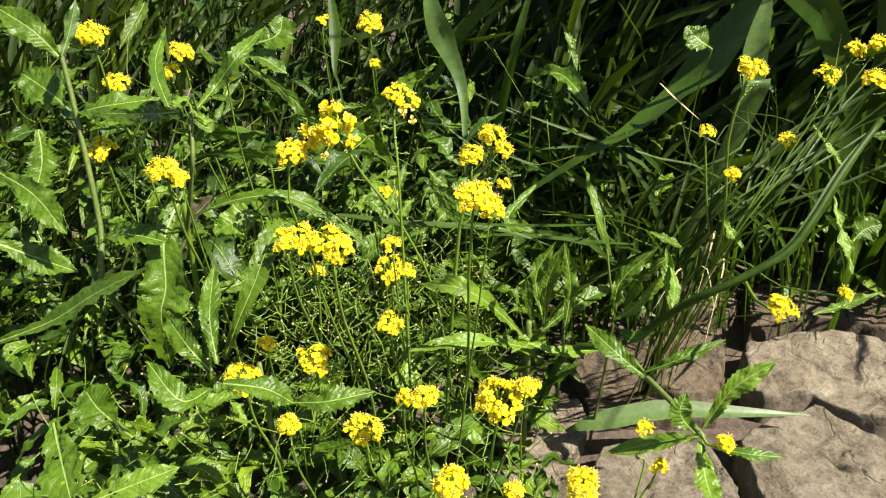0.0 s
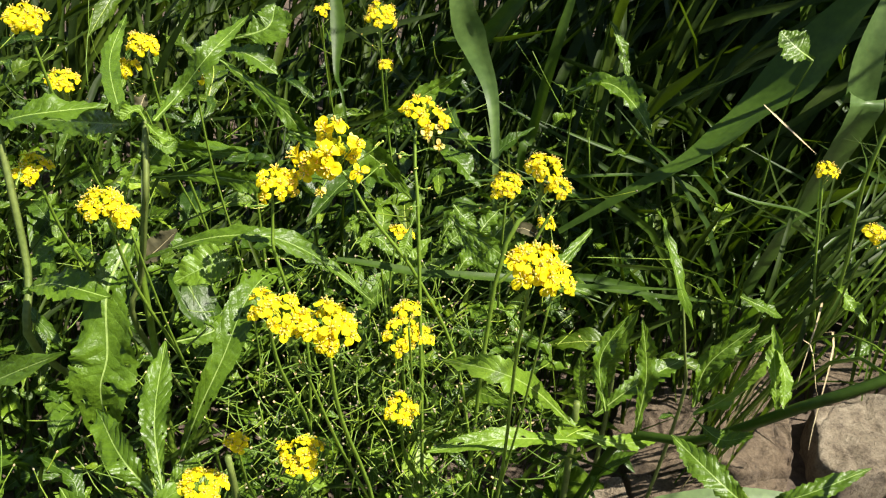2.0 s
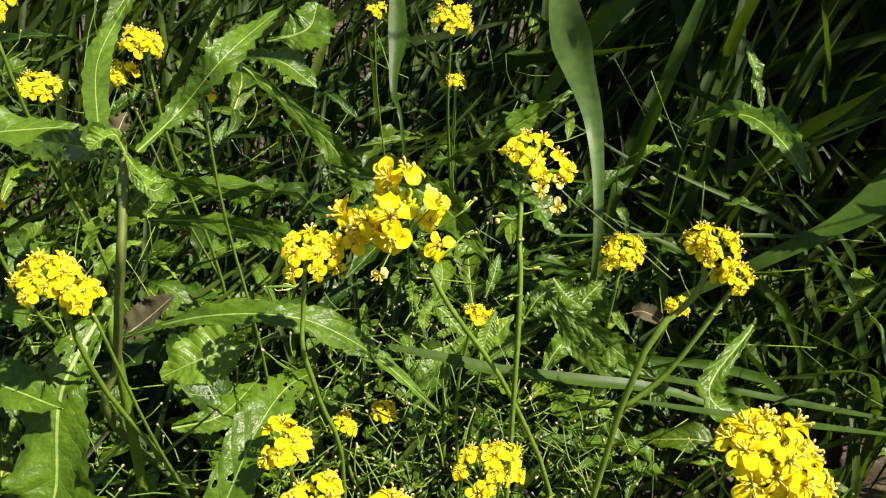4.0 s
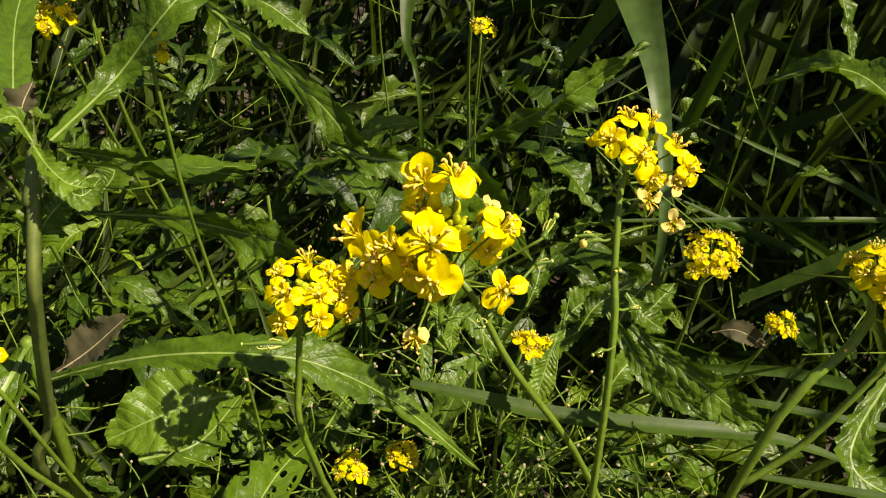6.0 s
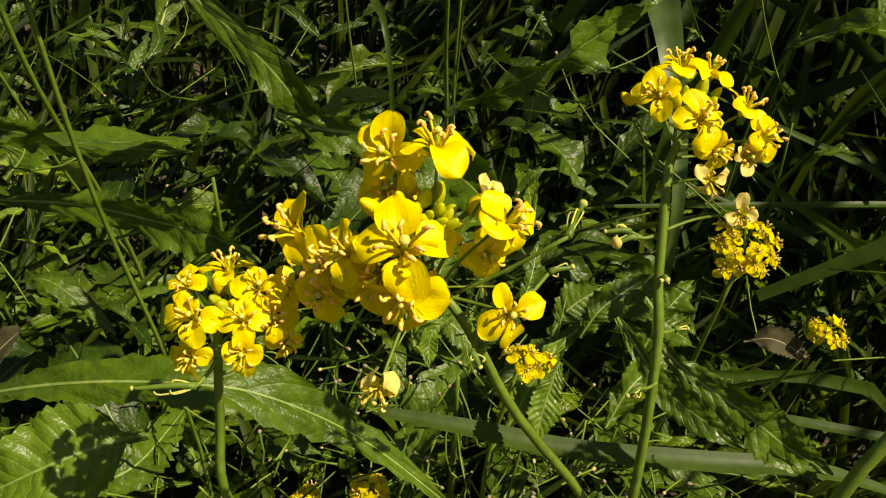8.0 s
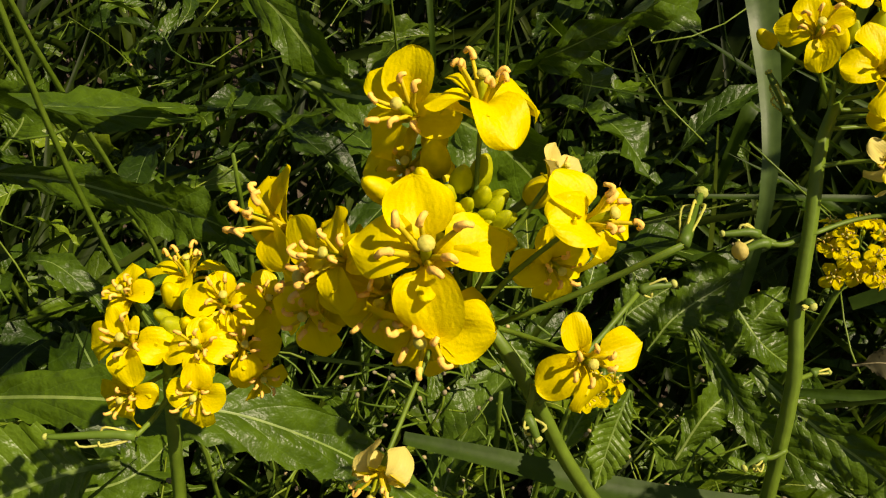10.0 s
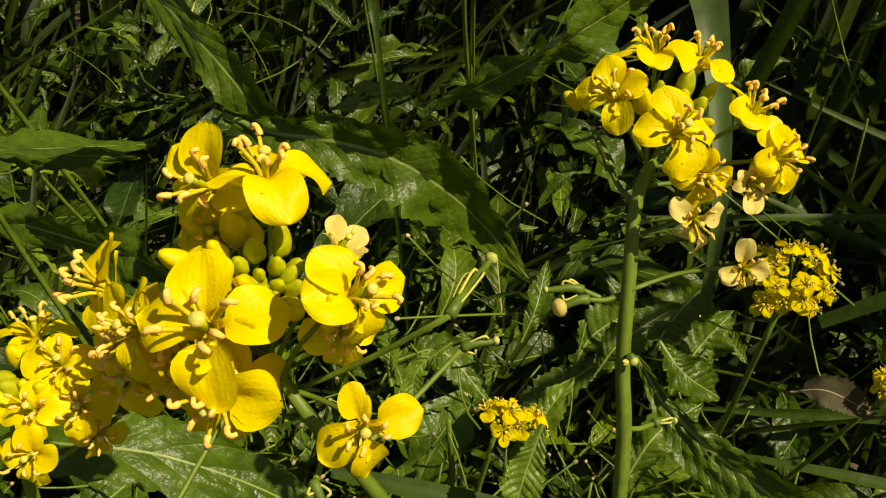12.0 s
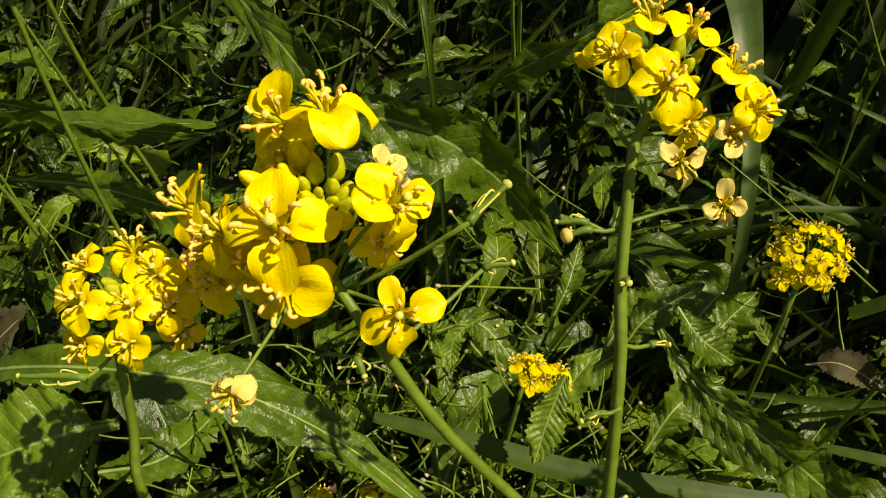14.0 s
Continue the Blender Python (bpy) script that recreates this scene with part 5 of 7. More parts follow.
stalk(plant, [(0.3600, 1.1200, 0.0000), (0.3718, 0.9293, 0.4008), (0.4015, 0.9174, 0.5109), (0.4213, 0.9104, 0.5897)], 0.0013, 0.0010)
flower_head(plant, (0.4213, 0.9082, 0.5987), (0.00, -0.25, 1.00), 0.0104, 6, 0.0100, 78, 3)
plant = mustard((0.360, 1.120, 0.000), "small yellow wild mustard flowers on a thin stem")
stalk(plant, [(0.3600, 1.1200, 0.0000), (0.3718, 0.9293, 0.4008), (0.4236, 0.9240, 0.5567), (0.4581, 0.9223, 0.6624)], 0.0013, 0.0010)
flower_head(plant, (0.4581, 0.9191, 0.6752), (0.00, -0.25, 1.00), 0.0146, 7, 0.0110, 79, 3)
plant = mustard((0.360, 1.120, 0.000), "small yellow wild mustard flowers on a thin stem")
stalk(plant, [(0.3600, 1.1200, 0.0000), (0.3718, 0.9293, 0.4008), (0.4412, 0.8930, 0.5634), (0.4874, 0.8699, 0.6767)], 0.0013, 0.0010)
flower_head(plant, (0.4874, 0.8675, 0.6863), (0.00, -0.25, 1.00), 0.0110, 8, 0.0140, 80, 3)
plant = mustard((0.360, 1.120, 0.000), "small yellow wild mustard flowers on a thin stem")
stalk(plant, [(0.3600, 1.1200, 0.0000), (0.3718, 0.9293, 0.4008), (0.4530, 0.9512, 0.5672), (0.5072, 0.9670, 0.6829)], 0.0013, 0.0010)
flower_head(plant, (0.5072, 0.9646, 0.6925), (0.00, -0.25, 1.00), 0.0110, 6, 0.0130, 81, 3)
plant = mustard((0.360, 1.120, 0.000), "small yellow wild mustard flowers on a thin stem")
stalk(plant, [(0.3600, 1.1200, 0.0000), (0.3718, 0.9293, 0.4008), (0.4598, 0.9356, 0.5761), (0.5185, 0.9404, 0.6996)], 0.0013, 0.0010)
flower_head(plant, (0.5185, 0.9385, 0.7074), (0.00, -0.25, 1.00), 0.0089, 6, 0.0130, 82, 3)
plant = mustard((0.360, 1.120, 0.000), "small yellow wild mustard flowers on a thin stem")
stalk(plant, [(0.3600, 1.1200, 0.0000), (0.3718, 0.9293, 0.4008), (0.4054, 0.7946, 0.4579), (0.4279, 0.7048, 0.5053)], 0.0013, 0.0010)
flower_head(plant, (0.4279, 0.7035, 0.5105), (0.00, -0.25, 1.00), 0.0060, 3, 0.0130, 83, 3)
plant = mustard((-0.213, 1.546, 0.000), "small yellow wild mustard flowers on a thin stem")
stalk(plant, [(-0.2128, 1.5457, 0.0000), (-0.2061, 1.5139, 0.2939), (-0.2186, 1.4758, 0.4882), (-0.2194, 1.4580, 0.5879)], 0.0013, 0.0010)
flower_head(plant, (-0.2194, 1.4557, 0.5973), (0.00, -0.25, 1.00), 0.0108, 4, 0.0130, 84, 3)
plant = mustard((-0.277, 1.107, 0.000), "small yellow wild mustard flowers on a thin stem")
stalk(plant, [(-0.2765, 1.1070, 0.0000), (-0.2708, 1.0747, 0.3193), (-0.2840, 1.0363, 0.5329), (-0.2851, 1.0183, 0.6387)], 0.0013, 0.0010)
flower_head(plant, (-0.2851, 1.0170, 0.6439), (0.00, -0.25, 1.00), 0.0060, 3, 0.0130, 85, 3)
plant = mustard((-0.110, 1.408, 0.000), "small yellow wild mustard flowers on a thin stem")
stalk(plant, [(-0.1102, 1.4084, 0.0000), (-0.1019, 1.3762, 0.2785), (-0.1132, 1.3378, 0.4611), (-0.1136, 1.3199, 0.5570)], 0.0013, 0.0010)
flower_head(plant, (-0.1136, 1.3184, 0.5631), (0.00, -0.25, 1.00), 0.0069, 3, 0.0130, 86, 3)
plant = mustard((-0.041, 0.744, 0.000), "small yellow wild mustard flowers on a thin stem")
stalk(plant, [(-0.0407, 0.7435, 0.0000), (-0.0313, 0.7112, 0.2013), (-0.0418, 0.6728, 0.3252), (-0.0420, 0.6549, 0.4027)], 0.0013, 0.0010)
flower_head(plant, (-0.0420, 0.6535, 0.4079), (0.00, -0.25, 1.00), 0.0060, 4, 0.0130, 87, 3)
plant = mustard((0.245, 0.556, 0.450), "small yellow wild mustard flowers on a thin stem")
stalk(plant, [(0.2450, 0.5562, 0.4497), (0.2498, 0.5476, 0.4451), (0.2550, 0.5270, 0.4614)], 0.0013, 0.0010)
flower_head(plant, (0.2550, 0.5257, 0.4669), (0.00, -0.25, 1.00), 0.0063, 5, 0.0110, 88, 3)
plant = mustard((-0.090, 1.020, 0.000), "small yellow wild mustard flowers on a thin stem")
stalk(plant, [(-0.0900, 1.0200, 0.0000), (-0.0825, 1.0052, 0.2499), (-0.0900, 1.0050, 0.3900), (-0.0814, 1.0020, 0.4760)], 0.0016, 0.0012)
flower_head(plant, (-0.0814, 1.0004, 0.4805), (0.00, -0.25, 1.00), 0.0060, 4, 0.0110, 89, 2)
stalk(plant, [(-0.0825, 1.0052, 0.2499), (-0.0760, 1.0060, 0.3578), (-0.0690, 1.0060, 0.4700)], 0.0011, 0.0008, name="branch")
flower_head(plant, (-0.0690, 1.0050, 0.4740), (0.00, -0.25, 1.00), 0.0050, 3, 0.0100, 90, 1)
# ---- broad-leaved weeds ----
weed = thing("leafy_weed", (-0.310, 1.000, 0.000), "tall leafy weed with long toothed leaves and ruddy stem", "weed", "leafy weeds")
stalk(weed, [(-0.4, 1.2, 0.0), (-0.3758, 0.9744, 0.359), (-0.3524, 0.9528, 0.4388), (-0.3323, 0.9314, 0.4995), (-0.3208, 0.9223, 0.5422), (-0.3127, 0.9168, 0.5717), (-0.3138, 0.9365, 0.605), (-0.3147, 0.9476, 0.6238)], 0.0028, 0.0025, STEM_RED, ridge=0.25)
stalk(weed, [(-0.3152, 0.9337, 0.6004), (-0.3145, 0.9437, 0.6171), (-0.317, 0.9558, 0.6377)], 0.0036, 0.0012, STEM_RED, label="withered brown stem tip")
leaf(weed, [(-0.3123, 0.9433, 0.6281), (-0.3169, 0.9427, 0.6392), (-0.326, 0.9359, 0.6362), (-0.3297, 0.9329, 0.6313)], 0.0150, (0.2, -0.5, 0.85), LEAF_PALE, name="folded_leaf", form="lance", cup=1.0, wave=0.3)
leaf(weed, [(-0.3114, 0.9419, 0.6258), (-0.3013, 0.9325, 0.621), (-0.2917, 0.9278, 0.6164), (-0.2821, 0.9292, 0.6142)], 0.0160, (0.2, -0.3, 0.9), LEAF_PALE, name="folded_leaf", form="lance", cup=1.1, wave=0.35, holes=5)
leaf(weed, [(-0.3133, 0.9463, 0.6294), (-0.3158, 0.9478, 0.6398), (-0.3136, 0.9579, 0.649)], 0.0140, (0.1, -0.8, 0.5), BROWN, name="withered_leaf", form="lance", cup=1.0, wave=0.4)
leaf(weed, [(-0.3169, 0.9252, 0.594), (-0.3195, 0.9157, 0.5937), (-0.3216, 0.9059, 0.5852), (-0.3259, 0.8958, 0.5686)], 0.0200, (-0.7, -0.5, 0.5), LEAF_PALE, name="rolled_leaf", form="lance", cup=1.2, rib=1.6)
leaf(weed, [(-0.3153, 0.9237, 0.5756), (-0.311, 0.9331, 0.5911), (-0.3021, 0.9418, 0.6014)], 0.0200, (0.2, -0.6, 0.75), form="ovate", wave=0.3, crinkle=0.3)
leaf(weed, [(-0.3057, 0.9462, 0.6265), (-0.2948, 0.9982, 0.6357), (-0.2624, 1.0087, 0.6732), (-0.2402, 1.0881, 0.6894)], 0.0265, (0.05, -0.75, 0.65), form="lance", teeth=0.2, holes=2)
leaf(weed, [(-0.3546, 0.9922, 0.6052), (-0.3735, 1.0334, 0.5960), (-0.4274, 1.1599, 0.6121), (-0.4321, 1.2483, 0.6431)], 0.0261, (0.5, -0.7, 0.5), form="lance")
leaf(weed, [(-0.3386, 0.9724, 0.6114), (-0.4299, 1.0942, 0.5606), (-0.5459, 1.1622, 0.5364)], 0.0386, (-0.4, -0.7, 0.5), form="lance", holes=2)
leaf(weed, [(-0.3070, 0.9500, 0.6132), (-0.3112, 1.0539, 0.5531), (-0.2681, 1.1443, 0.5101)], 0.0261, UP, form="lance")
leaf(weed, [(-0.3180, 0.9503, 0.6136), (-0.2976, 0.9430, 0.6016), (-0.2914, 0.9561, 0.6041)], 0.0178, (0.05, -0.75, 0.65), form="lance")
leaf(weed, [(-0.3305, 0.9527, 0.6174), (-0.3344, 0.9509, 0.6338), (-0.3166, 0.9388, 0.6333)], 0.0148, (0.05, -0.75, 0.65), form="ovate")
weed = thing("leafy_weed", (-0.380, 1.000, 0.000), "leafy weed with large insect-eaten leaves", "weed", "leafy weeds")
stalk(weed, [(-0.38, 1.0, 0), (-0.36, 0.97, 0.3), (-0.345, 0.945, 0.51)], 0.005, 0.003)
leaf(weed, [(-0.3450, 0.9450, 0.5050), (-0.3570, 0.8880, 0.4730), (-0.3550, 0.8530, 0.4200), (-0.3620, 0.8360, 0.3850), (-0.3660, 0.8400, 0.3000)], 0.0758, (0.05, -0.75, 0.65), LEAF, form="lance", holes=26, n=40, teeth=0.06, crinkle=0.2, rib=0.7)
leaf(weed, [(-0.3757, 0.9880, 0.4351), (-0.3155, 0.9712, 0.4724), (-0.2703, 0.9624, 0.4908), (-0.2278, 0.9592, 0.4966), (-0.1945, 0.9654, 0.4854), (-0.1526, 0.9713, 0.4536), (-0.1016, 0.9662, 0.4064)], 0.0300, (0.1, -0.35, 0.9), form="lance", n=46, teeth=0.12, wave=0.2)
leaf(weed, [(-0.3795, 1.0076, 0.4223), (-0.3552, 1.0132, 0.4403), (-0.3295, 1.0223, 0.4634)], 0.0270, (-0.4, -0.6, 0.65), BROWN, form="ovate", cup=0.6)
weed = thing("leafy_weed", (-0.240, 0.860, 0.000), "leafy weed with long narrow insect-eaten leaves", "weed", "leafy weeds")
stalk(weed, [(-0.24, 0.86, 0), (-0.24, 0.83, 0.2), (-0.238, 0.81, 0.33)], 0.005, 0.003, STEM_RED)
leaf(weed, [(-0.2700, 0.7772, 0.3631), (-0.2487, 0.7839, 0.4137), (-0.2257, 0.8047, 0.4606), (-0.2114, 0.8383, 0.4936), (-0.2013, 0.8796, 0.4966), (-0.1897, 0.9254, 0.4760)], 0.0364, (0.05, -0.75, 0.65), form="lance", n=40, holes=16, teeth=0.07, crinkle=0.2, rib=0.7)
leaf(weed, [(-0.2370, 0.6576, 0.4535), (-0.2505, 0.6999, 0.4850), (-0.2571, 0.7619, 0.5106)], 0.0274, (0.05, -0.75, 0.65), form="lance", holes=2)
leaf(weed, [(-0.2487, 0.6686, 0.4329), (-0.2761, 0.6842, 0.4590), (-0.3112, 0.7325, 0.4616)], 0.0304, (0.05, -0.75, 0.65), form="lance", holes=2)
leaf(weed, [(-0.2310, 0.6469, 0.4357), (-0.1865, 0.6439, 0.4306), (-0.1605, 0.6514, 0.4043)], 0.0356, UP, form="lance")
leaf(weed, [(-0.1605, 0.6514, 0.4043), (-0.1212, 0.6371, 0.4194), (-0.0715, 0.6500, 0.4214)], 0.0327, UP, form="lance", teeth=0.25)
leaf(weed, [(-0.2429, 0.6439, 0.4306), (-0.2624, 0.6074, 0.4475), (-0.3038, 0.6435, 0.4688)], 0.0348, UP, form="lance", holes=2)
weed = thing("leafy_weed", (-0.360, 1.150, 0.000), "weed with bright ovate leaves", "weed", "leafy weeds")
leaf(weed, [(-0.2425, 0.9524, 0.4725), (-0.2603, 0.9451, 0.472), (-0.2816, 0.935, 0.4678), (-0.3061, 0.9273, 0.4569)], 0.0380, (0.1, -0.6, 0.75), LEAF_PALE, form="ovate", teeth=0.06, crinkle=0.16, wave=0.2)
leaf(weed, [(-0.3765, 1.0776, 0.2602), (-0.3309, 1.0933, 0.2676), (-0.3116, 1.1583, 0.2596)], 0.0424, (0.1, -0.5, 0.8), form="lance")
leaf(weed, [(-0.3707, 1.0887, 0.4961), (-0.3112, 1.0693, 0.5096), (-0.2608, 1.0508, 0.5141), (-0.2324, 1.0426, 0.5129), (-0.2082, 1.0314, 0.5074)], 0.0290, (-0.12, -1.04, 0.26), form="lance", n=40, teeth=0.12, wave=0.25, crinkle=0.25)
leaf(weed, [(-0.4109, 1.1341, 0.5192), (-0.3738, 1.1268, 0.5193), (-0.3223, 1.1179, 0.5172), (-0.2612, 1.1126, 0.5203)], 0.0220, (0.02, -1.04, 0.05), form="lance", n=36, teeth=0.14, wave=0.2)
leaf(weed, [(-0.4234, 1.1972, 0.4404), (-0.4101, 1.2082, 0.4591), (-0.4168, 1.2226, 0.4832)], 0.0283, (0.05, -0.75, 0.65), form="ovate")
weed = thing("leafy_weed", (-0.300, 1.300, 0.000), "tall weed with long drooping toothed leaves", "weed", "leafy weeds")
stalk(weed, [(-0.30, 1.3, 0), (-0.30, 1.28, 0.25), (-0.295, 1.25, 0.42)], 0.005, 0.0012)
leaf(weed, [(-0.3149, 1.1980, 0.6097), (-0.2650, 1.1570, 0.5929), (-0.2150, 1.1132, 0.5720), (-0.1938, 1.1073, 0.5437), (-0.1808, 1.1025, 0.5269)], 0.0250, (-0.28, -0.96, 0.51), form="lance", n=40, rib=1.3)
leaf(weed, [(-0.3623, 1.4902, 0.5420), (-0.3121, 1.4995, 0.5584), (-0.3048, 1.5373, 0.5826)], 0.0594, (0.05, -0.75, 0.65), form="ovate")
leaf(weed, [(-0.3628, 1.3812, 0.5546), (-0.3199, 1.3798, 0.5528), (-0.2721, 1.3645, 0.5278)], 0.0467, UP, form="lance")
weed = thing("leafy_weed", (-0.100, 1.120, 0.000), "leafy weed among the flower stems", "weed", "leafy weeds")
stalk(weed, [(-0.1, 1.12, 0), (-0.1, 1.1, 0.25), (-0.105, 1.07, 0.40)], 0.004, 0.0012)
leaf(weed, [(-0.2097, 1.0967, 0.5553), (-0.1858, 1.0898, 0.5515), (-0.1613, 1.0858, 0.5517), (-0.1367, 1.0890, 0.5438), (-0.1169, 1.0936, 0.5295), (-0.0961, 1.1034, 0.5038), (-0.0692, 1.1109, 0.4650)], 0.0400, (0.25, -1.11, 0.25), form="lance", n=44, holes=4, teeth=0.07, wave=0.2, crinkle=0.3, cup=0.8)
leaf(weed, [(-0.0648, 0.9908, 0.4917), (-0.0699, 0.9807, 0.4775), (-0.0743, 0.9688, 0.4608)], 0.0175, (0.05, -0.75, 0.65), LEAF_PALE, form="lance")
leaf(weed, [(-0.0192, 1.0322, 0.4999), (-0.0085, 1.0249, 0.4896), (0.0088, 1.0285, 0.4747)], 0.0200, (0.2, -0.6, 0.75), form="lance", wave=0.3, crinkle=0.3)
leaf(weed, [(-0.0291, 1.1829, 0.3385), (-0.0172, 1.1949, 0.3555), (0.0089, 1.2077, 0.3699)], 0.0328, (0.05, -0.75, 0.65), form="lyrate")
leaf(weed, [(0.0311, 1.2243, 0.3130), (0.0437, 1.2394, 0.3349), (0.0692, 1.2584, 0.3598)], 0.0438, (0.05, -0.75, 0.65), form="ovate")
leaf(weed, [(-0.0149, 1.0806, 0.4456), (0.0099, 1.0362, 0.4302), (0.0485, 1.0070, 0.4208)], 0.0220, (-0.49, -0.77, 0.57), form="lance")
leaf(weed, [(-0.1397, 1.1115, 0.3982), (-0.1131, 1.1153, 0.4049), (-0.0853, 1.1019, 0.3829)], 0.0269, UP, form="lance")
leaf(weed, [(-0.0315, 1.0894, 0.4203), (-0.0198, 1.0971, 0.4387), (0.0104, 1.1188, 0.4484)], 0.0250, (0.1, -0.6, 0.8), form="lance", wave=0.3, crinkle=0.35, holes=6)
leaf(weed, [(0.0089, 1.0917, 0.4096), (0.0200, 1.1022, 0.4320), (0.0393, 1.1199, 0.4463)], 0.0280, (0.3, -0.6, 0.75), form="lance", wave=0.3, crinkle=0.35, holes=6)
leaf(weed, [(-0.0754, 1.0427, 0.3852), (-0.0616, 1.0572, 0.4130), (-0.0435, 1.0773, 0.4309)], 0.0200, (-0.3, -0.6, 0.7), LEAF_PALE, form="lance", wave=0.25, crinkle=0.3)
leaf(weed, [(-0.1320, 1.0589, 0.4335), (-0.1346, 1.0692, 0.4486), (-0.1387, 1.0853, 0.4548)], 0.0140, (-0.3, -0.7, 0.6), LEAF_PALE, form="lance", wave=0.25, holes=4)
leaf(weed, [(-0.0163, 1.0486, 0.3859), (-0.0007, 1.0650, 0.4075), (0.0236, 1.0835, 0.4135)], 0.0260, (0.2, -0.5, 0.8), form="lance", wave=0.3, crinkle=0.35)
leaf(weed, [(-0.0700, 1.0996, 0.4312), (-0.0637, 1.1106, 0.4463), (-0.0589, 1.1330, 0.4604)], 0.0150, (0.2, -0.7, 0.6), form="lance", wave=0.35, crinkle=0.3, holes=4)
leaf(weed, [(-0.1055, 1.0886, 0.4376), (-0.1223, 1.0785, 0.4252), (-0.1226, 1.0596, 0.4156)], 0.0140, (-0.2, -0.6, 0.8), LEAF_PALE, form="lance", wave=0.3)
weed = thing("leafy_weed", (-0.060, 1.300, 0.000), "weed with dark crinkled leaves", "weed", "leafy weeds")
leaf(weed, [(-0.1235, 1.1036, 0.5592), (-0.0982, 1.0888, 0.5789), (-0.0662, 1.0999, 0.5947), (-0.0385, 1.1219, 0.6057), (-0.0096, 1.1446, 0.6177)], 0.0300, (0.77, -0.80, -0.11), form="lance", n=40, wave=0.35, crinkle=0.35, teeth=0.1, rib=0.6)
leaf(weed, [(-0.0235, 0.9931, 0.5054), (-0.0059, 0.9796, 0.4966), (0.0156, 0.9668, 0.4889), (0.0359, 0.9585, 0.4773), (0.0550, 0.9527, 0.4693)], 0.0260, (-0.22, -1.00, 0.39), form="lance", n=36, teeth=0.1, crinkle=0.25, holes=6)
leaf(weed, [(0.0021, 1.2069, 0.3311), (-0.0369, 1.1735, 0.3249), (-0.0693, 1.1492, 0.3127)], 0.0328, UP, form="lance")
leaf(weed, [(0.0500, 1.0560, 0.4540), (0.0640, 1.0520, 0.4600), (0.0860, 1.0490, 0.4500)], 0.0130, (0.05, -0.75, 0.65), BROWN, form="ovate", cup=0.9)
weed = thing("leafy_weed", (0.130, 0.950, 0.000), "leafy weed with pale toothed leaves above the stones", "weed", "leafy weeds")
stalk(weed, [(0.13, 0.95, 0), (0.125, 0.92, 0.2), (0.12, 0.9, 0.33)], 0.005, 0.004, STEM_RED)
leaf(weed, [(0.1109, 0.8856, 0.3157), (0.0632, 0.8414, 0.3971), (0.0210, 0.8081, 0.4480), (-0.0297, 0.8525, 0.4243)], 0.0322, (0.0, -0.6, 0.8), LEAF_PALE, form="lance", n=22, teeth=0.2)
leaf(weed, [(0.1391, 0.8845, 0.3338), (0.1351, 0.8674, 0.4026), (0.1393, 0.8666, 0.4307), (0.1567, 0.8638, 0.4808)], 0.0289, (0.05, -0.75, 0.65), form="lance", n=20, teeth=0.2, holes=2)
leaf(weed, [(0.1372, 0.8888, 0.3215), (0.1856, 0.9075, 0.3534), (0.2576, 0.9489, 0.3652)], 0.0271, UP, form="lance", teeth=0.2)
leaf(weed, [(0.1270, 0.8826, 0.3304), (0.1126, 0.8691, 0.3858), (0.1071, 0.8602, 0.4293)], 0.0180, (0.05, -0.75, 0.65), form="lance")
leaf(weed, [(0.1127, 0.8458, 0.3270), (0.0634, 0.8098, 0.3637), (0.0185, 0.7919, 0.3781), (-0.0418, 0.7808, 0.3722)], 0.0273, UP, LEAF_PALE, form="lance", n=20, holes=5)
leaf(weed, [(0.1156, 0.8647, 0.3198), (0.1655, 0.8738, 0.2968), (0.2293, 0.9075, 0.2759)], 0.0226, UP, LEAF_PALE, form="lance")
weed = thing("leafy_weed", (0.250, 1.000, 0.000), "upright weed with narrow folded leaves", "weed", "leafy weeds")
stalk(weed, [(0.25, 1.0, 0), (0.245, 0.93, 0.3), (0.225, 0.90, 0.40), (0.21, 0.93, 0.50)], 0.0028, 0.001, STEM_RED)
leaf(weed, [(0.1834, 0.9506, 0.5428), (0.1869, 0.9235, 0.5363), (0.1963, 0.8852, 0.5017), (0.2172, 0.8730, 0.4521)], 0.0201, (0.6, -0.6, 0.4), form="lance", n=20)
leaf(weed, [(0.2857, 0.8480, 0.4697), (0.2663, 0.8486, 0.4510), (0.2538, 0.8690, 0.4069), (0.2399, 0.8706, 0.3704)], 0.0193, (0.2, -0.4, 0.85), form="lance", twist=60)
leaf(weed, [(0.2771, 0.8337, 0.4750), (0.2769, 0.7955, 0.4598), (0.2716, 0.7734, 0.4421)], 0.0196, (0.4, -0.7, 0.5), LEAF_PALE, form="lance")
leaf(weed, [(0.2736, 0.9148, 0.4645), (0.2906, 0.9017, 0.4622), (0.3169, 0.9040, 0.4469)], 0.0188, UP, form="lance")
weed = thing("leafy_weed", (0.200, 1.080, 0.000), "leafy weed with upright toothed leaves beside the grass", "weed", "leafy weeds")
stalk(weed, [(0.2, 1.08, 0), (0.2, 1.06, 0.15), (0.19, 1.03, 0.33)], 0.004, 0.003, STEM_RED)
leaf(weed, [(0.2171, 0.8301, 0.3911), (0.2234, 0.8357, 0.4392), (0.2640, 0.8404, 0.4859)], 0.0241, (0.05, -0.75, 0.65), form="lance", teeth=0.13, wave=0.32, crinkle=0.3, cup=0.5)
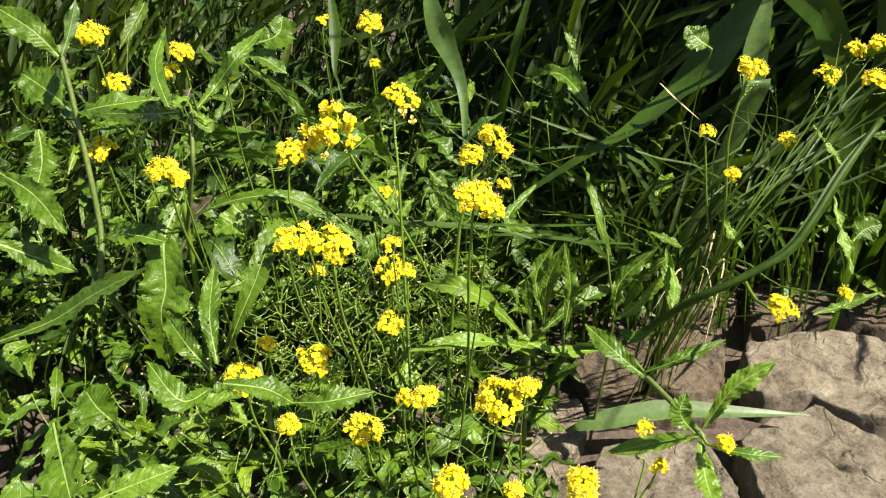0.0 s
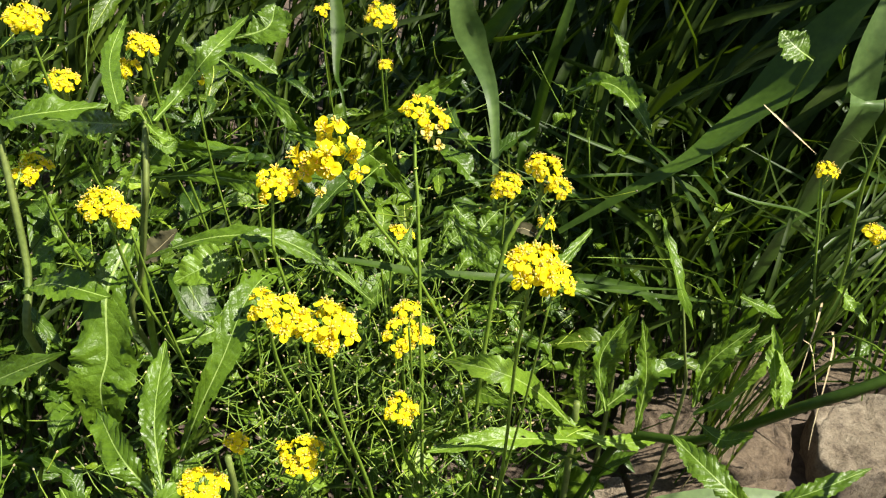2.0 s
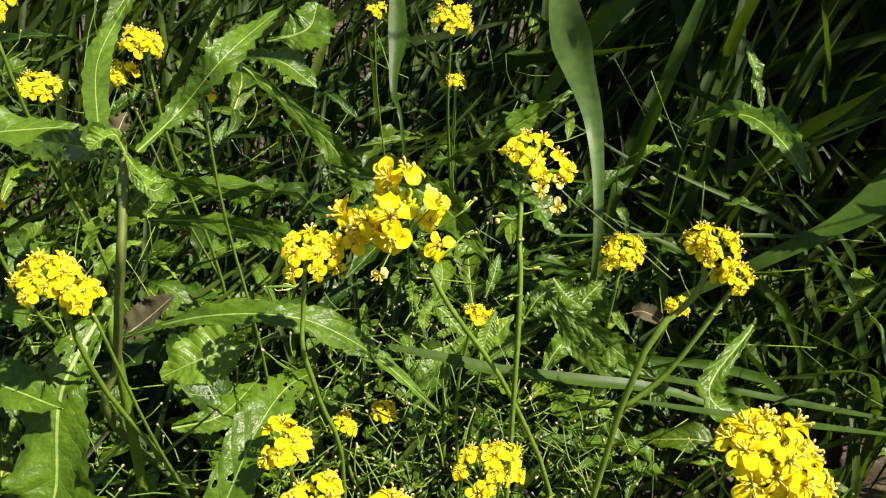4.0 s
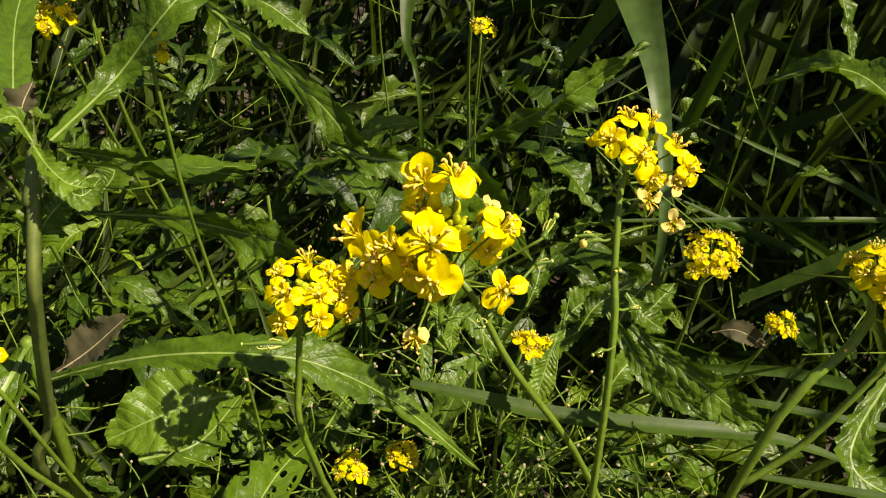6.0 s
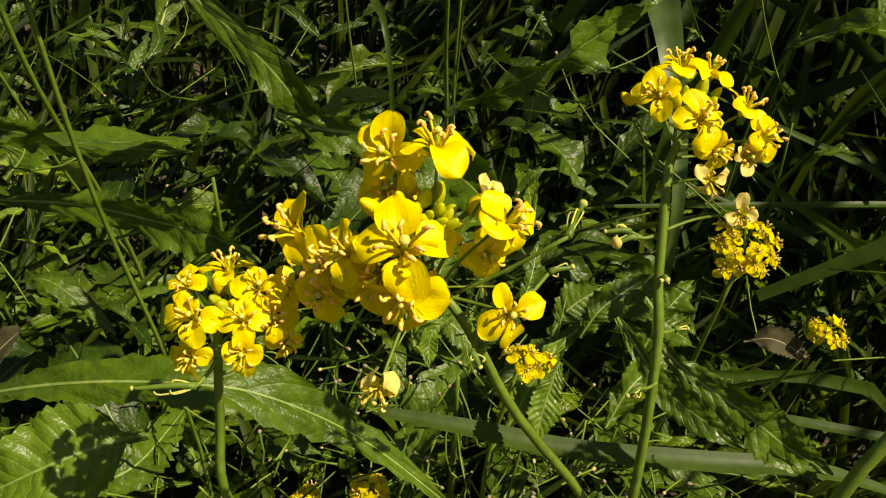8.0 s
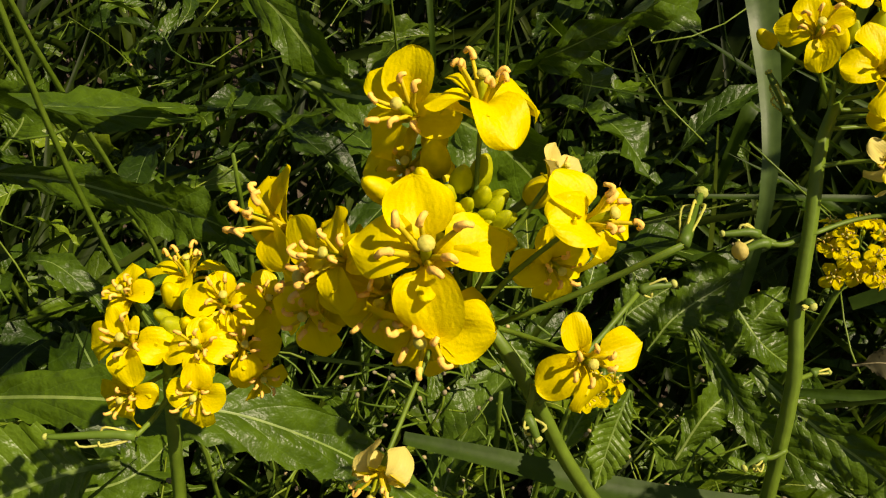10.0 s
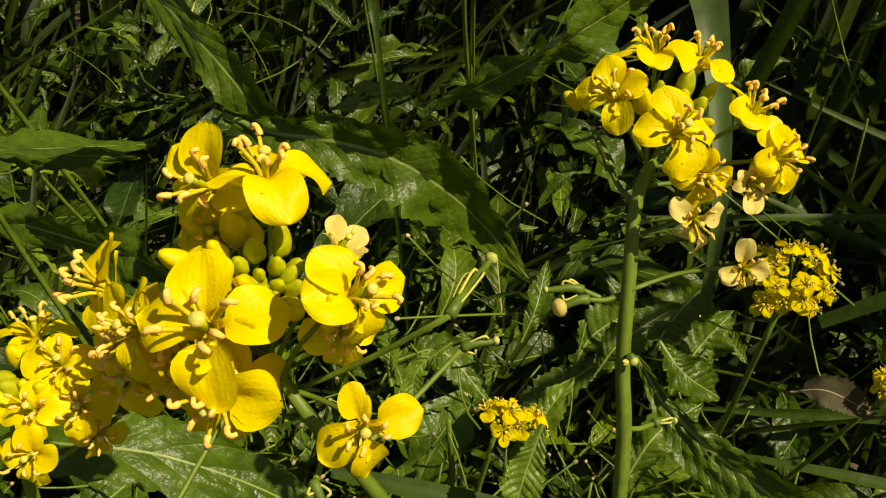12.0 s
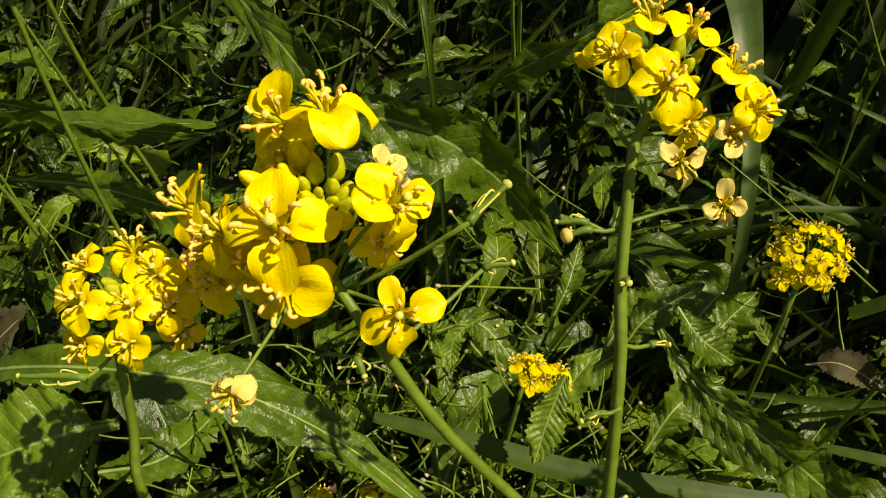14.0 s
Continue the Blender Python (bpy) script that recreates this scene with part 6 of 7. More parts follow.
leaf(weed, [(0.2171, 0.8264, 0.3849), (0.2446, 0.8211, 0.4150), (0.2813, 0.8297, 0.4680)], 0.0192, (0.3, -0.6, 0.6), LEAF_PALE, form="lance", teeth=0.13, wave=0.32, crinkle=0.3, cup=0.5, twist=70)
leaf(weed, [(0.2813, 0.7976, 0.4146), (0.2750, 0.8071, 0.4499), (0.2716, 0.8318, 0.4910)], 0.0188, (0.05, -0.75, 0.65), LEAF_PALE, form="lance", teeth=0.13, wave=0.32, crinkle=0.3, cup=0.5)
leaf(weed, [(0.2171, 0.8245, 0.3818), (0.2376, 0.7993, 0.3786), (0.2605, 0.7869, 0.3968)], 0.0173, UP, form="ovate")
leaf(weed, [(0.1481, 0.7788, 0.4028), (0.1518, 0.7904, 0.4610), (0.1420, 0.8009, 0.5172)], 0.0219, (0.05, -0.75, 0.65), form="lance", teeth=0.13, wave=0.32, crinkle=0.3, cup=0.5)
leaf(weed, [(0.1207, 0.7894, 0.4205), (0.1127, 0.8058, 0.4671), (0.1350, 0.8181, 0.5070)], 0.0201, (0.05, -0.75, 0.65), form="lance", teeth=0.13, wave=0.32, crinkle=0.3, cup=0.5)
leaf(weed, [(0.1291, 0.9873, 0.4975), (0.0869, 0.9283, 0.4768), (0.1307, 0.9081, 0.4626)], 0.0255, UP, form="lance", teeth=0.13, wave=0.32, crinkle=0.3, cup=0.5)
leaf(weed, [(0.3608, 0.9233, 0.4880), (0.3685, 0.8945, 0.4789), (0.3851, 0.8728, 0.4622)], 0.0169, (0.3, -0.7, 0.5), LEAF_PALE, form="lance", teeth=0.13, wave=0.32, crinkle=0.3, cup=0.5)
stalk(weed, [(0.3708, 0.9933, 0.3380), (0.3658, 0.9733, 0.4330), (0.3608, 0.9233, 0.4880)], 0.0016, 0.0009, name="petiole")
leaf(weed, [(0.4886, 0.8903, 0.5301), (0.4892, 0.8475, 0.4977), (0.4979, 0.8141, 0.4616)], 0.0207, (0.4, -0.7, 0.4), LEAF_PALE, form="lance", teeth=0.13, wave=0.32, crinkle=0.3, cup=0.5)
stalk(weed, [(0.4986, 0.9603, 0.3801), (0.4936, 0.9403, 0.4751), (0.4886, 0.8903, 0.5301)], 0.0016, 0.0009, name="petiole")
leaf(weed, [(0.4870, 0.9826, 0.5867), (0.5007, 0.9600, 0.5684), (0.5178, 0.9358, 0.5475)], 0.0140, (0.4, -0.7, 0.4), LEAF_PALE, form="lance", teeth=0.13, wave=0.32, crinkle=0.3, cup=0.5)
stalk(weed, [(0.4970, 1.0526, 0.4367), (0.4920, 1.0326, 0.5317), (0.4870, 0.9826, 0.5867)], 0.0016, 0.0009, name="petiole")
leaf(weed, [(0.5646, 0.9473, 0.4308), (0.5802, 0.9553, 0.4441), (0.6035, 0.9593, 0.4508)], 0.0318, (0.05, -0.75, 0.65), form="ovate")
stalk(weed, [(0.5746, 1.0173, 0.2808), (0.5696, 0.9973, 0.3758), (0.5646, 0.9473, 0.4308)], 0.0016, 0.0009, name="petiole")
leaf(weed, [(0.4406, 0.7731, 0.4322), (0.4742, 0.7783, 0.4408), (0.5212, 0.7870, 0.4552)], 0.0155, UP, LEAF_PALE, form="lance", teeth=0.13, wave=0.32, crinkle=0.3, cup=0.5)
weed = thing("leafy_weed", (0.250, 1.400, 0.000), "weed with a bright crinkled toothed leaf", "weed", "leafy weeds")
stalk(weed, [(0.25, 1.4, 0), (0.22, 1.4, 0.25), (0.19, 1.37, 0.44)], 0.003, 0.001)
leaf(weed, [(0.1416, 1.3212, 0.5254), (0.1686, 1.3008, 0.5486), (0.194, 1.2724, 0.558), (0.2158, 1.2317, 0.5468), (0.2342, 1.1955, 0.5236)], 0.0400, (-0.1, -0.45, 0.85), form="lance", n=36, teeth=0.14, cup=0.9, wave=0.25, crinkle=0.3)
stalk(weed, [(0.1670, 1.4101, 0.3116), (0.1620, 1.3901, 0.4416), (0.1570, 1.3401, 0.5316)], 0.0016, 0.0009, name="petiole")
leaf(weed, [(0.2094, 1.4177, 0.6039), (0.2247, 1.4010, 0.5761), (0.2378, 1.3730, 0.5293)], 0.0235, (0.5, -0.7, 0.4), form="lance")
stalk(weed, [(0.2194, 1.4877, 0.3839), (0.2144, 1.4677, 0.5139), (0.2094, 1.4177, 0.6039)], 0.0016, 0.0009, name="petiole")
leaf(weed, [(0.3960, 1.1556, 0.6355), (0.3733, 1.1586, 0.6500), (0.3578, 1.1728, 0.6637)], 0.0369, (0.05, -0.75, 0.65), form="ovate")
stalk(weed, [(0.4060, 1.2256, 0.4155), (0.4010, 1.2056, 0.5455), (0.3960, 1.1556, 0.6355)], 0.0016, 0.0009, name="petiole")
weed = thing("leafy_weed", (0.300, 0.850, 0.000), "sprawling weed branch with pale leaves over the stones", "weed", "leafy weeds")
stalk(weed, [(0.2209, 0.7298, 0.3989), (0.2246, 0.6809, 0.4146), (0.2383, 0.6196, 0.4290), (0.2477, 0.5590, 0.4447)], 0.004, 0.003, STEM_RED)
leaf(weed, [(0.2202, 0.6732, 0.4212), (0.1882, 0.6874, 0.4449), (0.1604, 0.7272, 0.4528)], 0.0283, (0.05, -0.75, 0.65), form="lance")
leaf(weed, [(0.2215, 0.6835, 0.4189), (0.2529, 0.6748, 0.4433), (0.3046, 0.6861, 0.4621)], 0.0182, UP, form="lance", holes=2)
leaf(weed, [(0.2477, 0.5632, 0.4516), (0.2700, 0.5672, 0.4972), (0.3050, 0.5720, 0.5247)], 0.0241, (0.1, -0.6, 0.75), LEAF_PALE, form="lance")
leaf(weed, [(0.2461, 0.5590, 0.4447), (0.2129, 0.5709, 0.4257), (0.1618, 0.5794, 0.4010)], 0.0221, UP, LEAF_PALE, form="lance")
leaf(weed, [(0.2450, 0.5571, 0.4415), (0.2405, 0.5170, 0.4331), (0.2395, 0.4817, 0.4326)], 0.0268, (0.05, -0.75, 0.65), LEAF_PALE, form="lance")
leaf(weed, [(0.2504, 0.5554, 0.4387), (0.2804, 0.5359, 0.4452), (0.3171, 0.5343, 0.4425)], 0.0146, UP, form="lance")
leaf(weed, [(0.2397, 0.5604, 0.4470), (0.2232, 0.5626, 0.4701), (0.2285, 0.5721, 0.4860)], 0.0212, (0.05, -0.75, 0.65), form="ovate")
weed = thing("leafy_weed", (-0.500, 0.950, 0.000), "low leafy weed with large insect-eaten leaves", "weed", "leafy weeds")
leaf(weed, [(-0.4092, 0.6255, 0.4001), (-0.3812, 0.5753, 0.3942), (-0.3514, 0.5230, 0.3849)], 0.0537, (0.05, -0.75, 0.65), form="lance", holes=8, n=22)
leaf(weed, [(-0.3397, 0.5341, 0.3839), (-0.2962, 0.5431, 0.3988), (-0.2570, 0.5587, 0.4053)], 0.0316, (0, -0.6, 0.8), LEAF_PALE, form="lance", holes=6, n=20)
leaf(weed, [(-0.3571, 0.6767, 0.3299), (-0.3875, 0.6784, 0.3716), (-0.4079, 0.6975, 0.3840)], 0.0477, (0.05, -0.75, 0.65), form="lyrate", holes=3)
leaf(weed, [(-0.5287, 0.7393, 0.4146), (-0.4416, 0.7292, 0.4561), (-0.3777, 0.7207, 0.5003), (-0.3063, 0.7015, 0.5459)], 0.0320, (0, -0.5, 0.85), form="lance", n=22)
leaf(weed, [(-0.5571, 0.8457, 0.4948), (-0.5119, 0.8521, 0.4665), (-0.4567, 0.8422, 0.4501)], 0.0424, (0, -0.6, 0.8), form="lance")
leaf(weed, [(-0.5614, 0.9085, 0.5604), (-0.4965, 0.8654, 0.5468), (-0.4473, 0.8233, 0.5157)], 0.0411, (0.05, -0.75, 0.65), form="lance")
weed = thing("leafy_weed", (-0.620, 1.300, 0.000), "tall weed with ruddy stem and broad leaves", "weed", "leafy weeds")
stalk(weed, [(-0.55, 1.25, 0), (-0.4688, 0.9278, 0.3595), (-0.4627, 0.9419, 0.4606), (-0.4772, 0.9827, 0.6063), (-0.4897, 1.0084, 0.6878)], 0.0045, 0.003, STEM_RED)
leaf(weed, [(-0.4897, 1.0010, 0.6755), (-0.5119, 0.9977, 0.7089), (-0.5614, 1.0141, 0.7362)], 0.0424, (0.05, -0.75, 0.65), form="lance", n=20)
leaf(weed, [(-0.4861, 1.0010, 0.6755), (-0.4752, 1.0195, 0.7064), (-0.4680, 1.0381, 0.7373)], 0.0212, (0.8, -0.5, 0.3), BLADE_PALE, form="lance")
leaf(weed, [(-0.4855, 0.9922, 0.6026), (-0.5397, 1.0534, 0.6075), (-0.5892, 1.0869, 0.6243)], 0.0544, (0.05, -0.75, 0.65), form="lyrate")
leaf(weed, [(-0.4818, 0.9903, 0.5994), (-0.4399, 0.9770, 0.6162), (-0.3704, 1.0017, 0.6185)], 0.0445, UP, form="lance")
leaf(weed, [(-0.5553, 1.0274, 0.5641), (-0.5414, 0.9851, 0.5326), (-0.5426, 0.9437, 0.5025)], 0.0458, (0.05, -0.75, 0.65), form="lance", teeth=0.25)
leaf(weed, [(-0.4564, 0.9128, 0.4511), (-0.4067, 0.8840, 0.4807), (-0.3422, 0.8612, 0.4816)], 0.0433, UP, form="lance")
# ---- tall grass ----
blade("reed", [(0.0400, 1.2000, 0.0000), (0.0400, 1.1700, 0.3000), (0.0369, 1.1730, 0.4647), (0.0320, 1.2541, 0.5419), (0.0056, 1.2703, 0.6079), (-0.0160, 1.2580, 0.6650), (-0.0295, 1.2598, 0.7459)], 0.0407, (-0.6, -0.7, 0.3), BLADE_PALE, "broad pale reed blade, upright and bent", base=0.07, tip=0.3, n=30, ramp_end=0.72, late=2.6, twist=65, group="tall grass blades")
blade("tall_grass", [(0.1000, 1.5000, 0.0000), (0.0929, 1.4100, 0.3746), (0.1059, 1.4139, 0.4203), (0.1237, 1.3779, 0.5554), (0.1407, 1.3777, 0.6334), (0.1614, 1.3888, 0.7109)], 0.0156, (0.05, -0.75, 0.65), BLADE, "long green grass blade", base=0.3, n=22, group="tall grass blades")
blade("reed", [(0.1339, 1.2162, 0.3626), (0.2301, 1.2040, 0.4411), (0.3036, 1.2323, 0.4701), (0.3566, 1.2607, 0.4989), (0.4364, 1.3107, 0.5446), (0.4946, 1.3111, 0.6437), (0.5568, 1.3313, 0.7369)], 0.0938, (-0.85, -0.35, 0.25), BLADE, "very broad dark reed blade arching over", base=0.1, n=30, fold=0.15, ramp_end=0.7, late=1.6, group="tall grass blades")
blade("tall_grass", [(-0.1400, 1.3000, 0.0000), (-0.1562, 1.2095, 0.5038), (-0.1744, 1.2598, 0.5682), (-0.1752, 1.3020, 0.6195), (-0.1874, 1.3526, 0.7041)], 0.0240, (0.05, -0.75, 0.65), BLADE, "long green grass blade", base=0.12, n=22, ramp_end=0.75, late=4.0, group="tall grass blades")
blade("reed", [(0.4500, 1.4000, 0.0000), (0.4612, 1.1543, 0.5404), (0.4627, 1.1584, 0.5852), (0.4595, 1.1593, 0.6436), (0.4748, 1.1799, 0.7343)], 0.0410, (0.05, -0.75, 0.65), BLADE_PALE, "broad pale green reed blade, upright", base=0.3, n=22, group="tall grass blades")
blade("reed", [(0.2018, 0.9767, 0.0500), (0.2579, 0.9781, 0.0700), (0.3666, 0.9854, 0.0880), (0.4760, 0.9800, 0.0880), (0.6036, 0.9807, 0.0800)], 0.0351, (0.1, -0.45, 0.9), BLADE_PALE, "broad fallen reed blade lying on the stones", base=0.12, n=24, fold=0.2, tip=0.6, group="tall grass blades")
blade("tall_grass", [(0.0659, 1.1049, 0.3508), (0.1275, 1.0865, 0.3599), (0.2328, 1.0635, 0.3618), (0.3227, 1.0339, 0.3720)], 0.0072, UP, BLADE, "long green grass blade", group="tall grass blades")
blade("tall_grass", [(-0.1478, 0.9954, 0.4472), (-0.1044, 0.9920, 0.4427), (-0.0542, 0.9873, 0.4364), (0.0123, 0.9856, 0.4345), (0.0840, 0.9920, 0.4238), (0.1603, 0.9878, 0.3983)], 0.0110, UP, BLADE, "long green grass blade", group="tall grass blades")
blade("tall_grass", [(-0.0037, 1.2098, 0.4405), (0.1083, 1.2137, 0.4469), (0.2296, 1.2175, 0.4533), (0.3416, 1.2175, 0.4533)], 0.0056, UP, BLADE, "long green grass blade", group="tall grass blades")
blade("tall_grass", [(0.0267, 0.9165, 0.4766), (0.1136, 0.8975, 0.4839), (0.1987, 0.8721, 0.4998)], 0.0051, UP, BLADE, "long green grass blade", group="tall grass blades")
blade("tall_grass", [(0.2784, 0.9824, 0.6445), (0.2941, 0.9522, 0.6331), (0.3224, 0.9395, 0.6119)], 0.0025, UP, DRY, "long green grass blade", group="tall grass blades")
blade("tall_grass", [(-0.0200, 1.4513, 0.4814), (0.0247, 1.4418, 0.5636), (0.0810, 1.4291, 0.6408), (0.1103, 1.4534, 0.6819)], 0.0211, (0.3, -0.6, 0.6), BLADE, "long green grass blade", group="tall grass blades")
blade("tall_grass", [(-0.0363, 1.3318, 0.4761), (-0.0154, 1.2950, 0.5124), (0.0254, 1.2667, 0.5630)], 0.0089, UP, STEM_RED, "long green grass blade", group="tall grass blades")
reed_stalk = thing("reed_stalk", (0.120, 0.970, 0.000), "thick dark green reed stalk bending over the stones", "reed", "tall grass blades")
stalk(reed_stalk, [(0.12, 0.97, 0.0), (0.15, 0.93, 0.16), (0.1787, 0.8976, 0.2811), (0.2355, 0.8449, 0.3319), (0.282, 0.7644, 0.4527), (0.3329, 0.7459, 0.502), (0.3778, 0.751, 0.5321), (0.4059, 0.7682, 0.562), (0.4454, 0.8049, 0.6058), (0.4978, 0.8515, 0.6471)], 0.0052, 0.0036, BLADE, ridge=0.08)
part("sheath", mesh_of("sheath", *[list(q) for q in blade_surface([Vector(p) - Vector((0.12, 0.97, 0.0)) for p in [(0.3329, 0.7459, 0.502), (0.3778, 0.751, 0.5321), (0.4059, 0.7682, 0.562), (0.4454, 0.8049, 0.6058), (0.4978, 0.8515, 0.6471)]], 0.012, (-0.3, -0.6, 0.7), n=20, base=0.5, tip=0.3)], [BLADE]), reed_stalk, None, "leaf sheath wrapped round the stalk")
# ---- grass tussock beside the stones ----
tussock = thing("grass_tussock", (0.36, 1.12, 0.0), "tussock of pale grass with old straw at its foot", "grass")
tuft_blade(tussock, [(0.3246, 1.0856, 0.0000), (0.4002, 0.9947, 0.4599), (0.2537, 0.9592, 0.5603), (0.2559, 1.0347, 0.5720)], 0.0048, BLADE)
tuft_blade(tussock, [(0.3976, 1.1164, 0.0000), (0.3435, 0.9931, 0.3422), (0.4588, 1.0154, 0.5502), (0.6605, 1.1936, 0.5335)], 0.0063, GRASS)
tuft_blade(tussock, [(0.3772, 1.1022, 0.0000), (0.4221, 0.9581, 0.4078), (0.6262, 1.1231, 0.6074), (0.7205, 1.0740, 0.6069)], 0.0037, BLADE)
tuft_blade(tussock, [(0.3687, 1.0812, 0.0000), (0.3366, 0.9562, 0.3653), (0.4204, 0.9890, 0.5316), (0.5303, 1.2405, 0.5516)], 0.0041, GRASS)
tuft_blade(tussock, [(0.3337, 1.1494, 0.0000), (0.3966, 0.9872, 0.3779), (0.5233, 1.0886, 0.5272), (0.3960, 1.0474, 0.5854)], 0.0055, GRASS)
tuft_blade(tussock, [(0.3458, 1.1252, 0.0000), (0.3616, 0.9503, 0.3861), (0.3555, 0.9581, 0.5770), (0.4255, 1.0148, 0.5808)], 0.0028, GRASS)
tuft_blade(tussock, [(0.3553, 1.0946, 0.0000), (0.3120, 0.9882, 0.3717), (0.6352, 1.0027, 0.5334), (0.8329, 1.1946, 0.6228)], 0.0057, GRASS)
tuft_blade(tussock, [(0.3544, 1.1284, 0.0000), (0.3298, 0.9031, 0.4406), (0.5289, 1.0069, 0.5449), (0.5888, 1.0267, 0.6705)], 0.0059, GRASS)
tuft_blade(tussock, [(0.4044, 1.1086, 0.0000), (0.3377, 0.8955, 0.4096), (0.4238, 1.0817, 0.4981), (0.4305, 0.9419, 0.6084)], 0.0047, GRASS)
tuft_blade(tussock, [(0.3618, 1.1693, 0.0000), (0.4137, 1.0014, 0.4015), (0.3681, 1.0939, 0.4959), (0.3927, 1.2669, 0.5275)], 0.0039, GRASS)
tuft_blade(tussock, [(0.3560, 1.1178, 0.0000), (0.3356, 0.9509, 0.4093), (0.5290, 1.0226, 0.6138), (0.6736, 1.0168, 0.7223)], 0.0060, GRASS)
tuft_blade(tussock, [(0.4067, 1.1943, 0.0000), (0.3545, 0.9772, 0.4305), (0.4016, 0.9180, 0.5778), (0.3375, 0.9255, 0.6415)], 0.0048, GRASS)
tuft_blade(tussock, [(0.3476, 1.1560, 0.0000), (0.4027, 0.9875, 0.4010), (0.5253, 1.0431, 0.5472), (0.5734, 1.1424, 0.6627)], 0.0061, BLADE)
tuft_blade(tussock, [(0.3577, 1.1122, 0.0000), (0.4003, 0.9657, 0.3884), (0.4724, 1.0867, 0.5145), (0.5268, 1.0435, 0.5941)], 0.0041, BLADE)
tuft_blade(tussock, [(0.3458, 1.0850, 0.0000), (0.4234, 0.9586, 0.4068), (0.5258, 1.0365, 0.5770), (0.5216, 0.9737, 0.6441)], 0.0031, GRASS)
tuft_blade(tussock, [(0.3520, 1.0507, 0.0000), (0.3268, 0.9319, 0.3628), (0.4567, 1.0209, 0.5176), (0.4451, 1.0421, 0.6453)], 0.0040, GRASS)
tuft_blade(tussock, [(0.3946, 1.1149, 0.0000), (0.2921, 0.9202, 0.4128), (0.4459, 1.0183, 0.5380), (0.4012, 0.9876, 0.6244)], 0.0031, BLADE)
tuft_blade(tussock, [(0.4246, 1.1502, 0.0000), (0.4180, 0.9811, 0.4120), (0.5807, 1.0395, 0.5623), (0.7017, 0.9926, 0.6134)], 0.0031, GRASS)
tuft_blade(tussock, [(0.3490, 1.1596, 0.0000), (0.2991, 0.9237, 0.4097), (0.3316, 0.9720, 0.5361), (0.3416, 0.9685, 0.6094)], 0.0055, GRASS)
tuft_blade(tussock, [(0.3663, 1.1423, 0.0000), (0.3861, 1.0123, 0.4450), (0.6053, 1.0722, 0.6054), (0.6114, 1.0342, 0.6870)], 0.0061, GRASS)
tuft_blade(tussock, [(0.3151, 1.1269, 0.0000), (0.3390, 0.9519, 0.4760), (0.4259, 0.9554, 0.5520), (0.4465, 1.1007, 0.5648)], 0.0061, GRASS)
tuft_blade(tussock, [(0.3999, 1.0893, 0.0000), (0.3606, 0.9637, 0.4046), (0.5787, 1.0555, 0.5232), (0.6593, 1.1044, 0.5496)], 0.0044, BLADE)
tuft_blade(tussock, [(0.3715, 1.1023, 0.0000), (0.3053, 0.9897, 0.4504), (0.4004, 0.9881, 0.5523), (0.4341, 1.0777, 0.5762)], 0.0040, BLADE)
tuft_blade(tussock, [(0.3639, 1.1127, 0.0000), (0.4362, 0.9658, 0.3635), (0.5540, 1.0554, 0.5688), (0.6008, 1.1712, 0.6227)], 0.0037, GRASS)
tuft_blade(tussock, [(0.3923, 1.0996, 0.0000), (0.3407, 0.9510, 0.4209), (0.5663, 1.0471, 0.5470), (0.6783, 1.0533, 0.6590)], 0.0028, BLADE)
tuft_blade(tussock, [(0.3174, 1.1330, 0.0000), (0.3804, 0.9603, 0.4181), (0.5787, 1.0720, 0.5869), (0.6863, 1.0381, 0.6329)], 0.0052, GRASS)
tuft_blade(tussock, [(0.3600, 1.0875, 0.0000), (0.3815, 0.9334, 0.4077), (0.3396, 0.8231, 0.3416)], 0.0026, DRY)
tuft_blade(tussock, [(0.4001, 1.1425, 0.0000), (0.3302, 0.9245, 0.3928), (0.2757, 0.8587, 0.3763)], 0.0026, DRY)
tuft_blade(tussock, [(0.3081, 1.0438, 0.0000), (0.3453, 0.9252, 0.3940), (0.3716, 0.8832, 0.3540)], 0.0021, DRY)
tuft_blade(tussock, [(0.3698, 1.1077, 0.0000), (0.3697, 0.9508, 0.4366), (0.3334, 0.8673, 0.3823)], 0.0029, DRY)

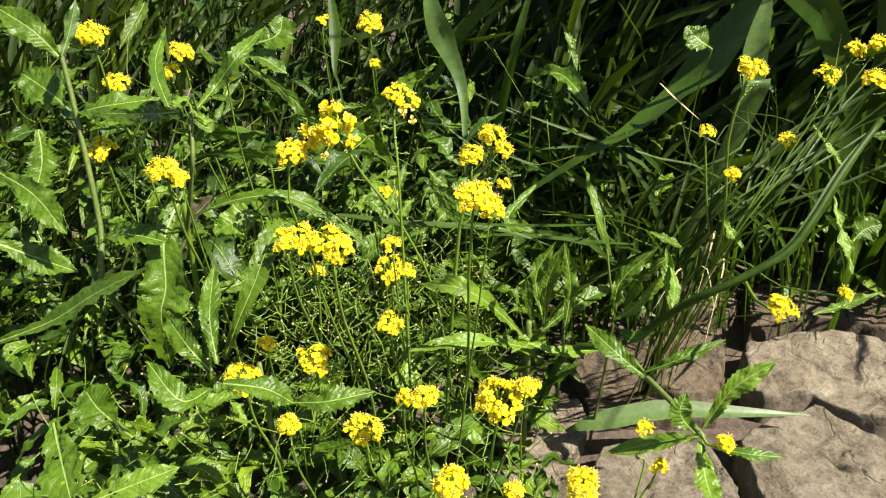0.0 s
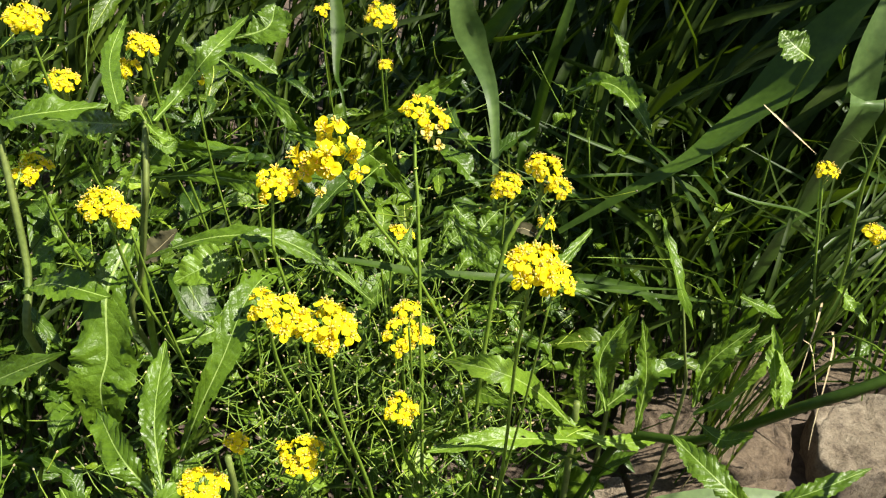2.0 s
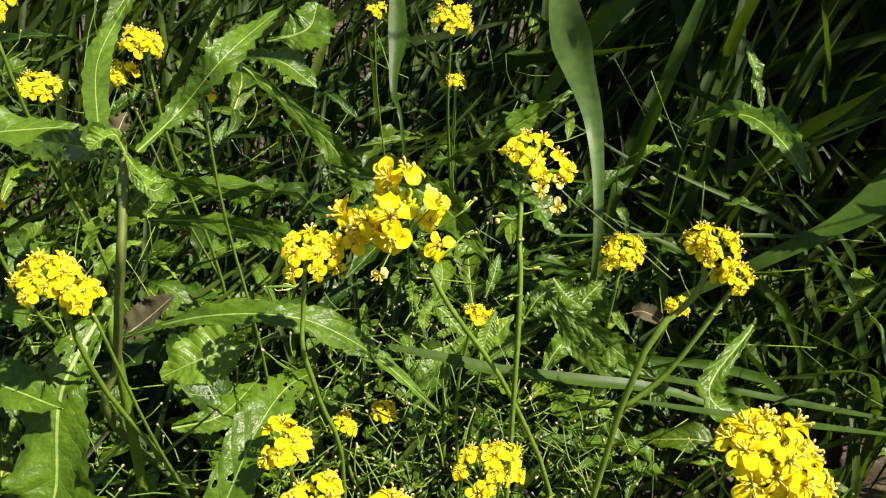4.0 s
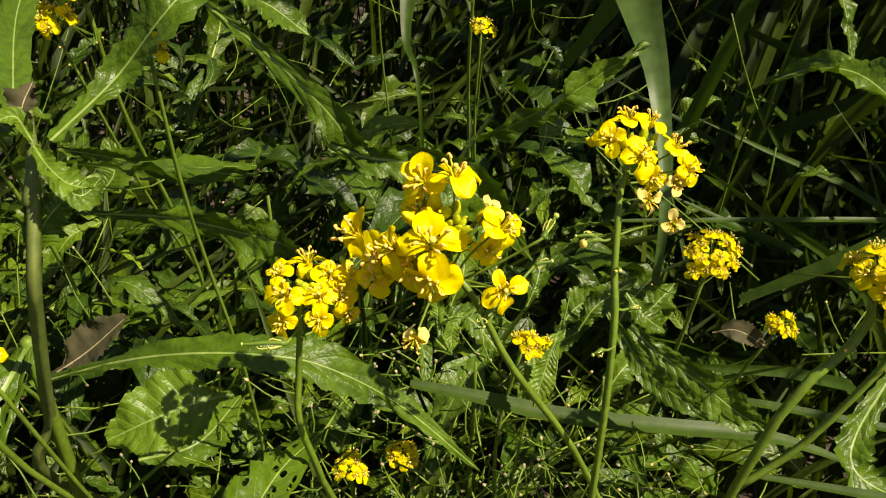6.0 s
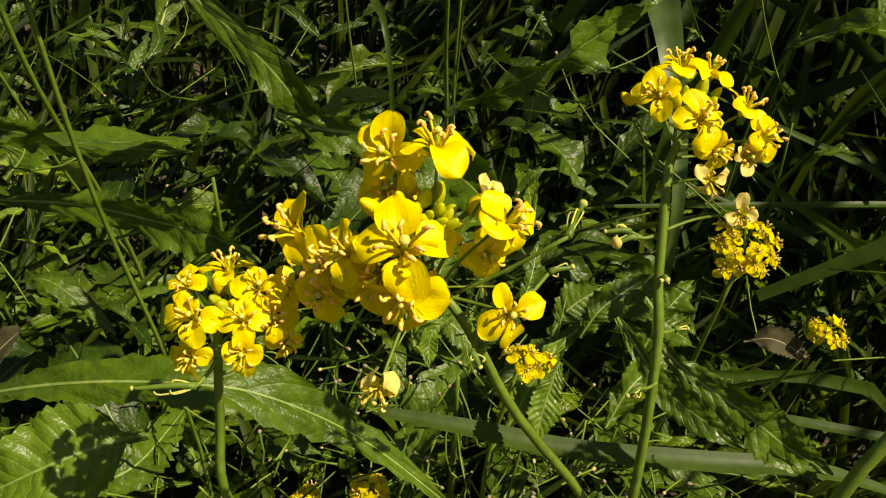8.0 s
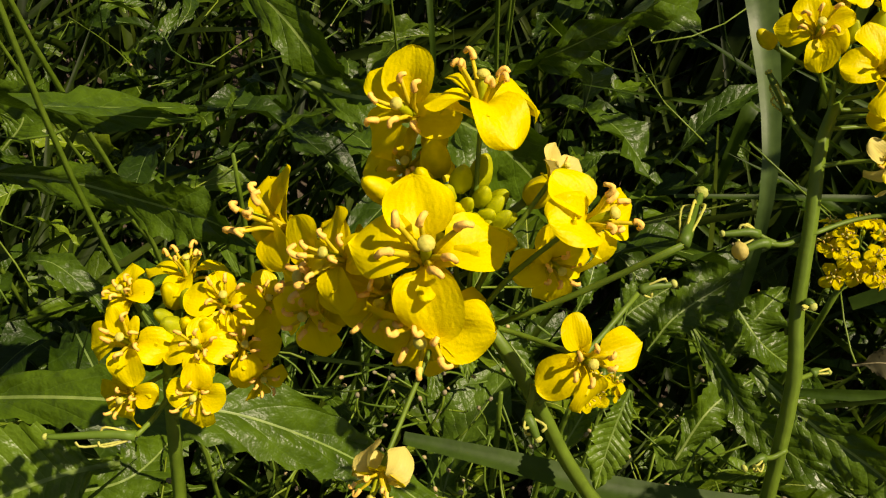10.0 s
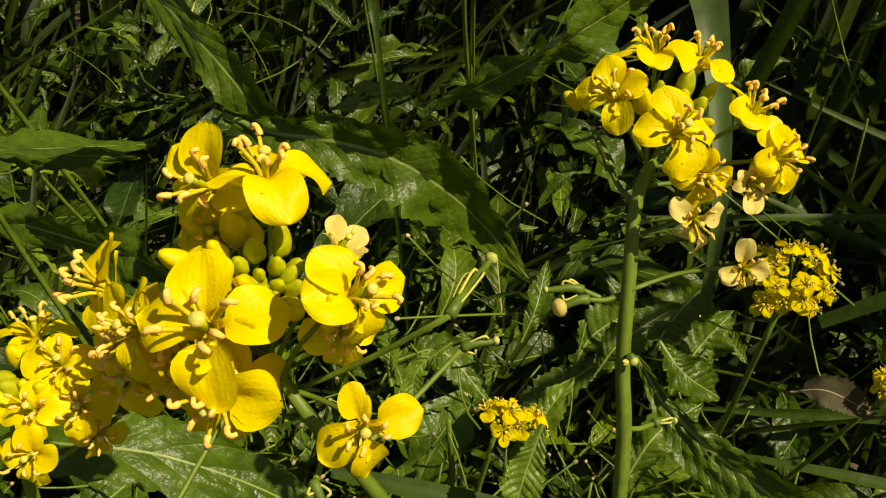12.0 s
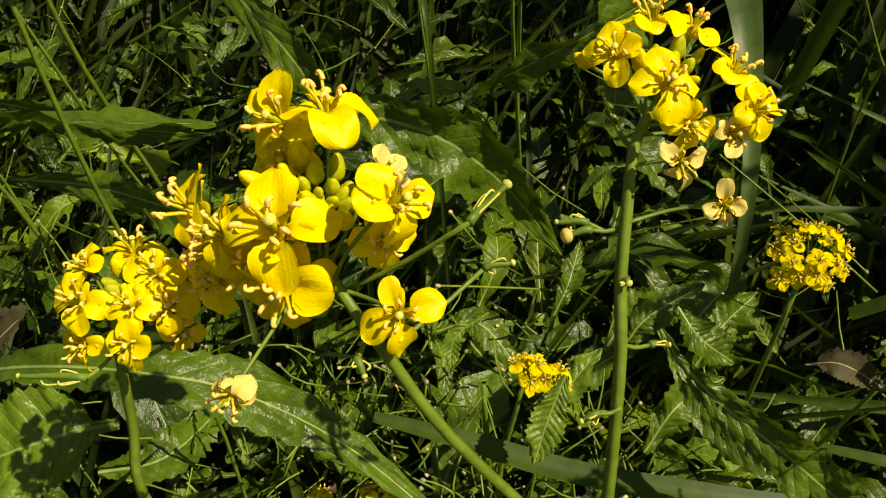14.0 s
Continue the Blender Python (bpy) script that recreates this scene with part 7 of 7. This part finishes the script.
# ---- undergrowth ----
def scatter_leaves(name, label, count, area, top, size, seed, mats, forms, category="undergrowth", low=0.02):
    """Many small leaves in clumps; top(x, y) is the height of the canopy there."""
    rand = random.Random(seed)
    shapes = []
    for k in range(16):
        form = forms[k % len(forms)]
        bend = rand.uniform(-0.5, 0.2)
        v, f, s, uv = leaf_surface([(0, 0, 0), (rand.uniform(-0.06, 0.06), 0.45, 0.14), (rand.uniform(-0.2, 0.2), 1, bend * 0.7)], rand.uniform(0.17, 0.40), (0, 0, 1), rand, n=13, form=form, teeth=0.12, wave=0.3, cup=0.5, crinkle=0.3, holes=rand.choice((0, 0, 2)), rib=0.7)
        shapes.append((np.array([tuple(p) for p in v]), f, s, uv))
    vs, fs, ss, us, k = [], [], [], [], 0
    x0, x1, y0, y1 = area
    done = 0
    tries = 0
    while done < count and tries < count * 20:
        tries += 1
        x, y = rand.uniform(x0, x1), rand.uniform(y0, y1)
        h = top(x, y)
        if h <= low:
            continue
        z = low + (h - low) * rand.random() ** 0.6
        a, f, s, uv = rand.choice(shapes)
        l = size * rand.uniform(0.5, 1.5)
        m = Matrix.Rotation(rand.uniform(0, 6.283), 3, "Z") @ Matrix.Rotation(rand.uniform(-0.4, 0.75), 3, "X") @ Matrix.Rotation(rand.uniform(-0.5, 0.5), 3, "Y")
        vs.append(a @ np.array(m).T * l + (x, y, z))
        fs += [tuple(i + k for i in q) for q in f]
        ss += s
        us += uv
        k += len(a)
        done += 1
    me = mesh_of(name, [tuple(p) for p in np.concatenate(vs)], fs, mats, ss, uv=us)
    return tagged(new(name, me), label, category, kind="stuff")


def scatter_grass(name, label, count, area, height, width, lean, seed, mat, keep=None, n=7):
    rand = random.Random(seed)
    vs, fs, k = [], [], 0
    x0, x1, y0, y1 = area
    for _ in range(count):
        x, y = rand.uniform(x0, x1), rand.uniform(y0, y1)
        if keep and not keep(x, y):
            continue
        h = height(x, y) * rand.uniform(0.55, 1.1)
        a = rand.gauss(lean, 0.9)
        out = Vector((math.cos(a), math.sin(a), 0)) * h * rand.uniform(0.15, 0.9)
        p = [Vector((x, y, -0.02)), Vector((x, y, h * 0.55)) + out * 0.25, Vector((x, y, h * rand.uniform(0.75, 1.0))) + out]
        v, f = blade_surface(p, width * rand.uniform(0.5, 1.5), (rand.uniform(-1, 1), rand.uniform(-1, 0.2), 0.6), n=n, twist=rand.uniform(-90, 90))
        vs += [tuple(q) for q in v]
        fs += [tuple(i + k for i in q) for q in f]
        k += len(v)
    return tagged(new(name, mesh_of(name, vs, fs, [mat])), label, "grass", kind="stuff")


def scatter_twigs(name, label, count, area, zlo, zhi, length, seed):
    """Wiry old flower stalks with thin pods and bead-like ends."""
    rand = random.Random(seed)
    s = Soup()
    x0, x1, y0, y1 = area
    for _ in range(count):
        p = Vector((rand.uniform(x0, x1), rand.uniform(y0, y1), rand.uniform(zlo, zhi)))
        d = Vector((rand.uniform(-1, 1), rand.uniform(-1, 1), rand.uniform(-0.2, 1.2))).normalized()
        l = length * rand.uniform(0.5, 1.6)
        q = p + d * l
        mid = (p + q) / 2 + Vector((rand.uniform(-1, 1), rand.uniform(-1, 1), rand.uniform(-1, 0.4))) * l * 0.1
        s.add(*tube([p, mid, q], 0.0008, 0.0006, 3, 4))
        if rand.random() < 0.5:
            v, f = ball(0.0014, stretch=1.3, n=3, sides=5)
            s.add(v, f, 1, m=aim(q, d))
    return tagged(new(name, s.mesh(name, [STEM, DRY])), label, "undergrowth", kind="stuff")


def clumps(x, y):
    """Leaves stand in clumps with gaps of deep shade between them."""
    c = noise.noise((x * 11, y * 11, 21)) + 0.5 * noise.noise((x * 23, y * 23, 22))
    return 0.25 + 0.75 * max(0.0, min(1.0, 0.5 + 1.6 * c))


def canopy_left(x, y):
    if x > 0.16 - 0.3 * max(0, 0.75 - y):
        return 0
    h = 0.20 + 0.06 * noise.noise((x * 6, y * 6, 1)) + 0.06 * noise.noise((x * 17, y * 17, 5))
    return clumps(x, y) * (h + 0.04) + 0.12 * max(0.0, min(1.0, (y - 0.95) / 0.4)) - 0.10 * max(0.0, min(1.0, (0.72 - y) / 0.2))


def canopy_right(x, y):
    if x < 0.1 or y < 1.25 + 0.12 * max(0, x - 0.3):
        return 0
    return 0.16 + 0.25 * max(0.0, min(1.0, (y - 1.25) / 0.5)) + 0.05 * noise.noise((x * 9, y * 9, 2))


def back_weeds(x, y):
    h = 0.34 + 0.10 * noise.noise((x * 5, y * 5, 11)) + 0.08 * noise.noise((x * 15, y * 15, 12))
    return clumps(x, y) * (h + 0.14 * max(0.0, min(1.0, (y - 1.3) / 0.6))) - 0.22 * max(0.0, min(1.0, (x - 0.05) / 0.3))


def meadow(x, y):
    tall = max(0.0, min(1.0, (x + 0.1) / 0.4))
    return 0.5 + 0.1 * noise.noise((x * 3, y * 3, 8)) + 0.35 * tall + 0.25 * max(0.0, min(1.0, (y - 1.6) / 0.8))


scatter_leaves("undergrowth", "dense low green weed leaves in shade and sun", 1700, (-1.3, 0.16, 0.35, 1.6), canopy_left, 0.075, 11, [LEAF, RIB], ("lance", "lyrate", "ovate"))
scatter_leaves("undergrowth", "broad light green weed leaves among the stems", 380, (-1.3, 0.14, 0.4, 1.5), canopy_left, 0.09, 12, [LEAF_PALE, RIB], ("lyrate", "lance"))
scatter_leaves("undergrowth", "dark weed leaves at the foot of the grass", 450, (0.1, 1.6, 1.2, 2.2), canopy_right, 0.06, 13, [LEAF, RIB], ("lance", "ovate"))
scatter_grass("meadow_grass", "dense dark green meadow grass", 1300, (0.1, 1.9, 1.45, 3.0), meadow, 0.017, 0.3, 14, GRASS)
scatter_grass("meadow_grass", "dark green meadow grass behind the weeds", 700, (-1.8, 0.1, 1.75, 3.0), meadow, 0.015, 0.8, 36, GRASS)
# the next two beds carry their shade in the leaf colour
scatter_leaves("undergrowth", "tangled weed leaves behind the flowers, coloured as in shade", 640, (-1.5, 0.3, 1.2, 2.3), back_weeds, 0.11, 37, [LEAF_SHADED, RIB], ("lance", "lance", "lance", "lyrate"), low=0.1)
scatter_leaves("undergrowth", "small weed leaves behind the flowers, coloured as in shade", 420, (-1.2, 0.35, 1.1, 1.9), back_weeds, 0.045, 38, [LEAF_SHADED, RIB], ("lance", "ovate", "lyrate"), low=0.08)
scatter_grass("meadow_grass", "grass blades bending among the shade-coloured weeds", 620, (-1.3, 0.5, 1.15, 1.8), lambda x, y: 0.42, 0.007, 0.6, 40, GRASS)
scatter_twigs("wiry_stalks", "thin green stalks among the weeds", 160, (-1.0, 0.3, 1.1, 1.8), 0.1, 0.5, 0.09, 39)
scatter_grass("meadow_grass", "green grass growing through the weeds", 320, (-1.2, 0.2, 0.9, 1.45), lambda x, y: 0.36, 0.006, 0.3, 15, GRASS, lambda x, y: x < 0.1)
scatter_grass("meadow_grass", "tall grass leaning over the stones", 170, (0.25, 1.3, 1.25, 1.7), lambda x, y: 0.5, 0.010, 3.6, 16, BLADE)
# reeds largely out of view, added this tall to shade the grass and weeds
scatter_grass("reed_bed", "tall reeds with broad blades behind the stones", 360, (0.7, 2.2, 1.45, 2.6), lambda x, y: 1.9, 0.045, 2.4, 19, BLADE)
scatter_leaves("undergrowth", "weed leaves standing among the tall grass", 60, (-1.4, 1.4, 1.3, 1.9), lambda x, y: 0.42, 0.07, 21, [LEAF, RIB], ("lance", "lyrate", "lance"), low=0.15)
scatter_twigs("wiry_stalks", "wiry green stalks with thin pods", 1000, (-0.25, 0.06, 0.80, 1.14), 0.15, 0.40, 0.028, 17)
scatter_twigs("wiry_stalks", "wiry green stalks with thin pods", 700, (-0.5, 0.12, 0.55, 1.2), 0.10, 0.34, 0.04, 18)

# the meadow goes on round about, with ragged edges
def open_meadow(x, y):
    """Grass all round but for the stones and the trodden ground in front of them."""
    edge = 0.5 * noise.noise((x * 0.9, y * 0.9, 4)) + 0.25 * noise.noise((x * 2.7, y * 2.7, 6))
    bare = max(abs(x - 1.2 + 0.1 * y) / 2.4, abs(y + 0.6) / 1.75)
    return bare + edge > 1.0 and not (-1.35 < x < 1.95 and 0.3 < y < 3.0)


def low_grass(x, y):
    return 0.10 + 0.08 * noise.noise((x * 2, y * 2, 9))


def high_grass(x, y):
    return 0.55 + 0.2 * noise.noise((x * 1.5, y * 1.5, 3)) + 0.12 * max(0.0, min(3.0, y - 2))


scatter_grass("meadow_grass", "dense dark green meadow grass farther off", 9000, (-6.0, 6.0, -3.5, 8.0), high_grass, 0.02, 0.3, 31, GRASS, open_meadow, n=3)
scatter_grass("meadow_grass", "short trodden grass in front of the weeds", 2600, (-2.2, 4.0, -2.6, 0.32), low_grass, 0.006, 1.0, 34, GRASS, lambda x, y: math.hypot(x, y) > 0.25 and noise.noise((x * 1.6, y * 1.6, 2)) > -0.15, n=3)
scatter_leaves("undergrowth", "low weed leaves at the edge of the meadow", 900, (-3.2, -1.2, -1.2, 2.6), lambda x, y: 0.16 + 0.3 * noise.noise((x * 1.3, y * 1.3, 7)) - 0.35 * max(0.0, abs(x + 2.2) - 0.5) - 0.2 * max(0.0, abs(y - 0.7) - 1.2), 0.10, 35, [LEAF, RIB], ("lance", "lyrate"))
